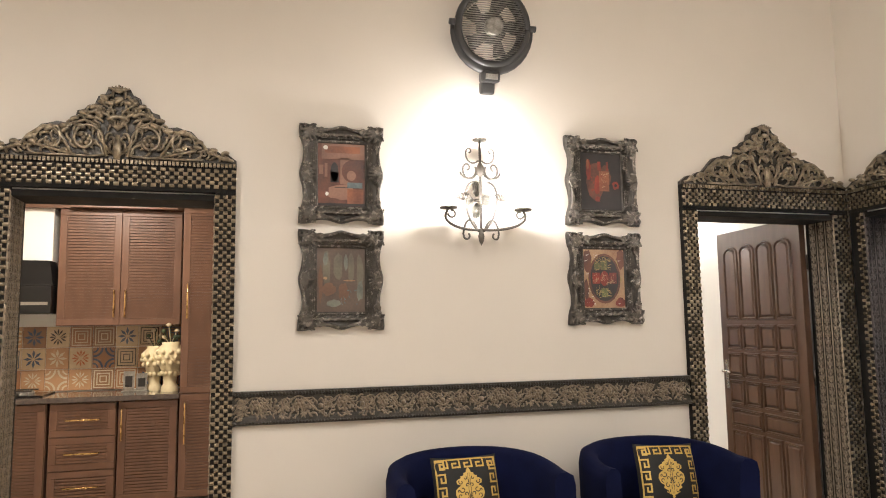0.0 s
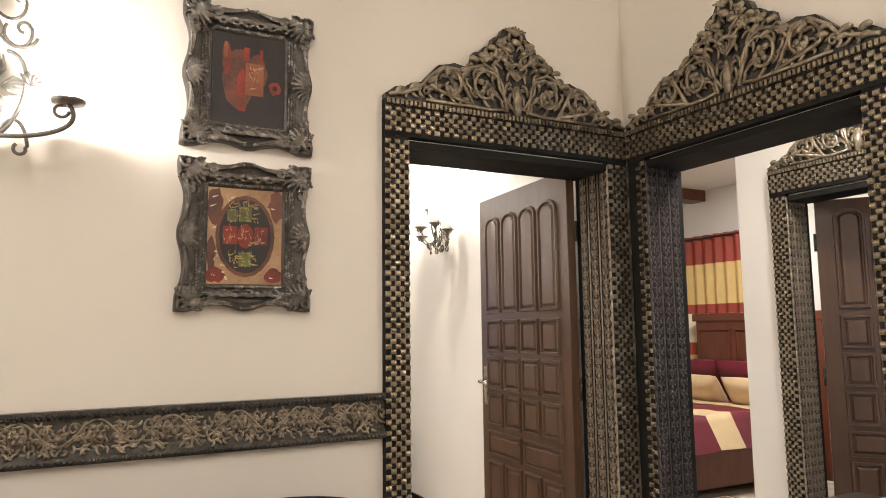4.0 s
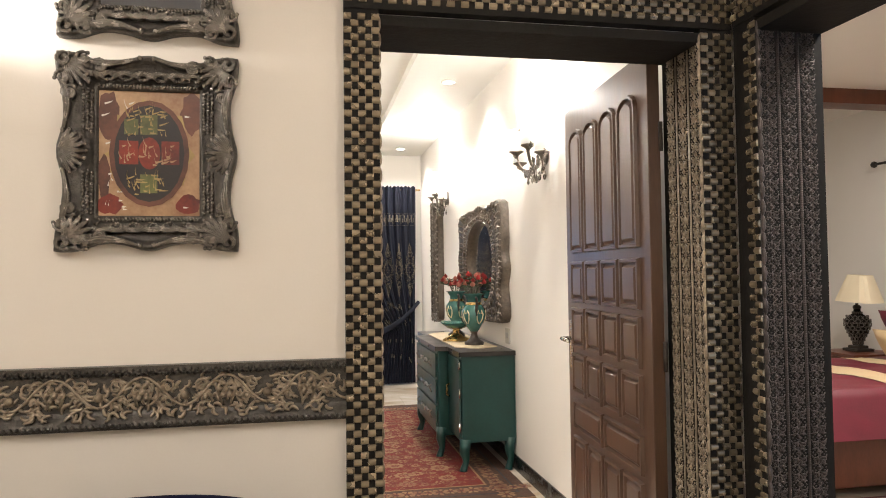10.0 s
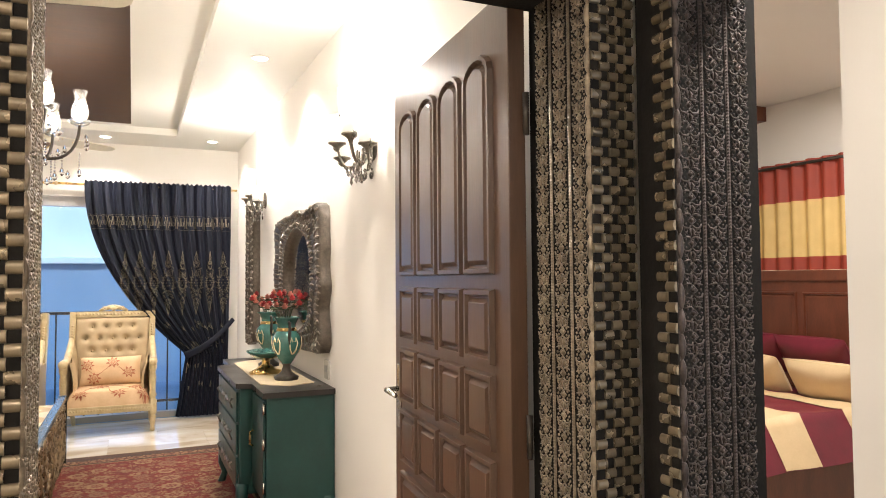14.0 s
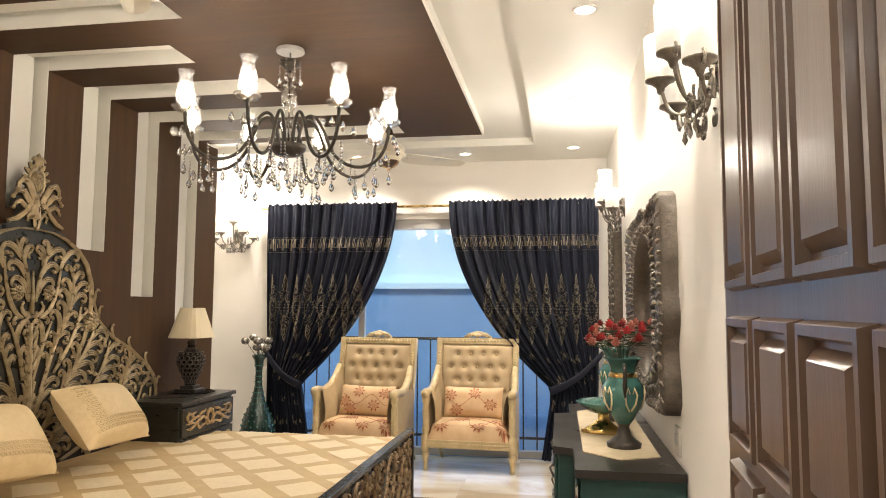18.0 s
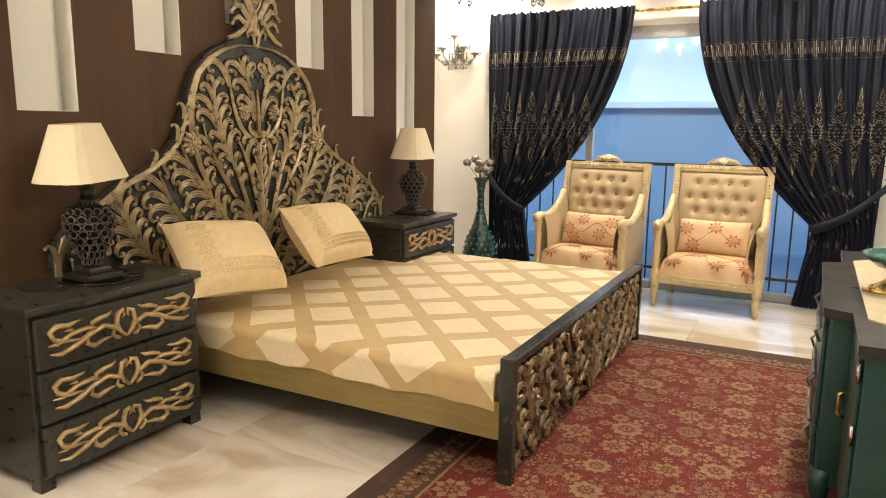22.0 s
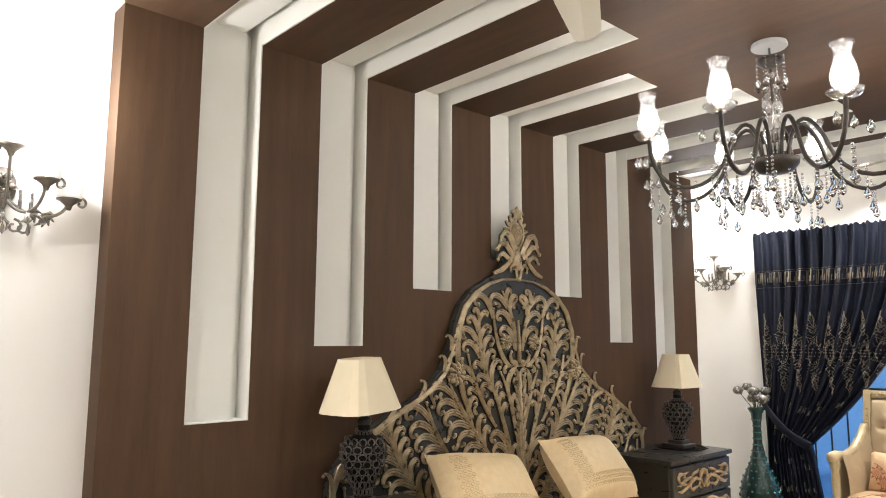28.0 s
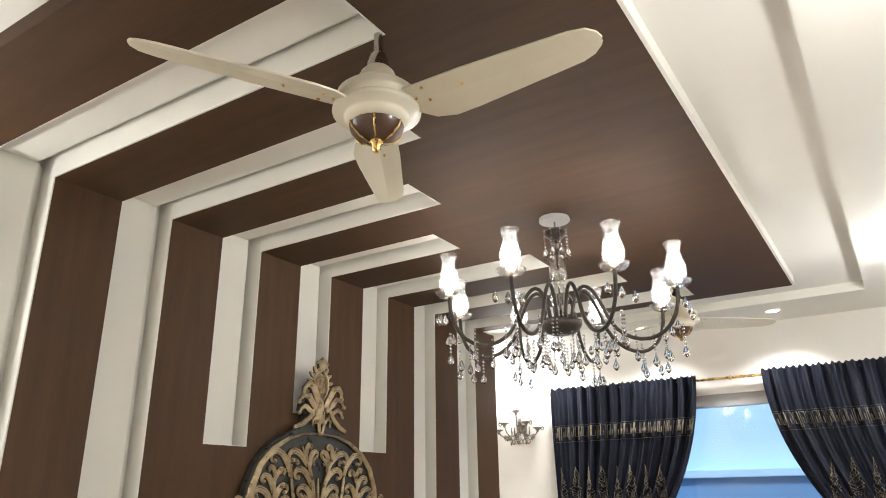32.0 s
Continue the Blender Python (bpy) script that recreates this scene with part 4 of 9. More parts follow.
# ---- carved dado band ----
def dado(name, kind, face, a0, a1, z0, z1, label):
    def P(a, b, d):
        return (a, face - d, b) if kind == "y" else (face - d, a, b)
    th = thing(name, label, "dado rail", kind="structure")
    s = Shape()
    H = z1 - z0
    prof = [(0, 0.0), (0, 0.034), (0.06, 0.040), (0.12, 0.034), (0.22, 0.022), (0.28, 0.018), (0.50, 0.020), (0.86, 0.020), (0.90, 0.034), (1.0, 0.034), (1.0, 0.0)]
    pts = [P(a, z0 + b * H, d) for a in (a0, a1) for b, d in prof]
    n = len(prof)
    s.add(pts, [(i, i + 1, n + i + 1, n + i) for i in range(n - 1)] + [tuple(range(n)), tuple(range(n, 2 * n))])
    body = part("rail_board", s, "pewter", th)
    g = Shape()
    L = a1 - a0
    k = max(1, round(L / 0.205))
    w = L / k
    T = lambda pts, r: g.tube([P(x, z, 0.023) for x, z in pts], r, 5)
    zc, hh = z0 + 0.58 * H, 0.25 * H
    for i in range(k):
        c = a0 + (i + 0.5) * w
        for sg in (1, -1):
            T([(c + sg * u * w * 0.5, zc + hh * 0.95 * math.cos(u * math.pi)) for u in [j / 12 for j in range(13)]], 0.0045)
            T([(x, z) for x, z in spiral(c + sg * 0.30 * w, zc + 0.3 * hh, 0.020, 1.5, 1.2, sg, 0.2, 12)], 0.0035)
            T([(c + sg * 0.05 * w, zc - hh), (c + sg * 0.11 * w, zc), (c + sg * 0.05 * w, zc + hh * 0.7)], [0.003, 0.006, 0.003])
            T([(c + sg * 0.16 * w, zc - 0.8 * hh), (c + sg * 0.22 * w, zc - 0.2 * hh), (c + sg * 0.36 * w, zc - 0.6 * hh)], [0.003, 0.005, 0.002])
        for q in range(6):
            a = q * math.pi / 3
            T([(c + 0.008 * math.cos(a), zc + 0.008 * math.sin(a)), (c + 0.020 * math.cos(a), zc + 0.020 * math.sin(a)), (c + 0.027 * math.cos(a), zc + 0.027 * math.sin(a))], [0.004, 0.0095, 0.004])
        g.ball(P(c, zc, 0.028), 0.008, 7)
        for q in range(5):
            a = math.pi * (0.1 + 0.2 * q)
            T([(c, zc - 0.3 * hh), (c + 0.013 * math.cos(a), zc - 0.3 * hh + 0.022 * math.sin(a))], [0.003, 0.006])
        g.ball(P(a0 + i * w, zc - 0.3 * hh, 0.024), 0.013, 7)
        g.ball(P(a0 + (i + 0.25) * w, zc - 0.5 * hh, 0.024), 0.008, 6)
        g.ball(P(a0 + (i + 0.75) * w, zc - 0.5 * hh, 0.024), 0.008, 6)
    curl_fill(g, lambda x, z: a0 < x < a1 and zc - 1.75 * hh < z < zc + 1.05 * hh, lambda q: P(q[0], q[1], 0.021 + 0.016 * min(1, max(0, (0.30 - (q[1] - z0) / H) / 0.15))), a0 + 0.01, a1, zc - 1.6 * hh, zc + hh, 0.019, 0.027, 0.0036, lambda x, z: 3.1 * math.sin(x * 31), 21)
    part("scroll_carving", g, "emboss", body)
    g = Shape()
    nb = int(L / 0.016)
    for i in range(nb):
        g.ball(P(a0 + (i + 0.5) * L / nb, z0 + 0.93 * H, 0.034), 0.006, 5)
        g.ball(P(a0 + (i + 0.5) * L / nb, z0 + 0.07 * H, 0.039), 0.0065, 5)
        g.tube([P(a0 + (i + 0.1) * L / nb, z0 + 0.86 * H, 0.030), P(a0 + (i + 0.5) * L / nb, z0 + 0.89 * H, 0.036), P(a0 + (i + 0.9) * L / nb, z0 + 0.86 * H, 0.030)], 0.0035, 4)
    part("beading", g, "pewter", body)


dado("trim_north", "y", NY, KD[1] + 0.098, D1[0] - 0.098, 0.945, 1.108, "black and gold carved dado band round the room")
dado("trim_east", "x", EX, -3.4, D2[0] - 0.098, 0.945, 1.09, "black and gold carved dado band round the room")

# ---- skirtings ----
s = Shape()
s.box(BX - 0.012, NB, 0, BX, WY, 0.10, 0.002)
s.box(HX, NB, 0, HX + 0.012, P0, 0.10, 0.002)
solid("baseboard", s, "black", "black stone skirting along white walls", "skirting", "structure")
solid("baseboard", Shape().box(KD[1] + 0.098, NY - 0.012, 0, D1[0] - 0.098, NY, 0.10, 0.002), "black", "black stone skirting along the cream wall", "skirting", "structure")
solid("baseboard", Shape().box(EX - 0.012, -3.4, 0, EX, D2[0] - 0.098, 0.10, 0.002), "black", "black stone skirting along the cream wall", "skirting", "structure")

# ---- bed ----
def outline_headboard():
    return [(0.0, 2.05), (0.03, 2.045), (0.06, 2.035), (0.10, 2.035), (0.145, 2.005), (0.15, 1.965), (0.115, 1.94), (0.115, 1.91), (0.16, 1.862), (0.262, 1.825), (0.372, 1.766), (0.463, 1.676), (0.516, 1.555), (0.532, 1.48), (0.555, 1.43), (0.575, 1.37), (0.605, 1.32), (0.685, 1.25), (0.77, 1.195), (0.87, 1.15), (0.97, 1.105), (1.06, 1.05), (1.17, 0.985), (1.26, 0.90), (1.30, 0.80), (1.30, 0.66), (1.27, 0.52), (1.24, 0.44)]


bed = thing("bed", "carved double bed with gilded scroll headboard and pierced footboard", "bed", pose(0, 0, 0))
BC = 7.140
hb = outline_headboard()
full = [(BC - y, z) for y, z in hb[::-1]] + [(BC + y, z) for y, z in hb[1:]]
headboard = part("headboard", Shape().prism(full, 0.232, 0.272, "x"), "headback", bed, "tall dark headboard with gilded acanthus scrolls and a pineapple finial")
plh = lambda p, o=0.0: (0.272 + o, BC + p[0], p[1])


def chisel(g, M, pts, w, h=0.022, o=0.0, ball=True):
    """A fluted, tapering strip of carving along pts, w wide at its fullest, h deep; it ends in a small bead."""
    n = len(pts) - 1
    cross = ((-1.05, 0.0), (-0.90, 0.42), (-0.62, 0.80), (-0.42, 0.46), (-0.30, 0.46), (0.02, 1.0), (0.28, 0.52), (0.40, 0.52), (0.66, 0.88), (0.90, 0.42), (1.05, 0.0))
    # groove and outer edge strips, which take the second, darker material
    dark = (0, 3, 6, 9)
    vs = []
    for i, (a, b) in enumerate(pts):
        (a0, b0), (a1, b1) = pts[max(0, i - 1)], pts[min(n, i + 1)]
        l = math.hypot(a1 - a0, b1 - b0) or 1.0
        na, nb = -(b1 - b0) / l, (a1 - a0) / l
        u = i / n
        k = w * (0.42 + 0.58 * math.sin(math.pi * min(1.0, 0.12 + u * 1.0))) * (1 - 0.30 * u)
        d = h * (0.75 + 0.35 * math.sin(math.pi * u))
        vs += [M((a + na * k * c, b + nb * k * c), o + d * e) for c, e in cross]
    m = len(cross)
    fs = [(i * m + k, i * m + k + 1, (i + 1) * m + k + 1, (i + 1) * m + k) for i in range(n) for k in range(m - 1)]
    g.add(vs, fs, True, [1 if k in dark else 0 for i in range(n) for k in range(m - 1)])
    g.add(vs[:m], [tuple(range(m))]), g.add(vs[-m:], [tuple(range(m))])
    if ball:
        g.ball(M(pts[-1], o + h * 0.45), w * 0.62, 6)


def frond(p, ang, side, L, n=15, coil=6.2, lean=0.25):
    """Points of a leaf that leaves a stem at ang and rolls over to one side."""
    out, (x, y), a = [], p, ang + side * lean
    for i in range(n + 1):
        u = i / n
        out.append((x, y))
        d = L / n * (1.30 - 0.75 * u)
        a += side * (0.55 + coil * 1.9 * u ** 1.6) / n
        x, y = x + math.cos(a) * d, y + math.sin(a) * d
    return out


def rinceau(inside, stems, sizes, clear, seed, sprigs=220):
    """Leaves rolling off both sides of the stems wherever there is room, then smaller sprigs in the gaps. Gives lists of points with widths."""
    rnd = random.Random(seed)
    taken = np.zeros((0, 2))
    out = []
    for st, w in stems:
        out.append((st, w, True))
        taken = np.vstack([taken, np.array(st)])
    def free(pts, skip):
        q = np.array(pts[skip:])
        if not all(inside(a, b) for a, b in pts):
            return False
        return not len(taken) or np.sqrt(((q[:, None] - taken[None]) ** 2).sum(2)).min() > clear
    for L, w in sizes:
        for st, _ in stems:
            m = len(st)
            for i in range(1, m - 1):
                ang = math.atan2(st[i + 1][1] - st[i - 1][1], st[i + 1][0] - st[i - 1][0])
                for side in (1, -1):
                    pts = frond(st[i], ang, side, L * rnd.uniform(0.92, 1.1))
                    if free(pts, 5):
                        out.append((pts, w, False))
                        taken = np.vstack([taken, np.array(pts)])
    L, w = sizes[-1]
    roots = [(q[k], math.atan2(q[k + 1][1] - q[k][1], q[k + 1][0] - q[k][0])) for q, _, _ in list(out) for k in range(2, len(q) - 1, 2)]
    rnd.shuffle(roots)
    for (root, ang) in roots[:sprigs * 6]:
        for side in (1, -1):
            pts = frond(root, ang, side, L * rnd.uniform(0.55, 1.0), 10)
            if free(pts, 4):
                out.append((pts, w * 0.75, False))
                taken = np.vstack([taken, np.array(pts)])
                break
    return out


def carve(name, M, foliage, material, parent, h=0.022, sides=(1, -1)):
    """Foliage of one half as parts, mirrored: each stem its own, the leaves of a half one part of many."""
    for sg in sides:
        N = lambda q, o=0.0, sg=sg: M((sg * q[0], q[1]), o)
        leaves = Shape()
        for pts, w, stem in foliage:
            if stem:
                part("main_stem", chisel_shape(N, pts, w, h), material, parent)
            else:
                chisel(leaves, N, pts, w, h * 0.92)
        tagged(part(name, leaves, material, parent), kind="stuff")


def chisel_shape(M, pts, w, h):
    g = Shape()
    chisel(g, M, pts, w, h * 1.1)
    return g


def bow(p0, p1, p2, n=22):
    return [((1 - u) ** 2 * p0[0] + 2 * u * (1 - u) * p1[0] + u * u * p2[0], (1 - u) ** 2 * p0[1] + 2 * u * (1 - u) * p1[1] + u * u * p2[1]) for u in [i / n for i in range(n + 1)]]


ARCH = [(0.39, 1.06), (0.455, 1.18), (0.492, 1.30), (0.508, 1.42), (0.498, 1.54), (0.447, 1.66), (0.36, 1.745), (0.255, 1.80), (0.14, 1.832), (0.0, 1.84)]
hz_ = [z for y, z in hb[::-1]]
hy_ = [y for y, z in hb[::-1]]
az_, ay_ = [z for y, z in ARCH], [y for y, z in ARCH]
def in_head(y, z):
    return 0.012 <= y < 1.28 and 0.45 < z < 1.80 and y < np.interp(z, hz_, hy_) - 0.022 and (z < 1.14 or abs(y - np.interp(z, az_, ay_)) > 0.022)


GILT, BRONZE = ("bedgilt", "groove_dark"), ("bedfoot", "groove_dark")
# raised arch with an inner bead, and the leafy outer edge
for sg in (1, -1):
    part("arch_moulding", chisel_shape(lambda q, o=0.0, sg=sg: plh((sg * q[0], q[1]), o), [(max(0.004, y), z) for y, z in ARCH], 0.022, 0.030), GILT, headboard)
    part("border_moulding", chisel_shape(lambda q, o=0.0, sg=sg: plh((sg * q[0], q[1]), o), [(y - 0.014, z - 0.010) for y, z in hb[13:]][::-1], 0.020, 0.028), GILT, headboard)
    g = Shape()
    N = lambda q, o=0.0, sg=sg: plh((sg * q[0], q[1]), o)
    for i in range(12, 24):
        (y0, z0), (y1, z1) = hb[i], hb[i + 1]
        a = math.atan2(z0 - z1, y0 - y1)
        chisel(g, N, frond((y1 - 0.004, z1 - 0.004), a, -1 if i % 2 else 1, 0.115, 10, 3.4, 0.2), 0.013, 0.022, 0.004)
    tagged(part("border_leaves", g, GILT, headboard), kind="stuff")
STEMS = [(bow((0.015, 0.50), (0.10, 1.02), (0.25, 1.24)), 0.018), (bow((0.25, 1.24), (0.36, 1.40), (0.33, 1.62)), 0.016), (bow((0.02, 0.50), (0.14, 0.72), (0.36, 0.98)), 0.018), (bow((0.36, 0.98), (0.47, 1.08), (0.56, 1.26)), 0.016),
         (bow((0.05, 0.48), (0.34, 0.66), (0.54, 0.86)), 0.018), (bow((0.54, 0.86), (0.66, 0.96), (0.72, 1.16)), 0.016), (bow((0.30, 0.47), (0.66, 0.56), (0.82, 0.78)), 0.017), (bow((0.82, 0.78), (0.92, 0.90), (0.98, 1.04)), 0.015),
         (bow((0.62, 0.47), (0.98, 0.52), (1.12, 0.84)), 0.017), (bow((1.00, 0.48), (1.20, 0.56), (1.22, 0.80)), 0.014), (bow((0.03, 1.42), (0.03, 1.58), (0.14, 1.76)), 0.014), (bow((0.06, 1.33), (0.20, 1.36), (0.22, 1.66)), 0.015), (bow((0.04, 0.98), (0.08, 1.16), (0.16, 1.30)), 0.014), (bow((0.20, 1.0), (0.38, 1.20), (0.42, 1.40)), 0.014)]
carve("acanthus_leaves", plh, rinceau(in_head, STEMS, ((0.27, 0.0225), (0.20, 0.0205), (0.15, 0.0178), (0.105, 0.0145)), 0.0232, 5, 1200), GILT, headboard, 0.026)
# middle palm with its cup
g = Shape()
g.tube([plh((0, 0.46), 0.012), plh((0, 0.80), 0.018), plh((0, 1.14), 0.014), plh((0, 1.30), 0.012)], [0.024, 0.020, 0.016, 0.012], 8)
for k in range(10):
    for sg in (1, -1):
        z0 = 0.60 + k * 0.066
        chisel(g, lambda q, o=0.0, sg=sg: plh((sg * q[0], q[1]), o), [(0.004, z0), (0.024, z0 + 0.035), (0.036, z0 + 0.075), (0.050, z0 + 0.10)], 0.012, 0.026, 0.006, False)
for sg in (1, -1):
    chisel(g, lambda q, o=0.0, sg=sg: plh((sg * q[0], q[1]), o), [(0.0, 1.335), (0.04, 1.34), (0.075, 1.365), (0.085, 1.395), (0.07, 1.415)], 0.014, 0.026, 0.004)
g.tube([plh((0, 1.35), 0.010), plh((0, 1.48), 0.014), plh((0, 1.60), 0.008)], [0.016, 0.010, 0.006], 8)
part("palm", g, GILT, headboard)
for sg in (1, -1):
    for fy, fz, fr in ((0.515, 1.30, 0.068), (0.125, 1.47, 0.050), (0.26, 0.66, 0.052)):
        g = Shape()
        for ring, k, lift in ((10, 1.0, 0.016), (8, 0.62, 0.026)):
            for q in range(ring):
                a = q * 2 * math.pi / ring + lift * 10
                g.tube([plh((sg * fy + fr * k * d * math.cos(a), fz + fr * k * d * math.sin(a)), lift + e) for d, e in ((0.25, 0.006), (0.70, 0.010), (1.0, 0.0))], [fr * k * 0.12, fr * k * 0.26, fr * k * 0.07], 6)
        g.ball(plh((sg * fy, fz), 0.034), fr * 0.26, 8)
        part("rosette", g, GILT, headboard)
# neck with spreading leaves under the finial
for sg in (1, -1):
    g = Shape()
    N = lambda q, o=0.0, sg=sg: plh((sg * q[0], q[1]), o)
    chisel(g, N, [(0.215, 1.865), (0.155, 1.885), (0.10, 1.925), (0.06, 1.98), (0.03, 2.03)], 0.017, 0.028, 0.006, False)
    chisel(g, N, [(0.02, 1.985), (0.055, 2.045), (0.085, 2.095), (0.125, 2.11), (0.155, 2.085), (0.16, 2.05)], 0.026, 0.032, 0.008)
    chisel(g, N, [(0.04, 1.965), (0.085, 2.01), (0.12, 2.045), (0.16, 2.04), (0.19, 2.005)], 0.022, 0.028, 0.006)
    chisel(g, N, [(0.06, 1.94), (0.10, 1.965), (0.135, 1.985), (0.165, 1.97), (0.18, 1.945)], 0.018, 0.026, 0.004)
    chisel(g, N, [(0.014, 1.85), (0.022, 1.90), (0.05, 1.93), (0.075, 1.91), (0.07, 1.885)], 0.014, 0.024, 0.006)
    part("neck_leaves", g, GILT, headboard)
FY, FZ = BC - 0.012, 2.115
fin = lambda q, o=0.0: (0.275 + o, FY + q[0], FZ + q[1])
g = Shape(Matrix.Translation((0.275, FY, FZ)))
g.lathe([(0.004, -0.062), (0.030, -0.050), (0.043, -0.022), (0.046, 0.005), (0.040, 0.032), (0.026, 0.052), (0.006, 0.066)], 16, (0, 0, 0), 0.75, 1.0)
g.xf = Matrix()
for sg in (1, -1):
    for k in range(-4, 5):
        pts = [(k * 0.016 + sg * v * 0.8, v) for v in (-0.05, -0.025, 0.0, 0.025, 0.05)]
        pts = [(y, z) for y, z in pts if (y / 0.045) ** 2 + (z / 0.062) ** 2 < 0.95]
        if len(pts) > 1:
            g.tube([fin((y, z), 0.034 * math.sqrt(max(0, 1 - (y / 0.047) ** 2 - (z / 0.066) ** 2)) + 0.001) for y, z in pts], 0.0032, 4)
g.tube([fin((0.060 * math.sin(a), 0.079 * math.cos(a)), 0.008) for a in [k * math.pi / 16 for k in range(33)]], 0.0085, 7)
for k in range(16):
    a = 0.20 + k * 2 * math.pi / 16
    d = (math.sin(a), math.cos(a))
    chisel(g, fin, [(d[0] * r_, d[1] * (r_ + 0.018)) for r_ in (0.060, 0.078, 0.094, 0.108)], 0.0165, 0.020, -0.004, False)
# small leafy crown
for k in (-2, -1, 0, 1, 2):
    chisel(g, fin, [(k * 0.005, 0.085), (k * 0.012, 0.118), (k * 0.018, 0.150 - abs(k) * 0.008), (k * 0.024, 0.160 - abs(k) * 0.018)], 0.013, 0.024, 0.004)
# tapering stem into the neck
g.tube([fin((0, -0.08), 0.002), fin((0, -0.15), 0.006), fin((0, -0.22), 0.002)], [0.030, 0.040, 0.052], 8, 0.5, (1, 0, 0))
part("pineapple_finial", g, GILT, headboard, "gilded carved pineapple finial")
BY0, BY1 = 6.41, 8.60
# footboard: frame and pierced carving
FX = 2.19
fb = part("footboard", Shape().box(FX - 0.03, BY0 - 0.03, 0.0, FX + 0.03, BY0 + 0.012, 0.528, 0.004).box(FX - 0.03, BY1 - 0.012, 0.0, FX + 0.03, BY1 + 0.03, 0.528, 0.004).box(FX - 0.028, BY0 + 0.012, 0.494, FX + 0.028, BY1 - 0.012, 0.525, 0.004), "bedback", bed, "dark footboard frame with a pierced carved panel")
in_foot = lambda y, z: 0.0 <= y < 1.075 and 0.030 < z < 0.488
FOOT = [(bow((0.01, 0.06), (0.05, 0.30), (0.20, 0.46)), 0.020), (bow((0.04, 0.05), (0.30, 0.12), (0.42, 0.44)), 0.020), (bow((0.34, 0.05), (0.52, 0.16), (0.58, 0.46)), 0.019), (bow((0.46, 0.05), (0.74, 0.14), (0.80, 0.45)), 0.020), (bow((0.72, 0.05), (0.92, 0.14), (0.95, 0.46)), 0.019), (bow((0.90, 0.05), (1.05, 0.12), (1.04, 0.30)), 0.017)]
foot_leaves = rinceau(in_foot, FOOT, ((0.26, 0.0235), (0.20, 0.0210), (0.145, 0.0180), (0.10, 0.0145)), 0.0245, 15, 700)
for px in (-1, 1):
    plf = lambda q, o=0.0, px=px: (FX + px * (0.002 + o), (BY0 + BY1) / 2 + q[0], q[1])
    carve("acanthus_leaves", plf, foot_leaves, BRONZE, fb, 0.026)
    g = Shape()
    for k in range(-5, 6):
        chisel(g, plf, [(k * 0.006, 0.05), (k * 0.020, 0.20 - abs(k) * 0.010), (k * 0.034, 0.29 - abs(k) * 0.022), (k * 0.043, 0.30 - abs(k) * 0.034)], 0.012, 0.026, 0.012)
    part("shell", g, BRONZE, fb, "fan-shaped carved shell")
# added dark sheet that stands in for the shade in the carving's gaps
part("gap_shade_sheet", Shape().box(FX - 0.003, BY0 + 0.012, 0.03, FX + 0.003, BY1 - 0.012, 0.494), "bedback", fb)
part("side_rail", Shape().box(0.27, BY0 - 0.02, 0.185, FX - 0.03, BY0 + 0.03, 0.345, 0.003), "rail", bed, "olive-gold painted side rail")
part("side_rail", Shape().box(0.27, BY1 - 0.03, 0.185, FX - 0.03, BY1 + 0.02, 0.345, 0.003), "rail", bed, "olive-gold painted side rail")
part("slat_base", Shape().box(0.27, BY0 + 0.03, 0.22, FX - 0.03, BY1 - 0.03, 0.27), "bedback", bed)

mattress = solid("mattress", Shape().box(0.28, BY0 + 0.02, 0.27, FX - 0.045, BY1 - 0.02, 0.445, 0.03), "bedwhite", "mattress under the bedspread", "mattress")
# bedspread with hanging, wavy near edge
def spread_z(x, y):
    e = min(1, max(0, (FX - 0.06 - x) / 0.08), 1)
    return 0.462 + 0.006 * noise.noise(Vector((x * 3, y * 3, 0))) + 0.004 * noise.noise(Vector((x * 9, y * 9, 4))) - 0.012 * (1 - min(1, max(0, (y - BY0) / 0.12)))


X0, X1 = 0.30, FX - 0.05
def drop(x):
    return 0.128 + 0.006 * math.sin(x * 9) + 0.004 * math.sin(x * 23 + 1)


def spread_pt(u, v):
    x = X0 + (X1 - X0) * u
    w = (BY1 - BY0) + 0.34
    t = v * w
    d = drop(x)
    if t < 0.17:
        q = t / 0.17
        return (x, BY0 - 0.028 - 0.006 * math.sin(x * 19) * (1 - q), spread_z(x, BY0) - 0.012 - (1 - q) * d)
    if t > w - 0.17:
        q = (w - t) / 0.17
        return (x, BY1 + 0.028, spread_z(x, BY1) - 0.012 - (1 - q) * d)
    return (x, BY0 - 0.012 + (t - 0.17) / (w - 0.34) * (BY1 - BY0 + 0.024), spread_z(x, BY0 + t - 0.17))


spread = thing("bedspread", "gold bedspread with a cream diamond lattice lying on the mattress", "bedspread")
part("cloth", Shape().sheet(spread_pt, 90, 100), "spread", spread)
def on_spread(x, y):
    """A place of the unfolded cloth: its near edge hangs over the rail."""
    w = (BY1 - BY0) + 0.34
    if y < BY0 - 0.012:
        t = 0.17 - (BY0 - 0.012 - y) * 0.17 / 0.14
    elif y > BY1 + 0.012:
        t = w - 0.17 + (y - BY1 - 0.012) * 0.17 / 0.14
    else:
        t = 0.17 + (y - BY0 + 0.012) * (w - 0.34) / (BY1 - BY0 + 0.024)
    hang = 0.001 if 0.17 < t < w - 0.17 else 0.004
    q = spread_pt(min(1, max(0, (x - X0) / (X1 - X0))), min(1, max(0, t / w)))
    return (q[0], q[1] - (hang if t < 0.17 else -hang if t > w - 0.17 else 0), q[2] + 0.0022)


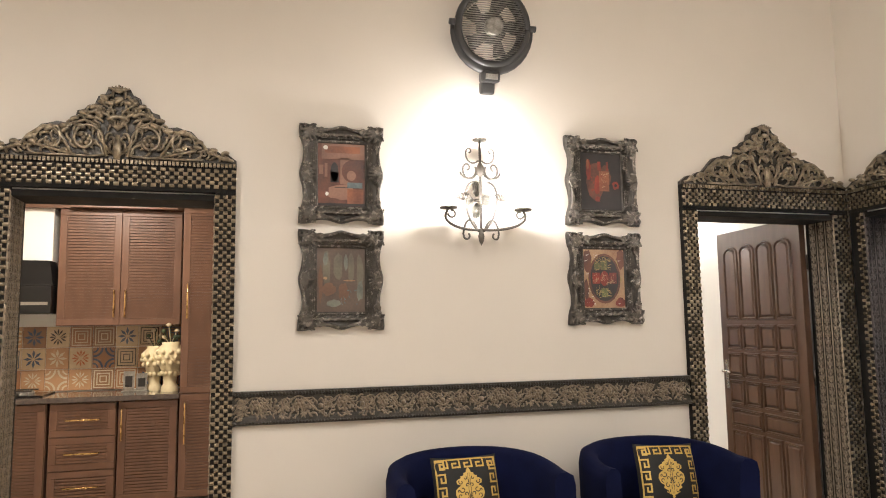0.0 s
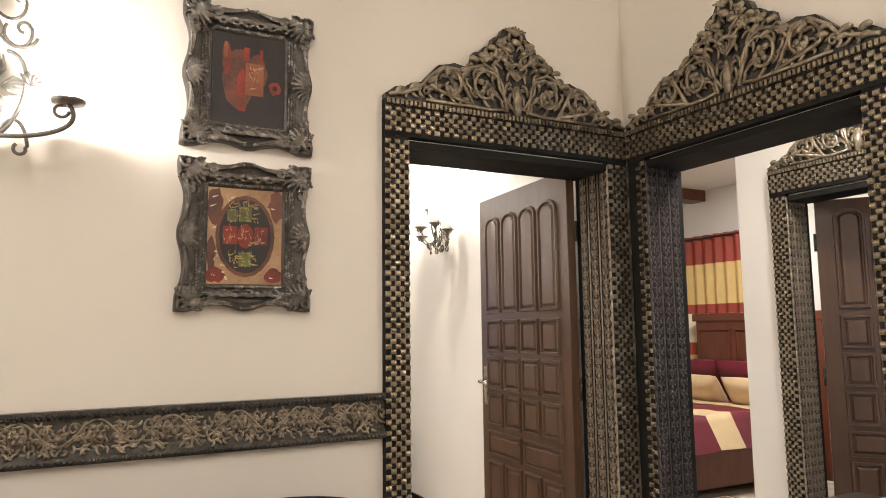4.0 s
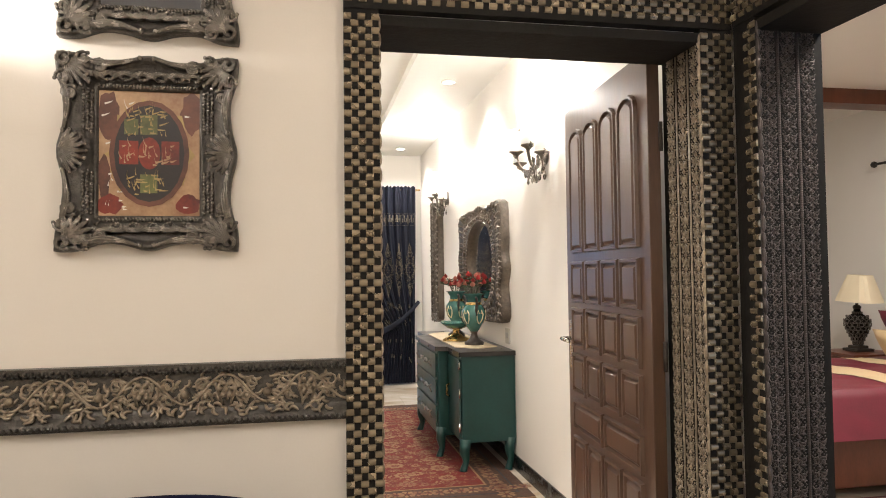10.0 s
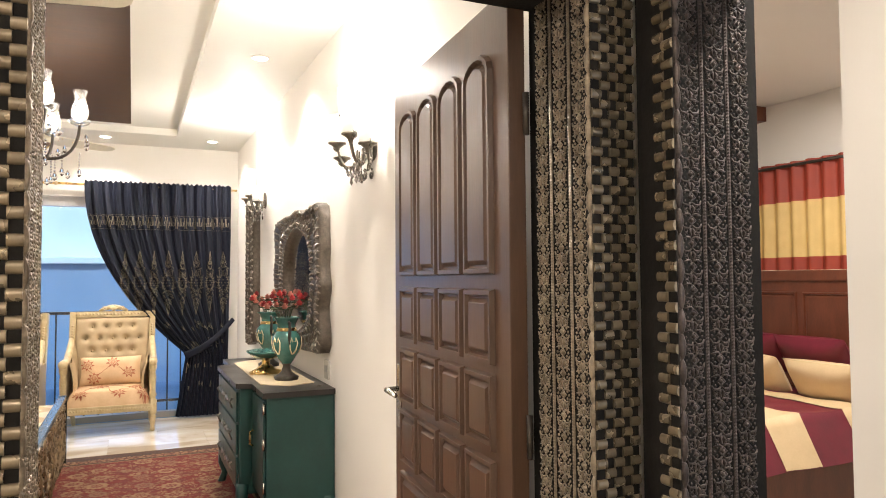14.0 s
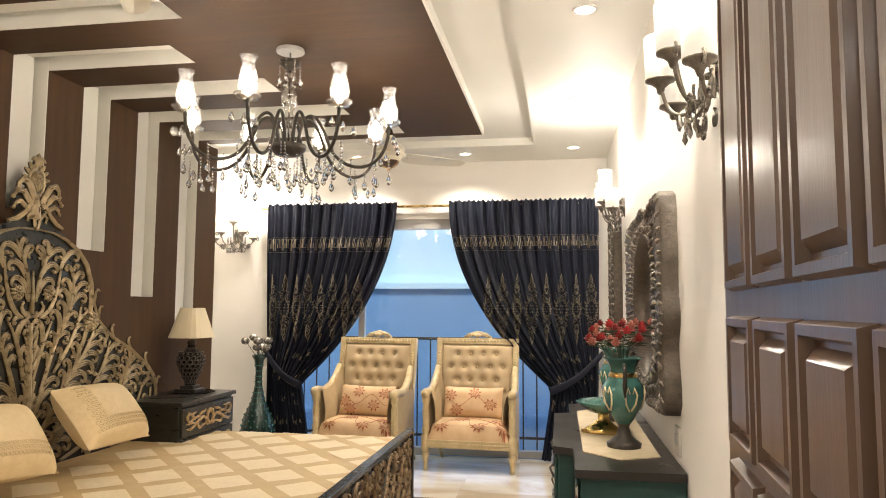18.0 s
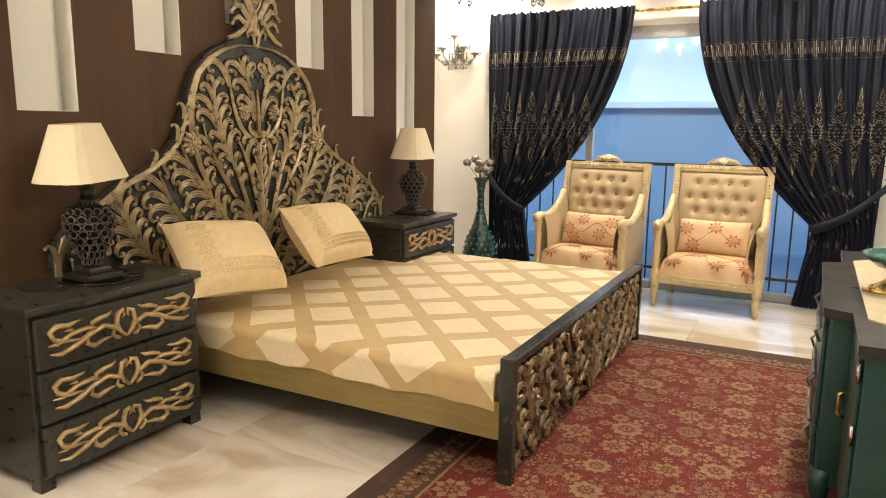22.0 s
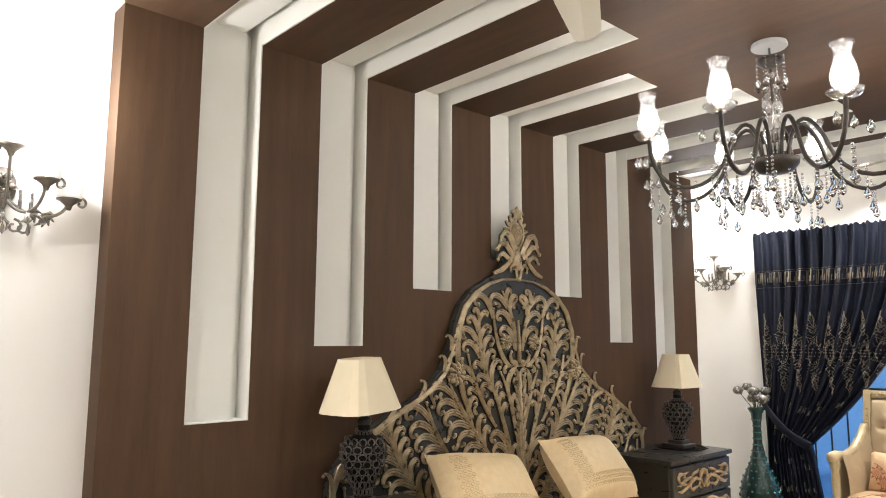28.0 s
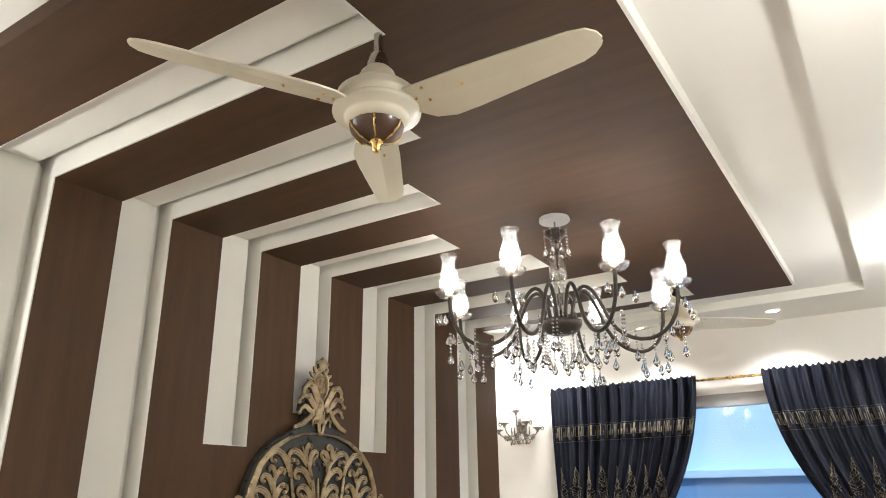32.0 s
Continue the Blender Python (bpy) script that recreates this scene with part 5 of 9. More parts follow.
# the cream lozenges lie a little askew on the bed
V1, V2 = Vector((0.218, 0.192)), Vector((0.227, -0.252))
rnd = random.Random(17)
for i in range(-9, 10):
    for j in range(-9, 10):
        c = Vector((1.502, 7.154)) + V1 * i + V2 * j
        if not (0.50 < c.x < X1 + 0.12 and BY0 - 0.20 < c.y < BY1 + 0.20):
            continue
        ks = [0.72 + rnd.uniform(-0.03, 0.03) for _ in range(2)]
        seed = rnd.random() * 50
        def piece(a, b, c=c, ks=ks, seed=seed):
            e = 0.018 * noise.noise(Vector((a * 14, b * 14, seed)))
            q = c + V1 * ((a - 0.5) * (ks[0] + e)) + V2 * ((b - 0.5) * (ks[1] + e))
            return on_spread(min(q.x, X1 - 0.004), min(max(q.y, BY0 - 0.148), BY1 + 0.148))
        part("diamond", Shape().sheet(piece, 16, 16), "spread_d", spread)


def pillow(name, W, H, T, m, material, label, cat="pillow", group=""):
    th = thing(name, label, cat, m, group)
    def side(sg):
        def fn(u, v):
            a, b = u * 2 - 1, v * 2 - 1
            e = max(0, (1 - abs(a) ** 3) * (1 - abs(b) ** 3)) ** 0.55
            x = a * W / 2 * (0.95 + 0.05 * b * b)
            y = b * H / 2 * (0.94 + 0.06 * a * a)
            z = sg * T / 2 * e + 0.004 * noise.noise(Vector((a * 2.5, b * 2.5, sg))) * e
            return (x, y, z)
        return fn
    s = Shape()
    s.sheet(side(1), 22, 16).sheet(side(-1), 22, 16)
    part("cover", s, material, th)
    return th


p = pillow("pillow", 0.58, 0.43, 0.27, pose(0.60, 6.54, 0.745, 48, 0, 86) @ pose(0, 0, 0, 0, 0, -7), "pillow", "cream damask pillow leaning on the headboard", group="pillows on the bed")
P_RIGHT = pillow("pillow", 0.64, 0.42, 0.27, pose(0.58, 7.40, 0.755, 50, 0, 96) @ pose(0, 0, 0, 0, 0, -4), "pillow", "cream damask pillow leaning on the headboard", group="pillows on the bed")

for pw, edge_x, PW_, PH_ in ((p, 1, 0.29, 0.215), (P_RIGHT, 1, 0.32, 0.21)):
    g = Shape()
    for i in range(26):
        for j in range(15):
            x, y = (i - 12.5) * 0.0235 + (0.012 if j % 2 else 0), (j - 7) * 0.0245
            if not (x * edge_x < -PW_ + 0.14 or y < -PH_ + 0.13) or abs(x) > PW_ - 0.06 or abs(y) > PH_ - 0.055:
                continue
            ring = []
            for q in range(7):
                a = q * math.pi / 3
                xx, yy = x + 0.0095 * math.cos(a), y + 0.0095 * math.sin(a)
                e = max(0, (1 - abs(xx / PW_) ** 3) * (1 - abs(yy / PH_) ** 3)) ** 0.55
                ring.append((xx * (0.95 + 0.05 * (yy / PH_) ** 2), yy * (0.94 + 0.06 * (xx / PW_) ** 2), 0.135 * e + 0.0012))
            g.tube(ring, 0.0016, 4)
    tagged(part("woven_rings", g, "pillow_d", pw, "woven hexagon damask band"), kind="stuff")

# ---- nightstands ----
def nightstand(m):
    th = thing("nightstand", "black three-drawer nightstand with gilded scroll carvings beside the bed", "nightstand", m, "nightstands beside the bed")
    W, D, H = 0.79, 0.43, 0.735
    part("body", Shape().box(-D, -W / 2, 0.05, -0.02, W / 2, H - 0.03, 0.004), "nstand", th)
    part("top", Shape().box(-D, -W / 2 - 0.015, H - 0.03, 0.012, W / 2 + 0.015, H, 0.005), "nstand", th)
    for x, y in ((-D, -W / 2), (-0.08, -W / 2), (-D, W / 2 - 0.06), (-0.08, W / 2 - 0.06)):
        part("foot", Shape().box(x, y, 0, x + 0.06, y + 0.06, 0.05, 0.003), "nstand", th)
    for k in range(3):
        z0 = 0.065 + k * 0.212
        dr = part("drawer", Shape().box(-0.02, -W / 2 + 0.015, z0, 0.004, W / 2 - 0.015, z0 + 0.198, 0.006), "nstand", th)
        g = Shape()
        zc = z0 + 0.10
        pl = lambda y, z: (0.008, y, zc + z)
        for sg in (1, -1):
            def T(pts, r):
                g.tube([pl(sg * y, z) for y, z in pts], r, 6)
            T([(0.0, -0.055), (0.03, -0.03), (0.045, 0.005), (0.035, 0.045), (0.012, 0.055), (0.006, 0.035), (0.018, 0.025)], [0.006, 0.011, 0.012, 0.012, 0.010, 0.007, 0.004])
            T([(0.008, -0.050), (0.045, -0.010), (0.10, 0.012), (0.16, -0.004), (0.22, -0.034), (0.29, -0.054), (0.33, -0.046)], [0.008, 0.011, 0.011, 0.012, 0.011, 0.010, 0.003])
            T([(0.19, -0.018), (0.27, -0.010), (0.315, 0.008), (0.327, 0.038), (0.300, 0.057), (0.25, 0.050), (0.20, 0.060)], [0.004, 0.009, 0.011, 0.012, 0.012, 0.010, 0.003])
            T([(0.11, 0.004), (0.17, 0.022), (0.24, 0.014), (0.30, -0.014), (0.335, -0.012)], [0.005, 0.010, 0.010, 0.008, 0.003])
            T([(0.15, 0.008), (0.152, 0.036), (0.118, 0.046), (0.085, 0.050), (0.060, 0.064)], [0.005, 0.010, 0.011, 0.009, 0.002])
            T([(0.17, -0.008), (0.182, -0.040), (0.150, -0.058), (0.110, -0.046), (0.065, -0.040)], [0.005, 0.011, 0.012, 0.009, 0.003])
            T([(0.050, -0.010), (0.064, -0.032), (0.050, -0.050), (0.032, -0.056)], [0.005, 0.009, 0.010, 0.008])
            T([(0.225, 0.016), (0.240, 0.032), (0.268, 0.030)], [0.004, 0.008, 0.002])
        part("scroll_carving", g, "gilt", dr, "gilded scroll carving")
    return th


ns = nightstand(pose(0.69, 5.86, 0))
copy_thing(ns, pose(0.69, 8.49, 0))


def table_lamp(m):
    th = thing("table_lamp", "table lamp with cream shade and pierced black vase base", "lamp", m, "lamps on the nightstands")
    part("foot", Shape().box(-0.085, -0.085, 0, 0.085, 0.085, 0.025, 0.006).box(-0.055, -0.055, 0.025, 0.055, 0.055, 0.05, 0.006), "iron", th)
    prof = [(0.045, 0.05), (0.038, 0.07), (0.055, 0.11), (0.088, 0.18), (0.106, 0.235), (0.100, 0.28), (0.062, 0.31), (0.034, 0.325), (0.03, 0.36)]
    part("vase", Shape().lathe([(r * 0.88, z) for r, z in prof], 20), "blackwood", th)
    s = Shape()
    for k in range(9):
        for q in range(14):
            z = 0.075 + k * 0.031
            r = np.interp(z, [p[1] for p in prof], [p[0] for p in prof])
            a = (q + 0.5 * (k % 2)) * 2 * math.pi / 14
            ring = []
            for t in range(8):
                b = t * 2 * math.pi / 7
                aa, zz = a + 0.19 * math.cos(b), z + 0.016 * math.sin(b)
                ring.append((r * math.cos(aa), r * math.sin(aa), zz))
            s.tube(ring, 0.0035, 4)
    part("pierced_shell", s, "pierced", th, "dark pierced scrollwork")
    part("stem", Shape().lathe([(0.028, 0.36), (0.034, 0.375), (0.03, 0.39), (0.012, 0.40), (0.012, 0.47)], 14), "iron", th)
    n = 24
    def shade_ring(z, w, d):
        out = []
        for i in range(n):
            a = 2 * math.pi * i / n
            c, s_ = math.cos(a), math.sin(a)
            k = 1 / (abs(c) ** 4 + abs(s_) ** 4) ** 0.25
            out.append((d * c * k, w * s_ * k, z))
        return out
    r0, r1 = shade_ring(0.415, 0.170, 0.140), shade_ring(0.645, 0.088, 0.075)
    i0, i1 = shade_ring(0.415, 0.167, 0.137), shade_ring(0.645, 0.085, 0.072)
    s = Shape()
    pts = r0 + r1 + i1 + i0
    s.add(pts, [(k * n + i, k * n + (i + 1) % n, ((k + 1) % 4) * n + (i + 1) % n, ((k + 1) % 4) * n + i) for k in range(4) for i in range(n)], False)
    part("shade", s, "shade", th, "cream fabric shade")
    return th


tray = solid("tray", Shape().lathe([(0.001, 0.0), (0.165, 0.0), (0.180, 0.006), (0.180, 0.011), (0.172, 0.011), (0.166, 0.0075), (0.001, 0.0075)], 8), "blackglass", "thin black octagonal tray under the table lamp", "tray", group="trays under the lamps")
tray.matrix_world = pose(0.47, 5.935, 0.7355, 0, 0, 22.5)
copy_thing(tray, pose(0.45, 8.66, 0.7355, 0, 0, 22.5))
tl = table_lamp(pose(0.45, 5.905, 0.7435))
copy_thing(tl, pose(0.44, 8.65, 0.7435))
for k in tl.children:
    if k.name.startswith("shade"):
        k.matrix_basis = pose(0, 0, 0.01, 3.4, 0, 12)
for y in (5.86, 8.5):
    solid("table_mat", Shape().prism([(0.40 + 0.19 * math.cos(a), y + 0.24 * math.sin(a)) for a in [i * math.pi / 12 for i in range(24)]], 0.735, 0.739, "z"), "tealtop", "thin dark table mat under the lamp", "table mat", group="mats on the nightstands")

# ---- window, rail and the wall outside ----
win = thing("window_1", "wide grey aluminium sliding window looking on a blue-lit wall", "window", kind="structure")
f = Shape()
for a, b in ((W0, W0 + 0.06), (W1 - 0.06, W1), (1.30, 1.36), (2.80, 2.88)):
    f.box(a, WY + 0.05, 0.06, b, WY + 0.11, WZ - 0.10)
f.box(W0, WY + 0.04, 0.0, W1, WY + 0.12, 0.06).box(W0, WY + 0.04, WZ - 0.10, W1, WY + 0.12, WZ)
part("window_frame", f, "alu", win)
for a, b in ((W0 + 0.06, 1.30), (1.36, 2.80), (2.88, W1 - 0.06)):
    p = part("pane", Shape().box(a, WY + 0.078, 0.06, b, WY + 0.084, WZ - 0.10), "pane", win)
    p.visible_shadow = False
rail = thing("balcony_rail", "dark iron balcony rail outside the window", "railing")
part("top_rail", Shape().box(W0 - 0.2, WY + 0.42, 1.07, W1 + 0.2, WY + 0.45, 1.10, 0.004), "iron", rail)
part("bottom_rail", Shape().box(W0 - 0.2, WY + 0.42, 0.10, W1 + 0.2, WY + 0.45, 0.125, 0.004), "iron", rail)
x = W0 - 0.15
while x < W1 + 0.2:
    part("baluster", Shape().tube([(x, WY + 0.435, 0.0), (x, WY + 0.435, 1.08)], 0.008, 6), "iron", rail)
    x += 0.135
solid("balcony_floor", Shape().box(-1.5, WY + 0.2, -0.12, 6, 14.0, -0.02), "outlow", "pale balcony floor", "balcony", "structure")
nb = thing("neighbour_house", "pale neighbouring house wall with a ledge outside the window", "house")
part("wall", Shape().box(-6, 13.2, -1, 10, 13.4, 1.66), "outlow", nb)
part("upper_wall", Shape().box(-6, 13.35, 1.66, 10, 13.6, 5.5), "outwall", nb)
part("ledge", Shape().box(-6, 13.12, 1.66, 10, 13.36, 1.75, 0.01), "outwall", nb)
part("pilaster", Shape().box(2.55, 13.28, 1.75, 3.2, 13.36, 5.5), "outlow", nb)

# ---- curtains ----
def curtain(name, xa, xb, tie_x, inner, label, m=None):
    """Gathered panel from xa to xb at the rod, pulled to tie_x; inner is the free edge's side (+1: right)."""
    th = thing(name, label, "curtain", group="curtains at the window")
    ZT, ZK, YC = 2.42, 0.655, 10.13
    W = xb - xa
    def edge(z):
        # outer edge straight, free edge swings to the tie
        if z > ZK:
            q = (ZT - z) / (ZT - ZK)
            k = q ** 2.1
        else:
            k = 1.0
        if inner > 0:
            free = xb + (tie_x + 0.10 - xb) * k - 0.02 * math.sin(q * 3.1 if z > ZK else 0)
            outer = xa + 0.02 * k
            if z <= ZK:
                t = (ZK - z) / ZK
                free = tie_x + 0.10 + 0.10 * t
            return outer, free
        free = xa + (tie_x - 0.10 - xa) * k
        outer = xb - 0.02 * k
        if z <= ZK:
            t = (ZK - z) / ZK
            free = tie_x - 0.10 - 0.10 * t
        return free, outer
    def fn(u, v):
        z = 0.02 + (ZT - 0.02) * v
        a, b = edge(z)
        x = a + (b - a) * u
        squeeze = min(1.0, (b - a) / W)
        fold = 0.028 * math.sin(u * 2 * math.pi * 13 + 0.8 * math.sin(v * 5)) + 0.012 * math.sin(u * 2 * math.pi * 29)
        y = YC + fold * (0.55 + 0.45 * v) - 0.05 * (1 - squeeze) * math.sin(math.pi * u)
        if v > 0.965:
            z += 0.010 * math.sin(u * 2 * math.pi * 31)
            y += 0.01 * math.sin(u * 2 * math.pi * 31 + 1)
        return (x, y, z)
    def fn2(u, v):
        p = fn(u, v)
        return (p[0], p[1] + 0.012, p[2])
    s = Shape().sheet(fn, 170, 46).sheet(fn2, 170, 46)
    part("cloth", s, "curtain", th)
    # woven band of key pattern and embroidered medallions
    g = Shape()
    def on(u, v, o=0.004):
        p = fn(u, v)
        return (p[0], p[1] - o, p[2])
    def onx(x, v):
        a, b = edge(0.02 + (ZT - 0.02) * v)
        return on(min(1, max(0, (x - a) / (b - a))), v)
    n = 15
    for i in range(n):
        for flip in (0, 1):
            u0 = (i + 0.06 + 0.47 * flip) / n
            key = [(0, 0), (0, 1), (0.82, 1), (0.82, 0.25), (0.36, 0.25), (0.36, 0.62)]
            pts = [on(u0 + (a if not flip else 0.82 - a) * 0.44 / n, 0.806 + b_ * 0.048) for a, b_ in key]
            g.tube(pts, 0.0042, 4)
    for v in (0.800, 0.860):
        g.tube([on(i / 140, v) for i in range(141)], 0.0010, 4)
    part("key_band", g, "curtgold", th, "woven gold key-pattern band")
    # embroidered medallions: a jewelled oval with plumes above and below
    rnd = random.Random(int(xa * 100))
    for i in range(8):
        g = Shape()
        v0 = 0.572
        a, b = edge(0.02 + (ZT - 0.02) * v0)
        x0 = a + (b - a) * (i + 0.5) / 8
        wide = i % 2
        hx, hv = (b - a) / 8 * (0.44 if wide else 0.30), 0.046 if wide else 0.036
        for k, m_ in ((1.0, 22), (0.72, 16), (0.30, 6)):
            for q in range(m_):
                t = q * 2 * math.pi / m_
                g.ball(onx(x0 + hx * k * math.cos(t), v0 + hv * k * math.sin(t)), 0.0058 if k < 1 else 0.0046, 4)
        g.tube([onx(x0 + hx * 0.86 * math.cos(t), v0 + hv * 0.86 * math.sin(t)) for t in [q * math.pi / 12 for q in range(25)]], 0.0028, 4)
        for h in (1, -1):
            for q in range(9):
                u = q / 8
                wv = hx * (0.75 - 0.70 * u) * (1 + 0.35 * math.sin(q * 2.2))
                v = v0 + h * (hv * 1.12 + (0.128 - hv * 1.12) * u)
                for sg in (1, -1):
                    g.tube([onx(x0 + sg * wv * 0.2, v - h * 0.006), onx(x0 + sg * wv, v + h * 0.002), onx(x0 + sg * wv * 0.6, v + h * 0.010)], [0.002, 0.0046, 0.002], 4)
                if q % 2 == 0:
                    g.ball(onx(x0, v), 0.0075 - 0.004 * u, 5)
            for q in range(6):
                t = q * math.pi / 3
                g.ball(onx(x0 + 0.011 * math.cos(t), v0 + h * 0.088 + 0.005 * math.sin(t)), 0.0050, 4)
        for sg in (1, -1):
            for q in range(5):
                t = -0.9 + q * 0.45
                g.tube([onx(x0 + sg * hx * 1.04 * math.cos(t), v0 + hv * 1.04 * math.sin(t)), onx(x0 + sg * hx * 1.30 * math.cos(t + 0.12), v0 + hv * 1.35 * math.sin(t + 0.12))], [0.0042, 0.0015], 4)
        tagged(part("medallion", g, "curtgold", th, "gold thread medallion"), kind="stuff")
    g = Shape()
    for i in range(46):
        uu, vv = rnd.uniform(0.05, 0.95), rnd.choice([0.12, 0.20, 0.30, 0.38]) + rnd.uniform(-0.02, 0.02)
        d = 0.010 + 0.006 * rnd.random()
        g.tube([on(uu + p_ * d, vv + q_ * d * 1.1) for p_, q_ in ((0, 0), (0, 1), (1, 1), (1, 0.2), (0.4, 0.2), (0.4, 0.6))], 0.0030, 4)
        g.ball(on(min(1, uu + 0.02), vv), 0.005, 4)
    tagged(part("embroidery", g, "curtgold", th, "scattered gold thread keys"), kind="stuff")
    # sash pulled up to a hook on the wall
    a, b = edge(ZK)
    fx, hx_ = (b + 0.015, a - 0.03) if inner > 0 else (a - 0.015, b + 0.05)
    run = [(fx + (hx_ - fx) * t, YC - 0.075 * math.sin(math.pi * min(1, 0.25 + t * 0.75)) - 0.02, ZK - 0.01 + 0.36 * t - 0.05 * math.sin(math.pi * t)) for t in [q / 14 for q in range(15)]]
    part("tie_back", Shape().tube(run, [0.040 - 0.018 * q / 14 for q in range(15)], 8, 0.22, (0, 1, 0)), "curtain", th, "plain dark sash")
    return th


curtain("curtain", 0.40, 1.72, 0.68, 1, "navy black gathered curtain with gold embroidery, tied back")
curtain("curtain", 2.23, 3.63, 3.29, -1, "navy black gathered curtain with gold embroidery, tied back")
rod = thing("curtain_rod", "thin bronze curtain rod above the window", "curtain rod")
part("pole", Shape().tube([(0.30, 10.185, 2.385), (3.70, 10.185, 2.385)], 0.012, 10), "brass", rod)
for x in (0.36, 1.98, 3.64):
    part("bracket", Shape().tube([(x, WY, 2.385), (x, 10.185, 2.385)], 0.008, 6).ball((x, 10.185, 2.385), 0.02, 8), "chairwood", rod)

# ---- armchairs ----
def armchair(m):
    th = thing("armchair", "cream gilt carved armchair with buttoned back and floral seat", "armchair", m, "pair of armchairs")
    W, D = 0.826, 0.56
    for sx in (-1, 1):
        x = sx * (W / 2 - 0.035)
        part("front_leg", Shape(Matrix.Translation((x, -D / 2 + 0.035, 0))).lathe([(0.016, 0), (0.024, 0.015), (0.017, 0.045), (0.029, 0.11), (0.035, 0.135), (0.022, 0.15), (0.036, 0.165), (0.038, 0.20)], 12), "chairwood", th)
        part("back_leg", Shape().tube([(x * 0.92, D / 2 + 0.03, 0), (x * 0.94, D / 2 - 0.10, 0.22)], [0.018, 0.03], 8), "chairwood", th)
        part("arm_post", Shape(Matrix.Translation((x, -D / 2 + 0.035, 0.20))).lathe([(0.038, 0), (0.038, 0.09), (0.024, 0.11), (0.036, 0.14), (0.026, 0.17), (0.031, 0.30), (0.024, 0.36), (0.036, 0.39), (0.034, 0.44)], 14), "chairwood", th)
        arm = [(x, -D / 2 - 0.01, 0.625), (x, -D / 2 + 0.0, 0.655), (x, -D / 2 + 0.06, 0.662), (x, -D / 2 + 0.18, 0.65), (x * 0.99, -D / 2 + 0.29, 0.68), (x * 0.97, D / 2 - 0.17, 0.76), (x * 0.95, D / 2 - 0.11, 0.86)]
        part("armrest", Shape().tube(arm, [0.028, 0.040, 0.038, 0.034, 0.033, 0.032, 0.024], 10), "chairwood", th)
        def side(u, v, sx=sx, x=x):
            y = -D / 2 + 0.06 + (D - 0.18) * u
            zt = np.interp(y, [p[1] for p in arm], [p[2] for p in arm])
            return (x - sx * (0.012 + 0.095 * math.sin(math.pi * min(0.94, v * 0.85 + 0.12)) ** 0.5 * math.sin(math.pi * min(0.80, u * 0.9 + 0.20)) ** 0.6), y, 0.27 + (zt - 0.26) * v)
        part("side_upholstery", Shape().sheet(side, 12, 8).box(x - 0.012, -D / 2 + 0.06, 0.26, x + 0.016, D / 2 - 0.10, 0.655), "chairback", th)
    part("seat_rail", Shape().box(-W / 2 + 0.03, -D / 2 + 0.0, 0.195, W / 2 - 0.03, D / 2 - 0.08, 0.265, 0.006), "chairwood", th)
    s = Shape()
    n = 30
    for i in range(n):
        s.ball((-W / 2 + 0.06 + i * (W - 0.12) / (n - 1), -D / 2 - 0.002, 0.232), 0.009, 5)
    part("carved_beading", s, "chairwood", th)
    def seat(u, v):
        a, b = u * 2 - 1, v * 2 - 1
        e = ((1 - abs(a) ** 5) * (1 - abs(b) ** 5))
        return (a * (W / 2 - 0.06), b * (D / 2 - 0.05) - 0.045, 0.262 + 0.165 * max(0, e) ** 0.28)
    seat_ob = part("seat_cushion", Shape().sheet(seat, 26, 22), "chairfab", th, "peach floral seat")
    def blooms(fn, spots, parent, k):
        for mt, lift, size, petals in (("flowerred", 0.0020, 1.0, 9), ("chairfab", 0.0032, 0.66, 8), ("flowerpink", 0.0044, 0.50, 7)):
            s = Shape()
            for (u0, v0) in spots:
                for q in range(petals):
                    a = q * 2 * math.pi / petals + u0 * 9
                    ring = [(0.10, 0), (0.62, 0.30), (1.0, 0.06), (1.08, 0), (1.0, -0.06), (0.62, -0.30)]
                    pts = [fn(min(1, max(0, u0 + 0.095 * k * size * w * math.cos(a + h))), min(1, max(0, v0 + (0.036 if v0 < 0.1 else 0.13) * k * size * w * math.sin(a + h)))) for w, h in ring]
                    s.add([(p[0], p[1] - lift, p[2] + lift) for p in pts], [tuple(range(6))])
            tagged(part("woven_flowers", s, mt, parent), kind="stuff")
        s = Shape()
        for i, (u0, v0) in enumerate(spots[:-1]):
            u1, v1 = spots[i + 1]
            run = [fn(min(1, max(0, u0 + (u1 - u0) * t + 0.03 * math.sin(t * 7))), min(1, max(0, v0 + (v1 - v0) * t + 0.05 * math.sin(t * 5 + i)))) for t in [w / 14 for w in range(15)]]
            s.tube([(p[0], p[1] - 0.001, p[2] + 0.001) for p in run], 0.0024, 4)
        part("woven_stems", s, "flowerred", parent)
    blooms(seat, [(0.16, 0.040), (0.40, 0.28), (0.62, 0.042), (0.86, 0.24), (0.93, 0.035), (0.24, 0.62), (0.60, 0.60)], seat_ob, 1.0)
    # back: frame, crest and buttoned pad leaning back
    xf = Matrix.Translation((0, D / 2 - 0.14, 0.26)) @ pose(0, 0, 0, -9, 0, 0)
    BW, BH = 0.775, 0.865
    bf = part("back_frame", Shape(xf).box(-BW / 2, -0.03, 0, -BW / 2 + 0.055, 0.03, BH, 0.008).box(BW / 2 - 0.055, -0.03, 0, BW / 2, 0.03, BH, 0.008).box(-BW / 2 + 0.055, -0.028, BH - 0.06, BW / 2 - 0.055, 0.028, BH - 0.002, 0.008).box(-BW / 2 + 0.055, 0.0, 0, BW / 2 - 0.055, 0.025, BH - 0.06), "chairwood", th)
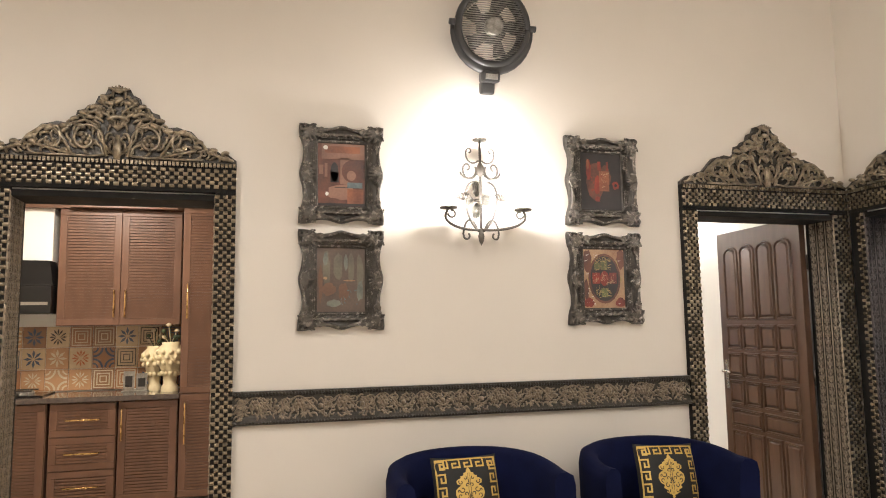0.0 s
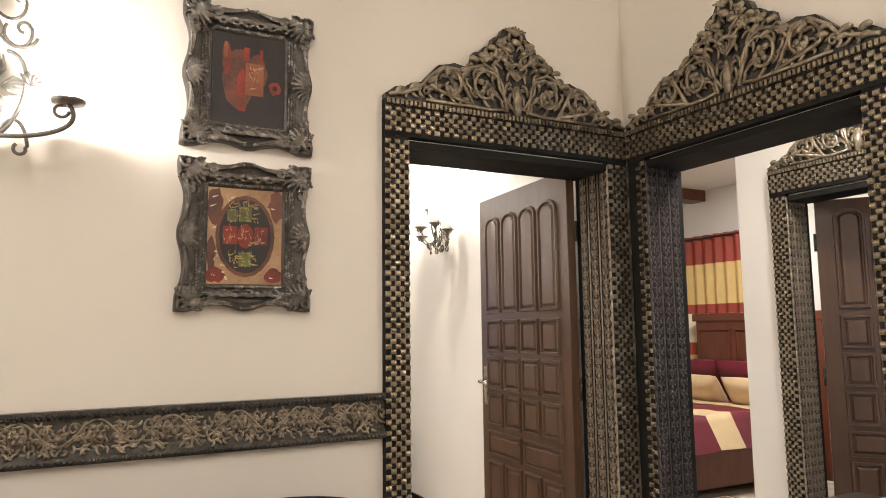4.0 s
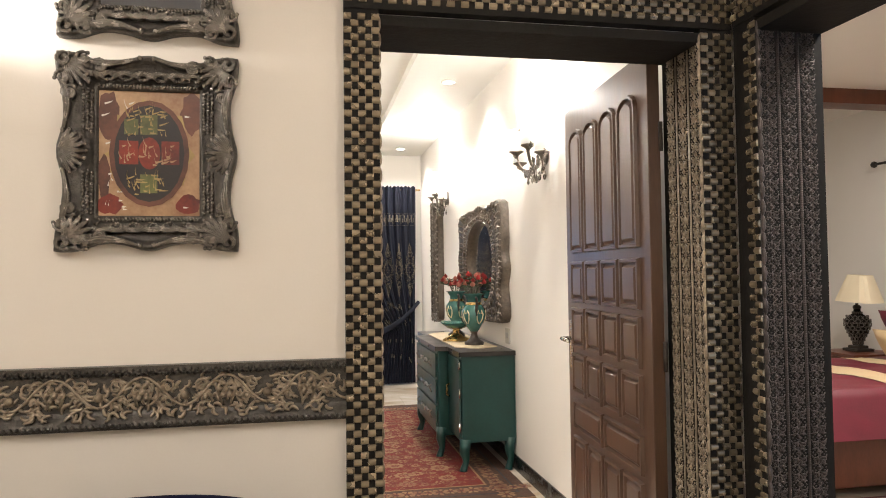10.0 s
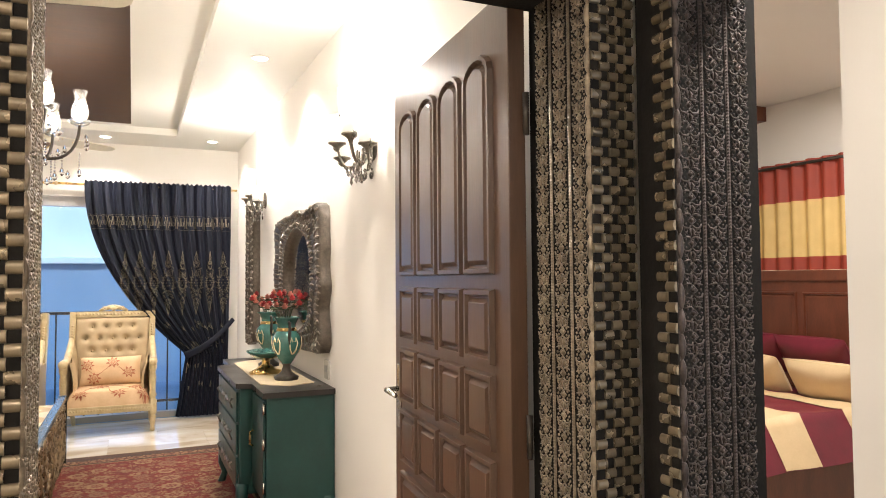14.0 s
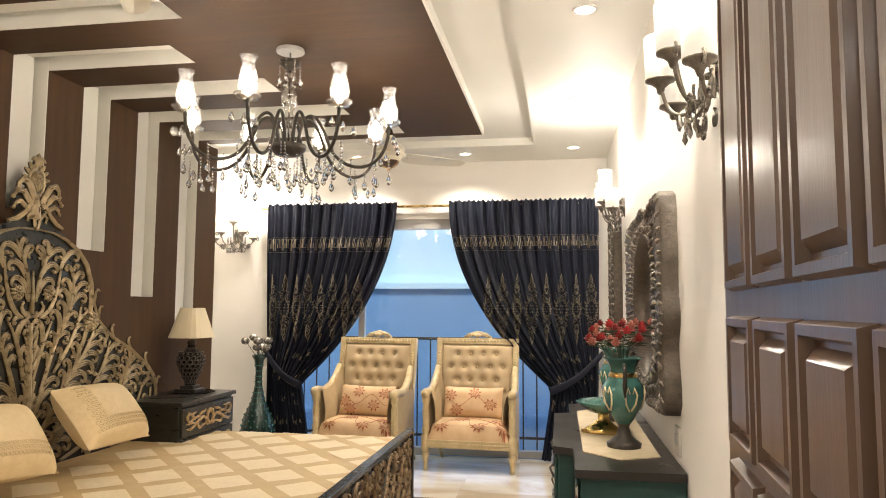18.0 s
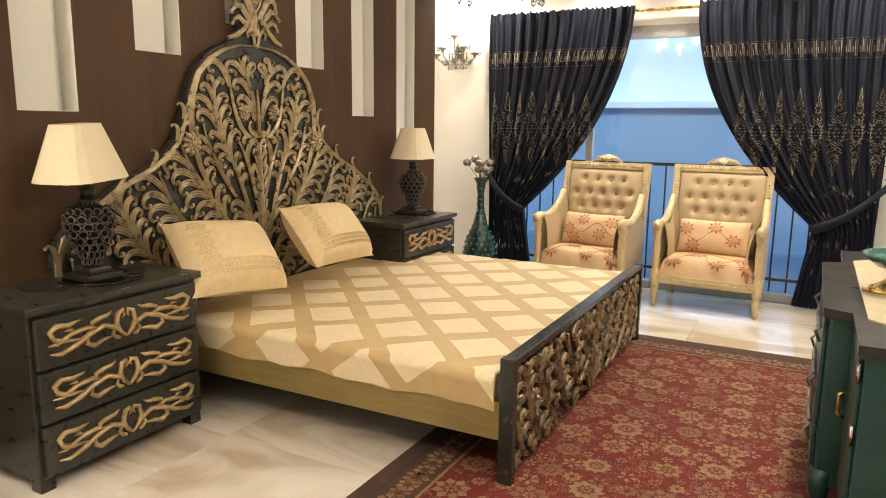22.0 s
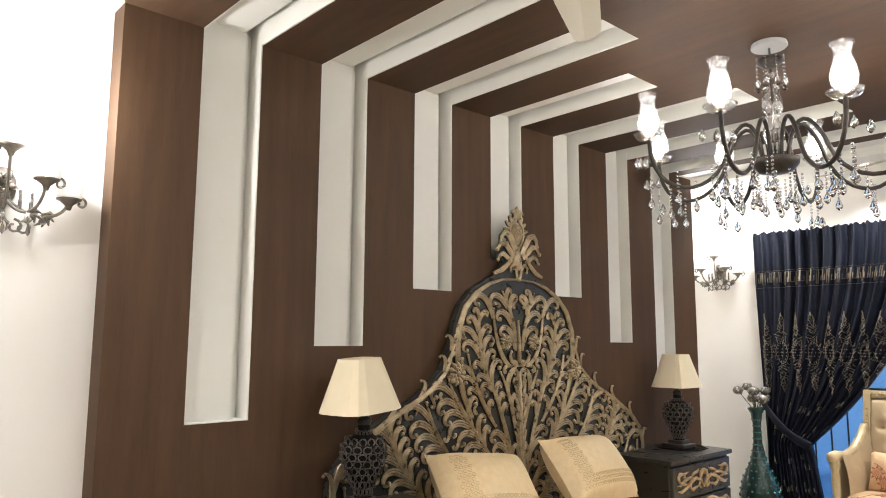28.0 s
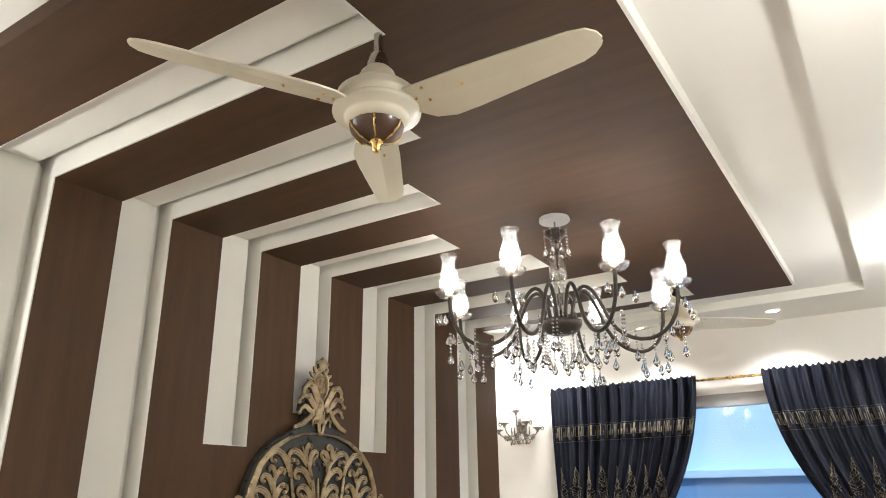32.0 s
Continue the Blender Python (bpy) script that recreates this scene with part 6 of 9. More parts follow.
    g = Shape(xf)
    for sg in (1, -1):
        g.tube([(0, -0.01, BH + 0.045), (sg * 0.05, -0.01, BH + 0.035), (sg * 0.09, -0.01, BH + 0.025), (sg * 0.13, -0.01, BH + 0.002)], [0.026, 0.022, 0.018, 0.012], 8)
        g.tube([(sg * q[0], -0.028, BH + 0.012 + q[1]) for q in spiral(0.075, 0.015, 0.022, 0, 1.2, 1, 0.2, 12)], 0.006, 5)
    for i in range(-3, 4):
        g.tube([(0, -0.03, BH - 0.0), (i * 0.012, -0.034, BH + 0.05 - abs(i) * 0.005)], [0.006, 0.008], 5)
    part("crest_carving", g, "chairwood", bf)
    g = Shape(xf)
    for sg in (1, -1):
        for i in range(26):
            g.ball((sg * (BW / 2 - 0.03), -0.03, 0.10 + i * 0.025), 0.011, 5)
    for i in range(22):
        g.ball((-BW / 2 + 0.06 + i * (BW - 0.12) / 21, -0.03, BH - 0.028), 0.011, 5)
    tagged(part("bead_border", g, "chairwood", bf), kind="stuff")
    bt = []
    for r in range(4):
        for c in range(5 if r % 2 == 0 else 4):
            bt.append((-0.24 + c * 0.12 + (0.06 if r % 2 else 0), 0.36 + r * 0.118))
    def pad(u, v):
        x, z = (u - 0.5) * (BW - 0.11), 0.02 + v * (BH - 0.085)
        d = 0.045 * max(0, (1 - abs(u * 2 - 1) ** 6) * (1 - abs(v * 2 - 1) ** 6)) ** 0.5
        for bx, bz in bt:
            rr = math.hypot(x - bx, z - bz)
            d -= 0.034 * math.exp(-(rr / 0.030) ** 2)
        k = (x * 1.04 + z) / 0.125
        return (x, -0.012 - d, z)
    part("buttoned_pad", Shape(xf).sheet(pad, 56, 56), "chairback", bf, "taupe deep-buttoned upholstery")
    s = Shape(xf)
    for bx, bz in bt:
        s.ball((bx, -0.028, bz), 0.011, 7)
    tagged(part("buttons", s, "chairback", bf), kind="stuff")
    # resting cushion belongs to the chair set but lies on its own
    return th


a1 = armchair(pose(1.53, 9.80, 0, 0, 0, -9))
copy_thing(a1, pose(2.495, 9.885, 0, 0, 0, -2.5))
for i, (x, y, rz) in enumerate(((1.53, 9.80, -9), (2.495, 9.885, -2.5))):
    c = pillow("cushion", 0.54, 0.28, 0.14, pose(x, y, 0.0, 0, 0, rz) @ pose(0, 0.015, 0.555, 72, 0, 0), "chairfab", "peach floral lumbar cushion on the armchair seat", "cushion", "cushions on the armchairs")
    def face(cx, cy):
        return 0.07 * max(0, (1 - abs(cx / 0.27) ** 3) * (1 - abs(cy / 0.14) ** 3)) ** 0.55
    spots = ((-0.19, -0.02), (-0.06, 0.07), (0.10, -0.05), (0.19, 0.06), (-0.13, -0.09)) if i == 0 else ((-0.14, -0.08), (0.02, 0.07), (0.16, -0.03), (-0.20, 0.05))
    for mt, lift, size in (("flowerred", 0.0012, 1.0), ("chairfab", 0.0022, 0.66), ("flowerpink", 0.0032, 0.48)):
        g = Shape()
        for n_, (cx, cy) in enumerate(spots):
            for k in range(8):
                a = k * math.pi / 4 + n_
                ring = [(0.10, 0), (0.62, 0.32), (1.0, 0.06), (1.08, 0), (1.0, -0.06), (0.62, -0.32)]
                q = [(cx + 0.058 * size * w * math.cos(a + h), cy + 0.052 * size * w * math.sin(a + h)) for w, h in ring]
                g.add([(x_, y_, face(x_, y_) + lift) for x_, y_ in q], [tuple(range(6))])
        tagged(part("woven_flowers", g, mt, c), kind="stuff")
    part("woven_stem", Shape().tube([(t_, 0.045 * math.sin(t_ * 22 + i), face(t_, 0.045 * math.sin(t_ * 22 + i)) + 0.0005) for t_ in [-0.22 + w * 0.022 for w in range(21)]], 0.0028, 4), "flowerred", c)

# ---- tall floor vase ----
fv = thing("floor_vase", "tall teal metal floor vase with dried flower heads", "vase", pose(0.47, 9.84, 0))
prof = [(0.10, 0), (0.12, 0.02), (0.11, 0.05), (0.145, 0.16), (0.155, 0.26), (0.13, 0.38), (0.065, 0.52), (0.035, 0.66), (0.03, 0.80), (0.045, 0.90), (0.07, 0.94), (0.055, 0.95)]
part("body", Shape().lathe(prof, 24), "greenpot", fv)
s = Shape()
for k in range(16):
    for q in range(16):
        z = 0.10 + k * 0.05
        r = np.interp(z, [p[1] for p in prof], [p[0] for p in prof])
        a = (q + 0.5 * (k % 2)) * 2 * math.pi / 16
        s.ball((r * math.cos(a), r * math.sin(a), z), 0.010 * (0.5 + r * 3.5), 5)
tagged(part("hammered_relief", s, "tealglaze", fv, "teal hammered studs"), kind="stuff")
for q in range(9):
    a = q * 0.7
    rr = 0.03 + 0.10 * (q % 3) / 2
    top = (rr * math.cos(a), rr * math.sin(a), 1.02 + 0.06 * (q % 2) + (0.09 if q == 4 else 0))
    fl = part("dried_flower", Shape().tube([(0, 0, 0.9), top], 0.004, 5).ball(top, 0.045, 8, 0.8), "pewter_hi", fv)

# ---- dresser, mirrors and what stands on it ----
dr = thing("dresser", "dark teal painted bow-fronted sideboard on carved feet", "sideboard")
DX0, DX1, DY0, DY1, DZ = 3.34, 3.715, 6.24, 8.02, 0.81
MY0, MY1, MX = 6.66, 7.62, 3.255
part("body", Shape().box(DX0, DY0, 0.20, DX1, MY0, DZ - 0.03, 0.005), "teal", dr)
part("body", Shape().box(DX0, MY1, 0.20, DX1, DY1, DZ - 0.03, 0.005), "teal", dr)
part("centre_body", Shape().box(MX, MY0, 0.16, DX1, MY1, DZ - 0.03, 0.012), "teal", dr)
top = [(DX1, DY0 - 0.015), (DX0 - 0.02, DY0 - 0.015), (DX0 - 0.02, MY0 - 0.04), (MX - 0.02, MY0), (MX - 0.02, MY1), (DX0 - 0.02, MY1 + 0.04), (DX0 - 0.02, DY1 + 0.015), (DX1, DY1 + 0.015)]
part("top", Shape().prism(top, DZ - 0.03, DZ, "z"), "tealtop", dr)
for y0, y1, x in ((DY0 + 0.02, MY0 - 0.03, DX0), (MY1 + 0.03, DY1 - 0.02, DX0)):
    d = part("door", Shape().box(x - 0.014, y0, 0.23, x, y1, DZ - 0.05, 0.004), "teal", dr)
    part("handle", Shape().tube([(x - 0.016, y1 - 0.05, 0.55), (x - 0.035, y1 - 0.05, 0.54), (x - 0.035, y1 - 0.05, 0.47), (x - 0.016, y1 - 0.05, 0.46)], 0.006, 6), "brass", d)
    for z in (0.30, 0.53, 0.72):
        part("hinge", Shape().tube([(x - 0.012, y0 - 0.008, z - 0.03), (x - 0.012, y0 - 0.008, z + 0.03)], 0.007, 6), "chrome", d)
for k in range(3):
    z0 = 0.20 + k * 0.19
    d = part("drawer", Shape().box(MX - 0.014, MY0 + 0.03, z0, MX, MY1 - 0.03, z0 + 0.175, 0.005), "teal", dr)
    g = Shape()
    for sg in (1, -1):
        c = (MY0 + MY1) / 2
        g.tube([(MX - 0.018, c, z0 + 0.07), (MX - 0.022, c + sg * 0.07, z0 + 0.10), (MX - 0.02, c + sg * 0.15, z0 + 0.08), (MX - 0.018, c + sg * 0.20, z0 + 0.10)], [0.012, 0.010, 0.010, 0.003], 6)
        g.tube([(MX - 0.018, c + sg * 0.30, z0 + 0.12), (MX - 0.036, c + sg * 0.30, z0 + 0.10), (MX - 0.018, c + sg * 0.30, z0 + 0.06)], 0.006, 6)
    part("carved_mount", g, "silver", d, "silvered scroll mount")
for x, y in ((DX0 + 0.03, DY0 + 0.03), (DX1 - 0.03, DY0 + 0.03), (DX0 + 0.03, DY1 - 0.03), (DX1 - 0.03, DY1 - 0.03), (MX + 0.03, MY0 + 0.03), (MX + 0.03, MY1 - 0.03)):
    part("foot", Shape().tube([(x, y, 0.22), (x - 0.01, y - 0.005, 0.14), (x, y, 0.07), (x - 0.018, y - 0.008, 0.018), (x - 0.022, y - 0.01, 0.0)], [0.042, 0.036, 0.022, 0.026, 0.03], 8), "teal", dr)
run = solid("table_runner", Shape().prism([(3.36, 6.55), (3.50, 6.42), (3.66, 6.50), (3.66, 7.75), (3.50, 7.83), (3.36, 7.7)], DZ, DZ + 0.004, "z"), "runner", "cream woven runner lying on the sideboard", "table runner")


def urn(x, y, k, label):
    v = thing("urn_vase", label, "vase", pose(x, y, DZ + 0.004) @ Matrix.Scale(k, 4), "teal urns on the sideboard")
    part("foot", Shape().lathe([(0.072, 0), (0.075, 0.018), (0.055, 0.03), (0.032, 0.05), (0.022, 0.085), (0.03, 0.10)], 20), "iron", v, "dark bronze foot")
    part("bowl", Shape().lathe([(0.03, 0.10), (0.045, 0.12), (0.075, 0.17), (0.090, 0.22), (0.088, 0.26), (0.065, 0.295), (0.052, 0.31), (0.055, 0.34), (0.075, 0.375), (0.09, 0.385), (0.078, 0.385), (0.045, 0.33)], 26), "tealglaze", v)
    s = Shape()
    for q in range(5):
        a = q * 2 * math.pi / 5
        for sg in (1, -1):
            s.tube([(0.091 * math.cos(a + sg * w) * f, 0.091 * math.sin(a + sg * w) * f, z) for w, z, f in ((0.05, 0.16, 0.80), (0.25, 0.19, 0.93), (0.3, 0.23, 1.0), (0.15, 0.26, 0.97), (0.08, 0.235, 1.0))], 0.004, 5)
    part("painted_scrolls", s, "cream", v, "pale raised scrolls")
    part("collar", Shape().lathe([(0.056, 0.295), (0.064, 0.303), (0.058, 0.318), (0.055, 0.32)], 20), "brass", v)
    for sg in (1, -1):
        part("handle", Shape().tube([(0, sg * 0.06, 0.36), (0, sg * 0.095, 0.35), (0, sg * 0.10, 0.31), (0, sg * 0.085, 0.26), (0, sg * 0.092, 0.22)], [0.007, 0.009, 0.009, 0.011, 0.004], 7), "iron", v)
    return v


urn(3.535, 6.68, 0.98, "teal glazed urn with bronze foot holding roses")
urn(3.56, 7.42, 0.98, "teal glazed urn with bronze foot further along the sideboard")
bowl = thing("compote_bowl", "green glazed shallow bowl on a gilded foot", "bowl", pose(3.47, 7.02, DZ + 0.004))
part("foot", Shape().lathe([(0.08, 0), (0.082, 0.015), (0.05, 0.03), (0.02, 0.06), (0.02, 0.085)], 18, (0, 0, 0), 1.3, 0.8), "brass", bowl)
part("dish", Shape().lathe([(0.02, 0.085), (0.07, 0.10), (0.11, 0.13), (0.125, 0.145), (0.118, 0.147), (0.06, 0.11), (0.0005, 0.10)], 24, (0, 0, 0), 1.0, 1.25), "tealglaze", bowl)
rnd = random.Random(4)
for (vx, vy) in ((3.53, 6.68), (3.56, 7.42)):
    bq = thing("flower_bouquet", "artificial red and pink roses standing in the urn", "flowers", pose(vx, vy, DZ + 0.35))
    for q in range(16):
        a, rr = q * 2.4, 0.03 + 0.10 * math.sqrt(rnd.random())
        tp = (rr * math.cos(a) - 0.02, rr * 1.35 * math.sin(a), 0.09 + 0.09 * rnd.random())
        part("stem", Shape().tube([(0, 0, -0.05), (tp[0] * 0.5, tp[1] * 0.5, tp[2] * 0.7), tp], 0.0025, 4), "leaf", bq)
        s = Shape(Matrix.Translation(tp))
        for k in range(3):
            for w in range(5):
                aa = w * 2 * math.pi / 5 + k * 0.6
                r0 = 0.006 + k * 0.007
                s.sheet(lambda u, v: (r0 * math.cos(aa + (u - 0.5) * 1.5) * (0.6 + 0.8 * v), r0 * math.sin(aa + (u - 0.5) * 1.5) * (0.6 + 0.8 * v), -0.012 + 0.034 * v - 0.010 * k * v * v), 3, 3)
        part("rose", s, "rose" if q % 3 else "pink", bq)
        s = Shape()
        for w in range(3):
            aa = a + w * 2.1
            lx, ly, lz = tp[0] * 0.8, tp[1] * 0.8, tp[2] * 0.8
            s.add([(lx, ly, lz), (lx + 0.025 * math.cos(aa) - 0.01 * math.sin(aa), ly + 0.025 * math.sin(aa) + 0.01 * math.cos(aa), lz + 0.012), (lx + 0.06 * math.cos(aa), ly + 0.06 * math.sin(aa), lz + 0.002), (lx + 0.025 * math.cos(aa) + 0.01 * math.sin(aa), ly + 0.025 * math.sin(aa) - 0.01 * math.cos(aa), lz + 0.008)], [(0, 1, 2, 3)])
        part("leaves", s, "leaf", bq)


def wall_mirror(name, y0, y1, z0, z1, oval, label):
    th = thing(name, label, "mirror")
    cy, cz, hw, hh = (y0 + y1) / 2, (z0 + z1) / 2, (y1 - y0) / 2, (z1 - z0) / 2
    X = BX
    N = 72
    def outer(t):
        c, s_ = math.cos(t), math.sin(t)
        k = 1 / (abs(c) ** 11 + abs(s_) ** 11) ** (1 / 11)
        wob = 1 + 0.022 * math.sin(12 * t) + 0.02 * math.cos(8 * t)
        return (cy + hw * c * k * wob, cz + hh * s_ * k * wob)
    gw = 0.60 if oval else 0.52
    gh = 0.74 if oval else 0.90
    def inner(t):
        if oval:
            return (cy + hw * gw * math.cos(t), cz + hh * gh * math.sin(t))
        c, s_ = math.cos(t), math.sin(t)
        k = 1 / max(abs(c), abs(s_))
        return (cy + hw * gw * c * k, cz + hh * gh * s_ * k)
    ts = [2 * math.pi * i / N for i in range(N)]
    rows = []
    for w, d in ((0, 0.0), (0, 0.055), (0.12, 0.075), (0.30, 0.045), (0.62, 0.04), (0.82, 0.062), (0.95, 0.055), (1.0, 0.012)):
        row = []
        for t in ts:
            a, b = outer(t), inner(t)
            row.append((X - d, a[0] + (b[0] - a[0]) * w, a[1] + (b[1] - a[1]) * w))
        rows.append(row)
    s = Shape()
    s.add([p for r in rows for p in r], [(k * N + i, k * N + (i + 1) % N, (k + 1) * N + (i + 1) % N, (k + 1) * N + i) for k in range(len(rows) - 1) for i in range(N)], True)
    fr = part("frame", s, "mirrorframe", th)
    s = Shape()
    s.add([(X - 0.014, *inner(t)) for t in ts], [tuple(range(N))])
    part("glass", s, "mirror", th, "mirror glass")
    g = Shape()
    for i in range(N):
        t = ts[i]
        a, b = outer(t), inner(t)
        p = lambda w: (a[0] + (b[0] - a[0]) * w, a[1] + (b[1] - a[1]) * w)
        q = p(0.45)
        g.tube([(X - 0.052, *z) for z in spiral(q[0], q[1], 0.036, t, 1.2, 1 if i % 2 else -1, 0.2, 9)], [0.004 + 0.0075 * math.sin(math.pi * w / 9) for w in range(10)], 5)
        for w0, w1 in ((0.04, 0.30), (0.60, 0.82)):
            e = p(w1)
            g.tube([(X - 0.066, *p(w0)), (X - 0.072, (p(w0)[0] + e[0]) / 2 + 0.008 * (i % 3 - 1), (p(w0)[1] + e[1]) / 2 + 0.008 * (1 - i % 3)), (X - 0.052, *e)], [0.004, 0.0105, 0.004], 5)
        g.ball((X - 0.06, *p(0.90)), 0.008, 5)
        g.ball((X - 0.07, *p(0.10)), 0.011, 5)
    tagged(part("carving", g, "mirrorcarve", fr), kind="stuff")
    return th


wall_mirror("wall_mirror", 6.34, 7.72, 0.975, 1.86, True, "oval mirror in a heavy carved pewter frame above the sideboard")
wall_mirror("wall_mirror", 8.78, 9.16, 0.85, 2.12, False, "tall narrow mirror in a carved pewter frame")
sw = thing("wall_switch", "grey switch plate on the white wall above the sideboard", "switch")
part("plate", Shape().box(BX - 0.012, 6.36, 0.84, BX, 6.45, 0.95, 0.003), "switch", sw)
part("rocker", Shape().box(BX - 0.016, 6.38, 0.88, BX - 0.012, 6.43, 0.92, 0.002), "alu", sw)


# ---- sconces ----
def sconce(m, n, label, lit, group, glasses=True):
    """A wrought wall lamp whose back plate touches y = 0 and which stands out towards -y."""
    th = thing("wall_sconce", label, "wall lamp", m, group)
    s = Shape()
    s.lathe([(0.045, 0), (0.05, 0.006), (0.03, 0.016), (0.012, 0.022)], 14)
    for i in range(len(s.v)):
        v = s.v[i]
        s.v[i] = Vector((v.x, -v.z, v.y * 1.5))
    bp = part("back_plate", s, "sconce", th)
    g = Shape()
    for q in range(6):
        a = q * math.pi / 3
        g.tube([(0, -0.018, 0), (0.03 * math.cos(a), -0.03, 0.04 * math.sin(a)), (0.055 * math.cos(a), -0.016, 0.075 * math.sin(a))], [0.006, 0.016, 0.003], 5)
    part("leaf_rosette", g, "pewter_hi", bp)
    arms = [(-0.205, -0.10, 0.0), (0.205, -0.10, 0.0), (-0.115, -0.15, 0.055), (0.115, -0.15, 0.055), (0.0, -0.13, 0.165)][:n]
    for ax, ay, az in arms:
        pts = bez((0, -0.02, -0.02), (ax * 0.35, ay * 0.5, -0.13), (ax * 0.95, ay * 0.9, -0.13), (ax, ay, az - 0.04), 14)
        arm = part("arm", Shape().tube(pts, 0.006, 7), "sconce", th)
        ex = 1 if ax > 0 else -1
        part("scroll", Shape().tube([(ax * (0.45 + 0.35 * c), ay * (0.45 + 0.35 * c), -0.05 + z) for c, z in spiral(0, -0.015, 0.05, 1.0, 1.1, 1, 0.2, 14)], 0.0055, 5), "pewter_hi", arm)
        part("scroll", Shape().tube([(ax * 0.35 + q[0], ay * 0.4, -0.10 + q[1]) for q in spiral(0, -0.05, 0.028, 1.6, 1.0, 1 if ax >= 0 else -1, 0.3, 10)], 0.005, 5), "pewter_hi", arm)
        part("scroll", Shape().tube([(ax + ex * (0.012 + q[0]), ay, az - 0.045 + q[1]) for q in spiral(0.03, 0.0, 0.028, 2.6, 1.1, 1, 0.2, 12)], 0.005, 5), "pewter_hi", arm)
        g = Shape()
        for q in range(5):
            b = -0.4 + q * 0.5
            g.tube([(ax * 0.6, ay * 0.7, -0.10), (ax * 0.6 + 0.03 * math.cos(b) * ex, ay * 0.7, -0.10 - 0.03 * math.sin(b)), (ax * 0.6 + 0.05 * math.cos(b + 0.4) * ex, ay * 0.7, -0.10 - 0.045 * math.sin(b + 0.4))], [0.004, 0.008, 0.002], 5)
        part("leaf_spray", g, "pewter_hi", arm)
        part("cup", Shape(Matrix.Translation((ax, ay, az - 0.045))).lathe([(0.008, -0.03), (0.014, -0.012), (0.030, 0.002), (0.044, 0.008), (0.044, 0.014), (0.02, 0.014)], 16), "sconce", arm)
        if glasses:
            part("candle_glass", Shape(Matrix.Translation((ax, ay, az - 0.03))).lathe([(0.040, 0), (0.044, 0.005), (0.046, 0.125), (0.043, 0.125), (0.039, 0.01)], 20), "candle", arm, "lit frosted glass cup")
    for x in (-0.08, 0, 0.08):
        part("crystal_drop", Shape(Matrix.Translation((x, -0.09, -0.155))).lathe([(0.001, -0.03), (0.009, -0.016), (0.006, 0.0), (0.002, 0.012), (0.002, 0.05)], 7), "pewter_hi", th)
    return th


wsl = "bronze scrolled wall sconce with frosted glass candle cups"
sc = sconce(pose(BX, 5.54, 2.05, 0, 0, -90), 5, wsl, True, "sconces on the white walls")
copy_thing(sc, pose(BX, 8.50, 2.10, 0, 0, -90))
copy_thing(sc, pose(0.03, WY, 2.12, 0, 0, 0))
copy_thing(sc, pose(HX, 4.50, 2.03, 0, 0, 90))
for p in ((BX - 0.2, 5.54, 2.38), (BX - 0.2, 8.5, 2.42), (0.03, WY - 0.2, 2.44), (HX + 0.2, 4.55, 2.36)):
    lamp("sconce_light", "POINT", Matrix.Translation(p), 32, NEUT, 0.05)

# ---- chandelier ----
ch = thing("chandelier", "bronze eight-arm crystal chandelier with lit hurricane glasses", "chandelier", pose(1.812, 7.135, 0))
part("canopy", Shape().lathe([(0.075, 2.800), (0.078, 2.806), (0.075, 2.82)], 24), "alu", ch, "round steel ceiling plate")
part("stem", Shape().tube([(0, 0, 2.25), (0, 0, 2.81)], 0.005, 8), "chrome", ch)
part("top_cup", Shape().lathe([(0.02, 2.70), (0.05, 2.725), (0.055, 2.745), (0.02, 2.75)], 16), "iron", ch)
part("glass_column", Shape().lathe([(0.012, 2.32), (0.03, 2.35), (0.045, 2.40), (0.045, 2.43), (0.02, 2.46), (0.028, 2.48), (0.045, 2.51), (0.042, 2.56), (0.02, 2.62), (0.016, 2.67), (0.028, 2.69), (0.016, 2.70)], 14), "clearpan", ch, "cut glass column")
part("hub", Shape().lathe([(0.03, 2.215), (0.07, 2.225), (0.095, 2.255), (0.10, 2.28), (0.08, 2.285), (0.03, 2.285)], 24), "iron", ch)
pear = Shape().lathe([(0.001, -0.040), (0.012, -0.030), (0.016, -0.018), (0.011, -0.004), (0.004, 0.010), (0.001, 0.014)], 7).mesh("crystal_drop")
pear.materials.append(MT["crystal"])
bead = Shape()
for k in range(6):
    bead.ball((0, 0, 0.02 + k * 0.017), 0.0065, 6)
bead = bead.mesh("bead_chain")
bead.materials.append(MT["crystal"])
def drop_at(p, parent, chain=True):
    d = new("crystal_drop", pear)
    d.parent, d.location = parent, p
    if chain:
        b = new("bead_chain", bead)
        b.parent, b.location = parent, p
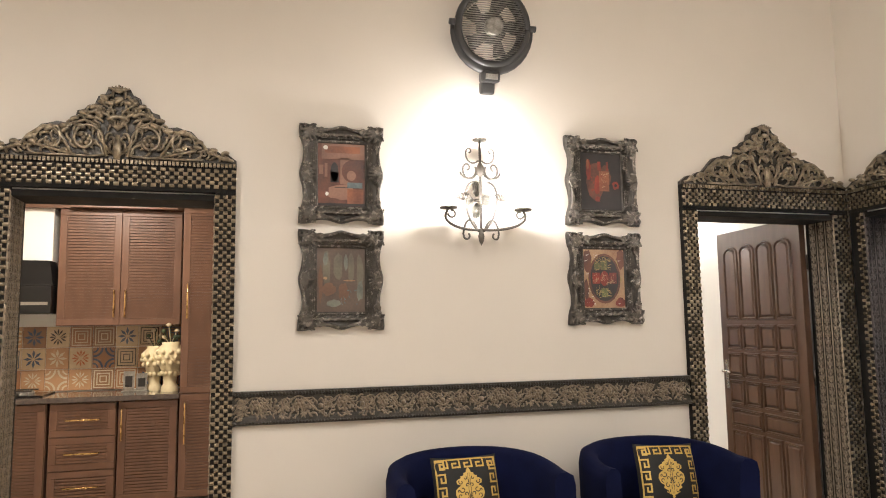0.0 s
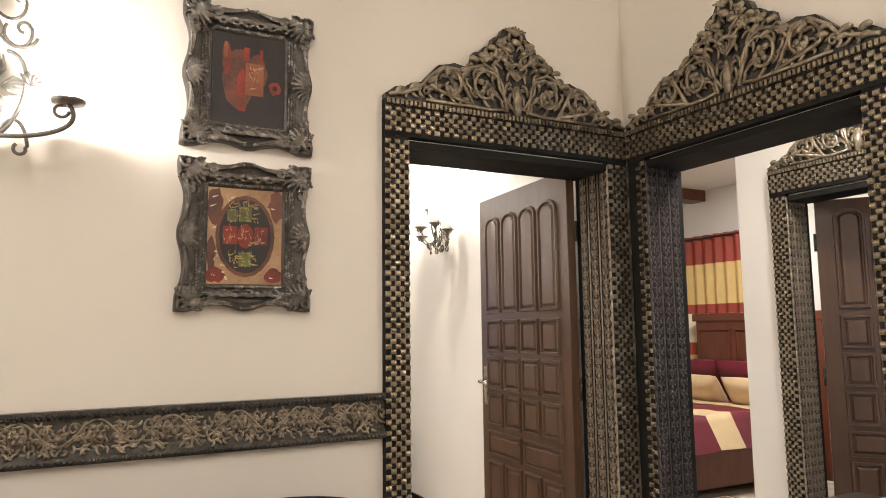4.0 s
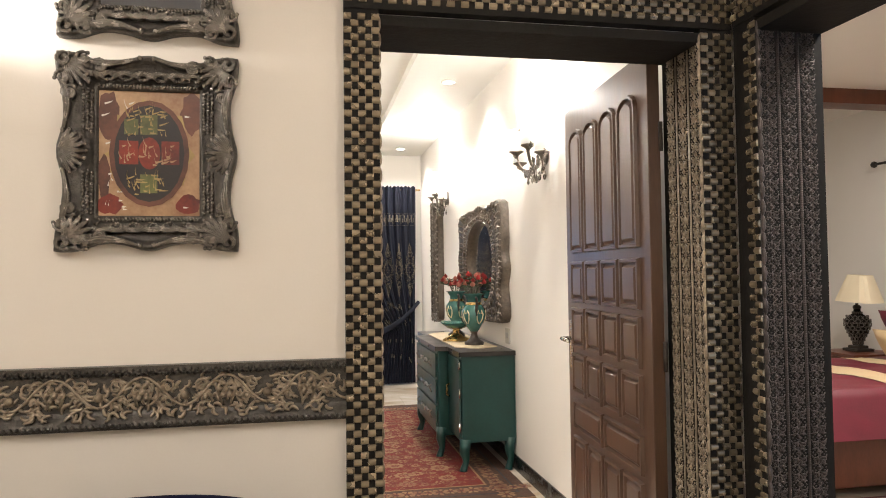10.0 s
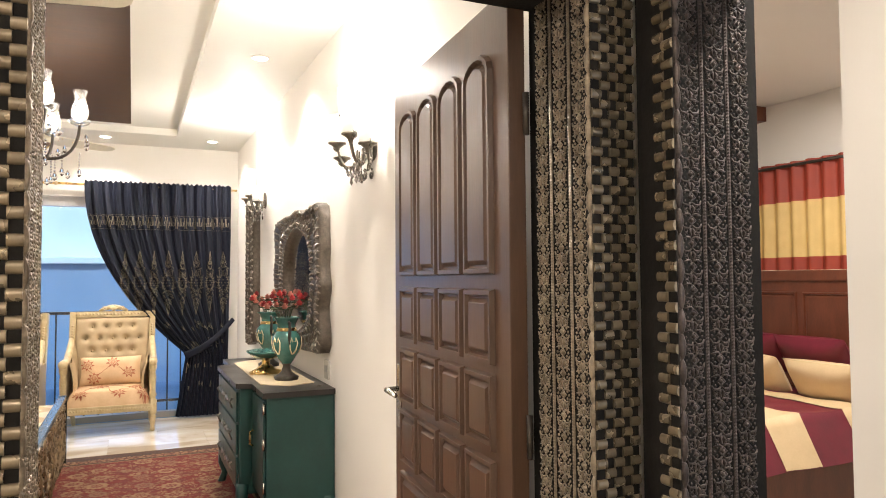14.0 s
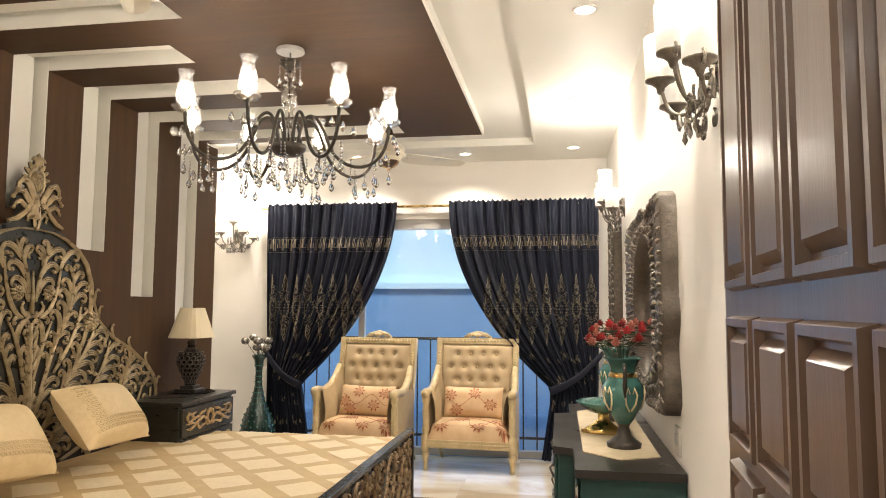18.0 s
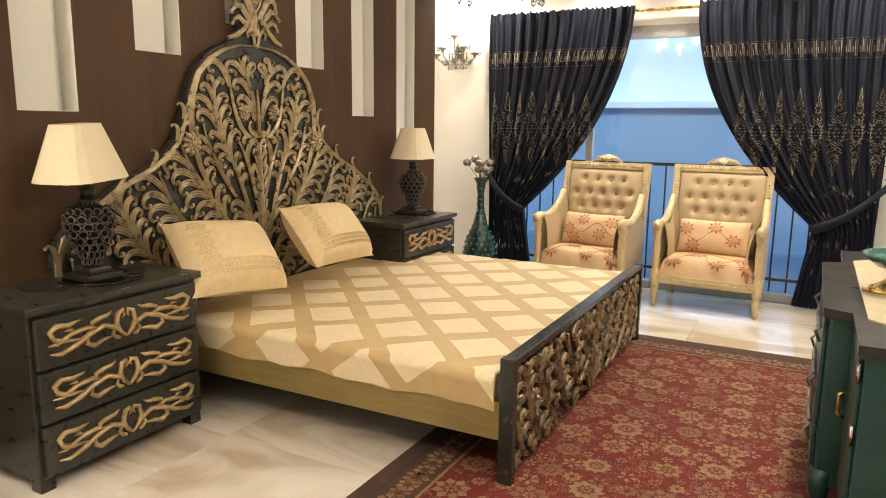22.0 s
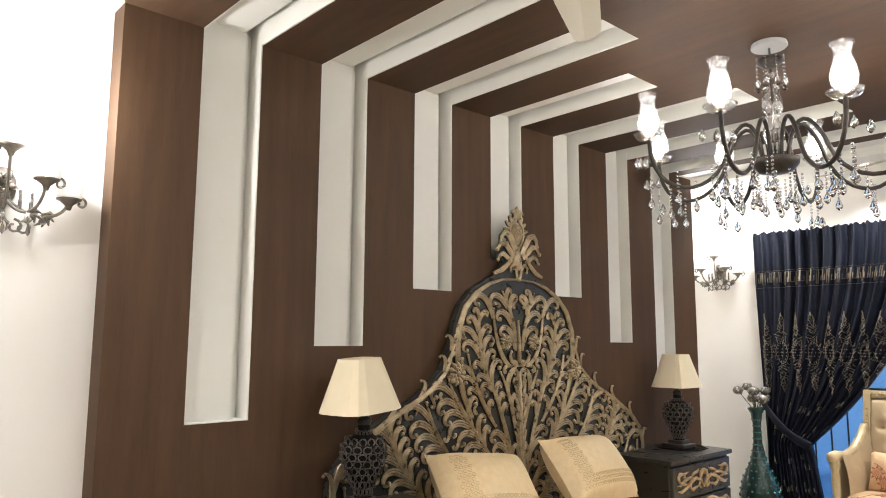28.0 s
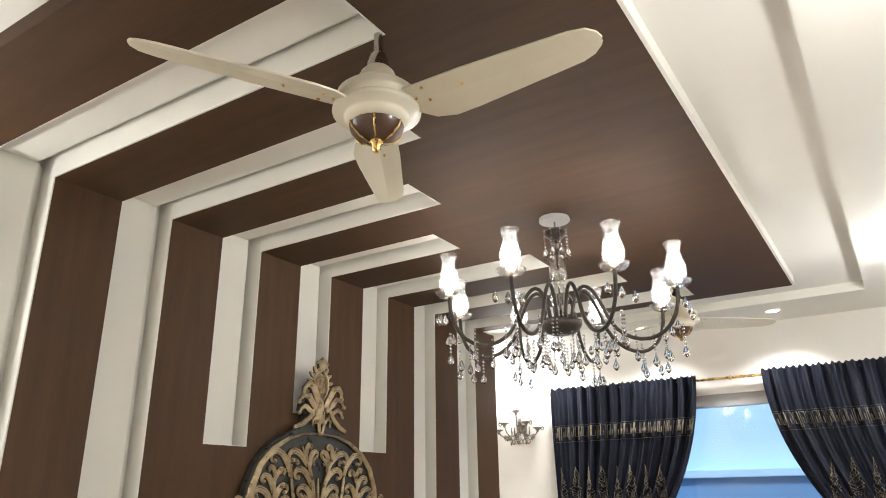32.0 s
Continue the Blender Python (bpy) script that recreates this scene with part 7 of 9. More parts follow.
for q in range(8):
    a = q * math.pi / 4 + 0.04
    ca, sa = math.cos(a), math.sin(a)
    prof = bez((0.05, 0, 2.26), (0.08, 0, 2.52), (0.16, 0, 2.47), (0.22, 0, 2.30), 10) + bez((0.22, 0, 2.30), (0.28, 0, 2.10), (0.56, 0, 2.08), (0.56, 0, 2.37), 12)[1:]
    arm = part("arm", Shape().tube([(r * ca, r * sa, z) for r, _, z in prof], 0.0095, 7), "iron", ch, "bronze curved arm")
    x, y = 0.56 * ca, 0.56 * sa
    part("candle_pan", Shape(Matrix.Translation((x, y, 2.375))).lathe([(0.02, -0.012), (0.05, 0.0), (0.066, 0.02), (0.062, 0.022), (0.03, 0.006)], 16), "clearpan", arm, "scalloped glass pan")
    hg = part("hurricane_glass", Shape(Matrix.Translation((x, y, 2.388))).lathe([(0.030, 0), (0.046, 0.035), (0.050, 0.065), (0.038, 0.115), (0.030, 0.145), (0.034, 0.17), (0.043, 0.19), (0.0415, 0.19), (0.0325, 0.17), (0.0285, 0.145), (0.0365, 0.115), (0.0485, 0.065), (0.0445, 0.035), (0.028, 0.002)], 16), "smoke", arm, "clear hurricane glass")
    hg.visible_shadow = False
    part("bulb", Shape(Matrix.Translation((x, y, 2.392))).lathe([(0.014, 0), (0.024, 0.03), (0.027, 0.06), (0.018, 0.095), (0.008, 0.115), (0.001, 0.12)], 12), "bulb", arm, "lit candle bulb")
    for k in range(3):
        b = a + (k - 1) * 0.10
        drop_at((0.60 * math.cos(b), 0.60 * math.sin(b), 2.29 - 0.015 * k), arm, False)
    drop_at((0.43 * ca, 0.43 * sa, 2.06), arm)
    drop_at((0.25 * math.cos(a + 0.2), 0.25 * math.sin(a + 0.2), 2.13), arm)
    drop_at((0.10 * math.cos(a + 0.3), 0.10 * math.sin(a + 0.3), 2.10), arm)
    drop_at((0.06 * ca, 0.06 * sa, 2.64), arm)
    drop_at((0.56 * math.cos(a + 0.02), 0.56 * math.sin(a + 0.02), 2.09), arm)
    for rr, da, zz in ((0.34, 0.30, 2.11), (0.17, -0.15, 2.09), (0.47, 0.16, 2.10)):
        drop_at((rr * math.cos(a + da), rr * math.sin(a + da), zz), arm)
    drop_at((0.50 * math.cos(a - 0.05), 0.50 * math.sin(a - 0.05), 2.07), arm, False)
    lamp("candle_light", "POINT", Matrix.Translation((1.812 + x, 7.135 + y, 2.47)), 12, NEUT, 0.03)

# ---- ceiling fans ----
def ceiling_fan(m, label):
    """Hub centre at the origin of m."""
    th = thing("ceiling_fan", label, "ceiling fan", m, "ceiling fans")
    part("rod", Shape().tube([(0, 0, 0.08), (0, 0, 0.20)], 0.012, 8), "chrome", th)
    part("ceiling_cup", Shape().lathe([(0.036, 0.122), (0.034, 0.14), (0.024, 0.175), (0.014, 0.185), (0.014, 0.247)], 18), "chrome", th, "small polished steel cap")
    part("motor", Shape().lathe([(0.05, -0.075), (0.083, -0.066), (0.095, -0.045), (0.097, -0.034), (0.128, -0.030), (0.130, -0.022), (0.128, -0.014), (0.112, -0.010), (0.112, 0.002), (0.120, 0.006), (0.120, 0.018), (0.116, 0.022), (0.118, 0.034), (0.112, 0.040), (0.090, 0.058), (0.062, 0.078), (0.055, 0.084), (0.058, 0.090), (0.050, 0.110), (0.038, 0.124)], 32), "fancream", th)
    part("bowl", Shape().lathe([(0.02, -0.118), (0.05, -0.108), (0.075, -0.085), (0.08, -0.068)], 24), "door", th, "dark brown glossy cap")
    s = Shape()
    for q in range(6):
        a = q * math.pi / 3
        s.tube([(r * math.cos(a), r * math.sin(a), z) for r, z in ((0.022, -0.119), (0.052, -0.110), (0.077, -0.086), (0.082, -0.068))], 0.003, 5)
    part("cap_ribs", s, "brass", th)
    part("finial", Shape().lathe([(0.008, -0.15), (0.014, -0.14), (0.012, -0.128), (0.022, -0.122), (0.022, -0.116)], 12), "brass", th, "brass finial")
    for q in range(3):
        xf = pose(0, 0, 0, 0, 0, q * 120) @ pose(0, 0, -0.012, -12, 0, 0)
        out = [(0.115, -0.045), (0.30, -0.052), (0.60, -0.050), (0.645, -0.042), (0.668, -0.022), (0.676, 0.0), (0.668, 0.022), (0.645, 0.042), (0.61, 0.054), (0.30, 0.092), (0.22, 0.098), (0.16, 0.085), (0.115, 0.05)]
        s = Shape(xf).prism([(a, min(b, 0.012)) for a, b in out], -0.003, 0.003, "z")
        s.xf = xf @ pose(0, 0.012, 0, -9, 0, 0)
        s.prism([(0.115, 0.0)] + [(a, 0.0) for a in (0.3, 0.6, 0.674)] + [(a, b - 0.012) for a, b in out[6:]], -0.0028, 0.0028, "z")
        b = part("blade", s, "fancream", th)
        for bx, by in ((0.17, -0.03), (0.17, 0.02), (0.28, 0.0), (0.135, 0.0)):
            part("screw", Shape(xf).ball((bx, by, -0.004), 0.006, 6), "brass", b)
    return th


fan = ceiling_fan(pose(1.99, 5.45, 2.573, 0, 0, 3), "cream three-blade ceiling fan with copper cap under the brown panel")
copy_thing(fan, pose(2.0, 8.65, 2.573, 0, 0, 40))

# ---- downlights ----
for x, y in ((2.42, 9.87), (3.40, 9.75), (1.40, 9.87), (0.6, 9.87), (3.40, 8.3), (3.40, 6.85), (3.40, 5.4), (2.4, 4.15), (1.0, 4.15)):
    d = thing("downlight", "round lit recessed downlight in the white ceiling", "downlight", pose(x, y, CZ), "downlights round the tray")
    part("rim", Shape().lathe([(0.060, 0.0), (0.060, -0.005), (0.048, -0.008), (0.046, 0.0)], 20), "white", d)
    part("lens", Shape().lathe([(0.046, -0.004), (0.001, -0.006)], 16), "spotglow", d)
    lamp("downlight_beam", "SPOT", look((x, y, CZ - 0.012), (x, y, 0)), 80, NEUT, 0.04, spot=125)

# ---- rug ----
rug = thing("rug", "red Persian rug with brown floral borders on the marble floor", "rug")
RX0, RX1, RY0, RY1 = 1.70, 3.655, 5.66, 8.74
def slab(name, x0, y0, x1, y1, z, m, parent):
    return part(name, Shape().box(x0, y0, 0.001, x1, y1, z), m, parent)
slab("fringe", RX0, RY0 - 0.02, RX1, RY1 + 0.02, 0.006, "rugcream", rug)
bd = slab("border", RX0, RY0, RX1, RY1, 0.009, "rugbrown", rug)
slab("guard_band", RX0 + 0.07, RY0 + 0.09, RX1 - 0.07, RY1 - 0.09, 0.0098, "rugnavy", rug)
slab("guard_band", RX0 + 0.085, RY0 + 0.105, RX1 - 0.085, RY1 - 0.105, 0.0104, "rugbrown", rug)
slab("guard_band", RX0 + 0.23, RY0 + 0.27, RX1 - 0.23, RY1 - 0.27, 0.0108, "rugcream", rug)
slab("field", RX0 + 0.245, RY0 + 0.285, RX1 - 0.245, RY1 - 0.285, 0.0114, "rugred", rug)
def motif(s, x, y, z, r, n, rot):
    for q in range(n):
        a = q * 2 * math.pi / n + rot
        s.add([(x + r * 0.22 * math.cos(a), y + r * 0.22 * math.sin(a), z), (x + r * 0.75 * math.cos(a + 0.36), y + r * 0.75 * math.sin(a + 0.36), z), (x + r * math.cos(a), y + r * math.sin(a), z), (x + r * 0.75 * math.cos(a - 0.36), y + r * 0.75 * math.sin(a - 0.36), z)], [(0, 1, 2, 3)])
rnd = random.Random(6)
sets = {"rugcream": Shape(), "rugolive": Shape(), "rugnavy": Shape(), "rugdark": Shape()}
gx, gy = 12, 22
fx0, fx1, fy0, fy1 = RX0 + 0.28, RX1 - 0.28, RY0 + 0.32, RY1 - 0.32
for i in range(gx):
    for j in range(gy):
        x, y = fx0 + (i + 0.5 + 0.5 * (j % 2) * 0.9) / (gx + 0.5) * (fx1 - fx0), fy0 + (j + 0.5) / gy * (fy1 - fy0)
        x, y = x + rnd.uniform(-0.02, 0.02), y + rnd.uniform(-0.02, 0.02)
        k = rnd.choice(["rugcream", "rugolive", "rugcream"])
        big = (i + 2 * j) % 4 == 0
        R_ = rnd.uniform(0.062, 0.082) if big else rnd.uniform(0.026, 0.048)
        motif(sets[k], x, y, 0.0118, R_, rnd.choice([8, 10]) if big else rnd.choice([5, 6, 8]), rnd.random() * 3)
        if big:
            motif(sets["rugdark"], x, y, 0.0121, R_ * 0.55, 8, rnd.random())
            motif(sets["rugcream"], x, y, 0.0124, R_ * 0.34, 6, rnd.random())
        for w in range(16):
            motif(sets[rnd.choice(["rugolive", "rugolive", "rugdark", "rugcream"])], x + rnd.uniform(-0.085, 0.085), y + rnd.uniform(-0.095, 0.095), 0.01175, rnd.uniform(0.007, 0.019), rnd.choice([3, 4, 5]), rnd.random() * 3)
for t in range(150):
    u = t / 150 * 2 * ((RX1 - RX0) + (RY1 - RY0))
    w, h = RX1 - RX0, RY1 - RY0
    if u < w:
        x, y = RX0 + u, RY0 + 0.19
    elif u < w + h:
        x, y = RX1 - 0.16, RY0 + u - w
    elif u < 2 * w + h:
        x, y = RX1 - (u - w - h), RY1 - 0.19
    else:
        x, y = RX0 + 0.16, RY1 - (u - 2 * w - h)
    motif(sets["rugolive" if t % 2 else "rugcream"], x, y, 0.0107, 0.050 if t % 3 else 0.062, 7, t)
    motif(sets["rugdark"], x, y, 0.0110, 0.022, 6, t)
    motif(sets["rugnavy"], x + 0.03, y + 0.03, 0.01065, 0.02, 5, t)
for k, s in sets.items():
    tagged(part("woven_motif", s, k, rug), kind="stuff")

# ---- living room: pictures ----
def picture(kind, face, a, z, W, H, art, label):
    """An ornate frame centred at a, z on a wall face; art paints its canvas."""
    th = thing("framed_picture", label, "picture", group="pictures in ornate frames")
    def P(x, y, d):
        # x to the viewer's right on the wall
        return (a + x, face - d, z + y) if kind == "y" else (face - d, a - x, z + y)
    hw, hh = W / 2, H / 2
    iw, ih = hw * 0.55, hh * 0.63
    def rim(q):
        return float(np.interp(abs(q), [0, 0.10, 0.18, 0.30, 0.46, 0.60, 0.70, 0.80, 0.92, 1], [0.004, 0.006, 0.014, 0.020, 0.024, 0.019, 0.008, 0.002, 0.000, 0.003]))
    K, outer, inner = 28, [], []
    for e in range(4):
        for k in range(K):
            q = -1 + 2 * k / K
            d = rim(q)
            for lst, a_, b_, ins in ((outer, hw, hh, d), (inner, iw, ih, 0.0)):
                lst.append([(q * a_, -b_ + ins), (a_ - ins, q * b_), (-q * a_, b_ - ins), (-a_ + ins, -q * b_)][e])
    N = 4 * K
    rows = []
    for w, d in ((0, 0.0), (0, 0.026), (0.05, 0.036), (0.12, 0.038), (0.19, 0.028), (0.32, 0.024), (0.62, 0.018), (0.84, 0.014), (0.90, 0.020), (0.96, 0.019), (1.0, 0.008)):
        rows.append([P(o_[0] + (i_[0] - o_[0]) * w, o_[1] + (i_[1] - o_[1]) * w, d) for o_, i_ in zip(outer, inner)])
    s = Shape()
    s.add([q for r in rows for q in r], [(k * N + i, k * N + (i + 1) % N, (k + 1) * N + (i + 1) % N, (k + 1) * N + i) for k in range(len(rows) - 1) for i in range(N)], True)
    fr = part("frame", s, "pewter", th, "dark pewter carved frame")
    g = Shape()
    M = lambda q, o=0.0: P(q[0], q[1], 0.027 + o)
    for sx in (1, -1):
        for sy in (1, -1):
            cx, cy = sx * (hw - 0.030), sy * (hh - 0.030)
            out_ = math.atan2(-sy * (hh - ih), -sx * (hw - iw))
            for q in range(-3, 4):
                a_ = out_ + q * 0.27
                chisel(g, M, [(cx + r_ * math.cos(a_), cy + r_ * math.sin(a_)) for r_ in (0.008, 0.034, 0.060, 0.078 - abs(q) * 0.006)], 0.0095, 0.022, 0.004)
            for dx, dy, turn in ((-0.010, -0.084, 1), (-0.084, -0.010, -1), (0.006, -0.042, -1), (-0.042, 0.006, 1), (0.004, 0.004, 1)):
                pts = [(cx + sx * (dx + u_), cy + sy * (dy + v_)) for u_, v_ in spiral(0, 0, 0.020, 1.0, 1.2, turn, 0.25, 12)]
                chisel(g, M, pts, 0.0092, 0.022, 0.006)
            # sweeping rim leaves beside the ears
            chisel(g, M, [(sx * (hw - rim(v) - 0.012), sy * hh * v) for v in (0.66, 0.56, 0.44, 0.32, 0.20)], 0.012, 0.022, 0.008)
            chisel(g, M, [(sx * hw * v, sy * (hh - rim(v) - 0.012)) for v in (0.62, 0.52, 0.40, 0.26, 0.08)], 0.012, 0.022, 0.008)
    for sx in (1, -1):
        for q in range(-4, 5):
            a_ = (math.pi if sx > 0 else 0) + q * 0.26
            chisel(g, M, [(sx * (hw - 0.014) + r_ * math.cos(a_), 1.15 * r_ * math.sin(a_)) for r_ in (0.006, 0.030, 0.054, 0.068 - abs(q) * 0.003)], 0.0085, 0.022, 0.004)
        for i in range(34):
            y = (i - 16.5) * ih * 2 / 34
            if abs(y) < 0.05:
                continue
            for k in range(3):
                g.ball(P(sx * (iw + 0.014 + k * 0.0105), y + 0.005 * (k % 2), 0.023), 0.0048, 5)
    for sy in (1, -1):
        for i in range(13):
            x = (i - 6) * iw * 0.17
            chisel(g, M, frond((x, sy * (ih + 0.030)), math.pi * 0.5 * sy + (0.9 if i % 2 else -0.9), 1 if i % 2 else -1, 0.066, 9, 5.0, 0.1), 0.0078, 0.018, 0.002)
        for i in range(30):
            g.tube([P((i - 14.5) * iw * 2 / 30 - 0.003, sy * (ih + 0.006), 0.019), P((i - 14.5) * iw * 2 / 30 + 0.003, sy * (ih + 0.015), 0.023)], 0.0035, 5)
    tagged(part("carving", g, ("pewter_hi", "pewter"), fr), kind="stuff")
    s = Shape()
    s.add([P(-iw - 0.004, -ih - 0.004, 0.009), P(iw + 0.004, -ih - 0.004, 0.009), P(iw + 0.004, ih + 0.004, 0.009), P(-iw - 0.004, ih + 0.004, 0.009), P(-iw - 0.004, -ih - 0.004, 0.002), P(iw + 0.004, -ih - 0.004, 0.002), P(iw + 0.004, ih + 0.004, 0.002), P(-iw - 0.004, ih + 0.004, 0.002)], [(0, 1, 2, 3), (7, 6, 5, 4), (0, 4, 5, 1), (1, 5, 6, 2), (2, 6, 7, 3), (3, 7, 4, 0)])
    part("canvas", s, art["ground"], th, art.get("say", "painted canvas"))
    for i, (mt, shapes) in enumerate(art["marks"]):
        s = Shape()
        for pts in shapes:
            s.add([P(x * iw, y * ih, 0.0100 + 0.0006 * i) for x, y in pts], [tuple(range(len(pts)))])
        ob = part("painted_shape", s, mt, th)
        if len(shapes) > 1:
            tagged(ob, kind="stuff")
    return th


def paint(name, c, c2, scale=14):
    return mat(name, c, c2, 0.4, 0, scale, 0.15, 90, contrast=0.7)


PB = paint("paint_brown", (0.16, 0.055, 0.03), (0.05, 0.018, 0.012))
PO = paint("paint_orange", (0.30, 0.105, 0.045), (0.10, 0.03, 0.014), 9)
PK = paint("paint_black", (0.02, 0.014, 0.012), (0.008, 0.006, 0.006))
PR = paint("paint_red", (0.28, 0.030, 0.012), (0.06, 0.010, 0.007), 9)
PG = paint("paint_grey_green", (0.22, 0.23, 0.19), (0.09, 0.10, 0.09))
PT = paint("paint_tan", (0.48, 0.31, 0.17), (0.24, 0.115, 0.055), 8)
PW = paint("paint_white", (0.72, 0.68, 0.60), (0.6, 0.56, 0.48))
PY = paint("paint_yellow", (0.46, 0.33, 0.12), (0.22, 0.14, 0.05), 9)
PV = paint("paint_olive", (0.16, 0.17, 0.05), (0.05, 0.055, 0.02), 9)
PS = paint("paint_slate", (0.16, 0.20, 0.20), (0.07, 0.09, 0.09))
rect = lambda a, b, c, d: [(a, b), (c, b), (c, d), (a, d)]
oval = lambda cx, cy, rx, ry, n=20: [(cx + rx * math.cos(2 * math.pi * i / n), cy + ry * math.sin(2 * math.pi * i / n)) for i in range(n)]
def strokes(seed, x0, x1, y0, y1, n, w=0.035):
    r = random.Random(seed)
    out = []
    for _ in range(n):
        x, y = r.uniform(x0, x1), r.uniform(y0, y1)
        a, l = r.choice([0, 0.3, 1.2, 1.57, 2.0]), r.uniform(0.08, 0.2)
        dx, dy = math.cos(a) * l, math.sin(a) * l
        px, py = -math.sin(a) * w / 2, math.cos(a) * w / 2
        out.append([(x - px, y - py), (x + dx * 0.6 + px, y + dy * 0.5 - py), (x + dx, y + dy), (x + px, y + py)])
    return out


def blob(cx, cy, rx, ry, seed, n=16):
    r = random.Random(seed)
    return [(cx + rx * k * math.cos(2 * math.pi * i / n), cy + ry * k * math.sin(2 * math.pi * i / n)) for i, k in enumerate([r.uniform(0.72, 1.0) for _ in range(n)])]


PC1 = paint("paint_rose_brown", (0.30, 0.155, 0.10), (0.16, 0.078, 0.05), 5)
art1 = {"ground": PB, "marks": [(PC1, [rect(-0.85, 0.50, 1, 1), rect(-0.05, -0.30, 0.35, 0.55), blob(0.0, -0.55, 0.75, 0.30, 31)]), (PO, [rect(-0.70, 0.70, 0.80, 0.92), rect(0.25, -0.95, 0.95, -0.45)]), (PB, [oval(0.45, 0.12, 0.44, 0.36), rect(-1, -1, -0.55, 0.3)]), (PK, [oval(-0.30, 0.08, 0.17, 0.32), rect(-0.47, -0.25, -0.12, 0.08)]), (PC1, [oval(0.42, -0.02, 0.20, 0.16), rect(-0.95, 0.0, -0.78, 0.3), rect(-0.72, -0.08, -0.60, 0.36)]), (PS, [rect(0.25, -0.42, 0.9, -0.24)]), (PK, [rect(-0.30, -0.42, 0.25, -0.40), rect(-1, -1, 1, -0.92)]), (PW, [oval(-0.68, 0.86, 0.10, 0.07), blob(-0.62, -0.62, 0.08, 0.07, 33)])]}
art2 = {"ground": PK, "marks": [(PB, [blob(-0.25, 0.0, 0.55, 0.75, 41), blob(0.25, 0.2, 0.3, 0.45, 42)]), (PR, [blob(-0.62, 0.42, 0.16, 0.42, 43), blob(-0.2, -0.1, 0.18, 0.42, 44), rect(-0.16, 0.40, 0.0, 0.72), rect(0.28, 0.40, 0.38, 0.72), blob(-0.2, -0.62, 0.16, 0.12, 45), blob(0.72, -0.12, 0.20, 0.17, 46)]), (PO, [rect(-0.10, -0.34, 0.40, 0.38), blob(-0.66, 0.62, 0.08, 0.22, 47)]), (PT, strokes(2, -0.02, 0.26, -0.22, 0.30, 14, 0.03)), (PR, strokes(48, -0.6, 0.0, -0.5, 0.3, 16, 0.03)), (PK, [oval(0.72, -0.12, 0.07, 0.06, 12)])]}
PE = paint("paint_earth", (0.15, 0.105, 0.078), (0.075, 0.055, 0.045), 7)
PM = paint("paint_moss", (0.20, 0.175, 0.125), (0.10, 0.085, 0.065), 7)
PC = paint("paint_clay", (0.22, 0.115, 0.07), (0.11, 0.06, 0.04), 6)
art3 = {"ground": PE, "marks": [(PM, [blob(-0.62, 0.32, 0.20, 0.62, 71), blob(-0.12, 0.42, 0.22, 0.50, 72), blob(0.42, 0.38, 0.16, 0.55, 73), blob(0.80, 0.20, 0.17, 0.72, 74)]), (PC, [blob(-0.50, -0.30, 0.34, 0.24, 75), blob(-0.86, -0.1, 0.10, 0.70, 76), blob(0.10, -0.38, 0.25, 0.34, 77)]), (PG, [blob(-0.66, 0.66, 0.12, 0.24, 78), blob(0.20, 0.56, 0.10, 0.30, 79), blob(0.80, -0.35, 0.15, 0.36, 80), blob(-0.30, -0.74, 0.34, 0.14, 81)]), (PS, strokes(4, 0.0, 0.7, -0.8, -0.2, 10, 0.05)), (PT, [blob(-0.66, 0.05, 0.10, 0.05, 82), blob(0.34, -0.02, 0.28, 0.03, 83)])]}
art4 = {"ground": PT, "marks": [(PB, [blob(-0.8, 0.6, 0.25, 0.45, 51), blob(0.85, 0.65, 0.25, 0.4, 52), blob(-0.9, -0.4, 0.14, 0.4, 53)]), (PR, [blob(-0.78, -0.82, 0.28, 0.18, 54), blob(0.78, -0.82, 0.28, 0.18, 55)]), (PW, strokes(32, -0.95, 0.75, -0.9, 0.85, 40, 0.03)), (PY, [blob(0, -0.02, 0.92, 0.92, 56, 40)]), (PB, [oval(0, 0, 0.80, 0.86)]), (PK, [oval(0, 0, 0.70, 0.78)]), (PR, [rect(-0.60, -0.18, -0.22, 0.20), rect(0.24, -0.18, 0.60, 0.20), oval(0, 0, 0.22, 0.26)]), (PV, [rect(-0.18, 0.30, 0.16, 0.62), rect(-0.18, -0.64, 0.16, -0.34), rect(-0.50, 0.30, -0.22, 0.55)]), (PY, strokes(8, -0.48, 0.36, 0.28, 0.62, 34, 0.03) + strokes(9, -0.45, 0.35, -0.66, -0.34, 30, 0.03)), (PT, strokes(10, -0.58, 0.48, -0.20, 0.14, 36, 0.035)), (PY, strokes(12, -0.4, 0.3, 0.62, 0.72, 14, 0.025))], "say": "canvas with pale brush marks in a dark oval"}
art5 = {"ground": PT, "marks": [(PO, [rect(-1, -0.6, -0.5, 0.5), rect(-0.7, -0.8, 0.1, -0.3)]), (PB, strokes(13, -0.9, -0.2, -0.5, 0.5, 16, 0.10)), (PW, [rect(0.0, -0.1, 0.7, 0.5)] + strokes(14, -0.8, 0.8, 0.6, 0.9, 10, 0.08)), (PT, strokes(15, 0.0, 0.5, -0.05, 0.4, 12, 0.05)), (PY, strokes(16, -0.2, 0.8, -0.9, -0.3, 14, 0.08)), (PS, strokes(17, -0.5, 0.2, -0.85, -0.6, 6, 0.10))]}
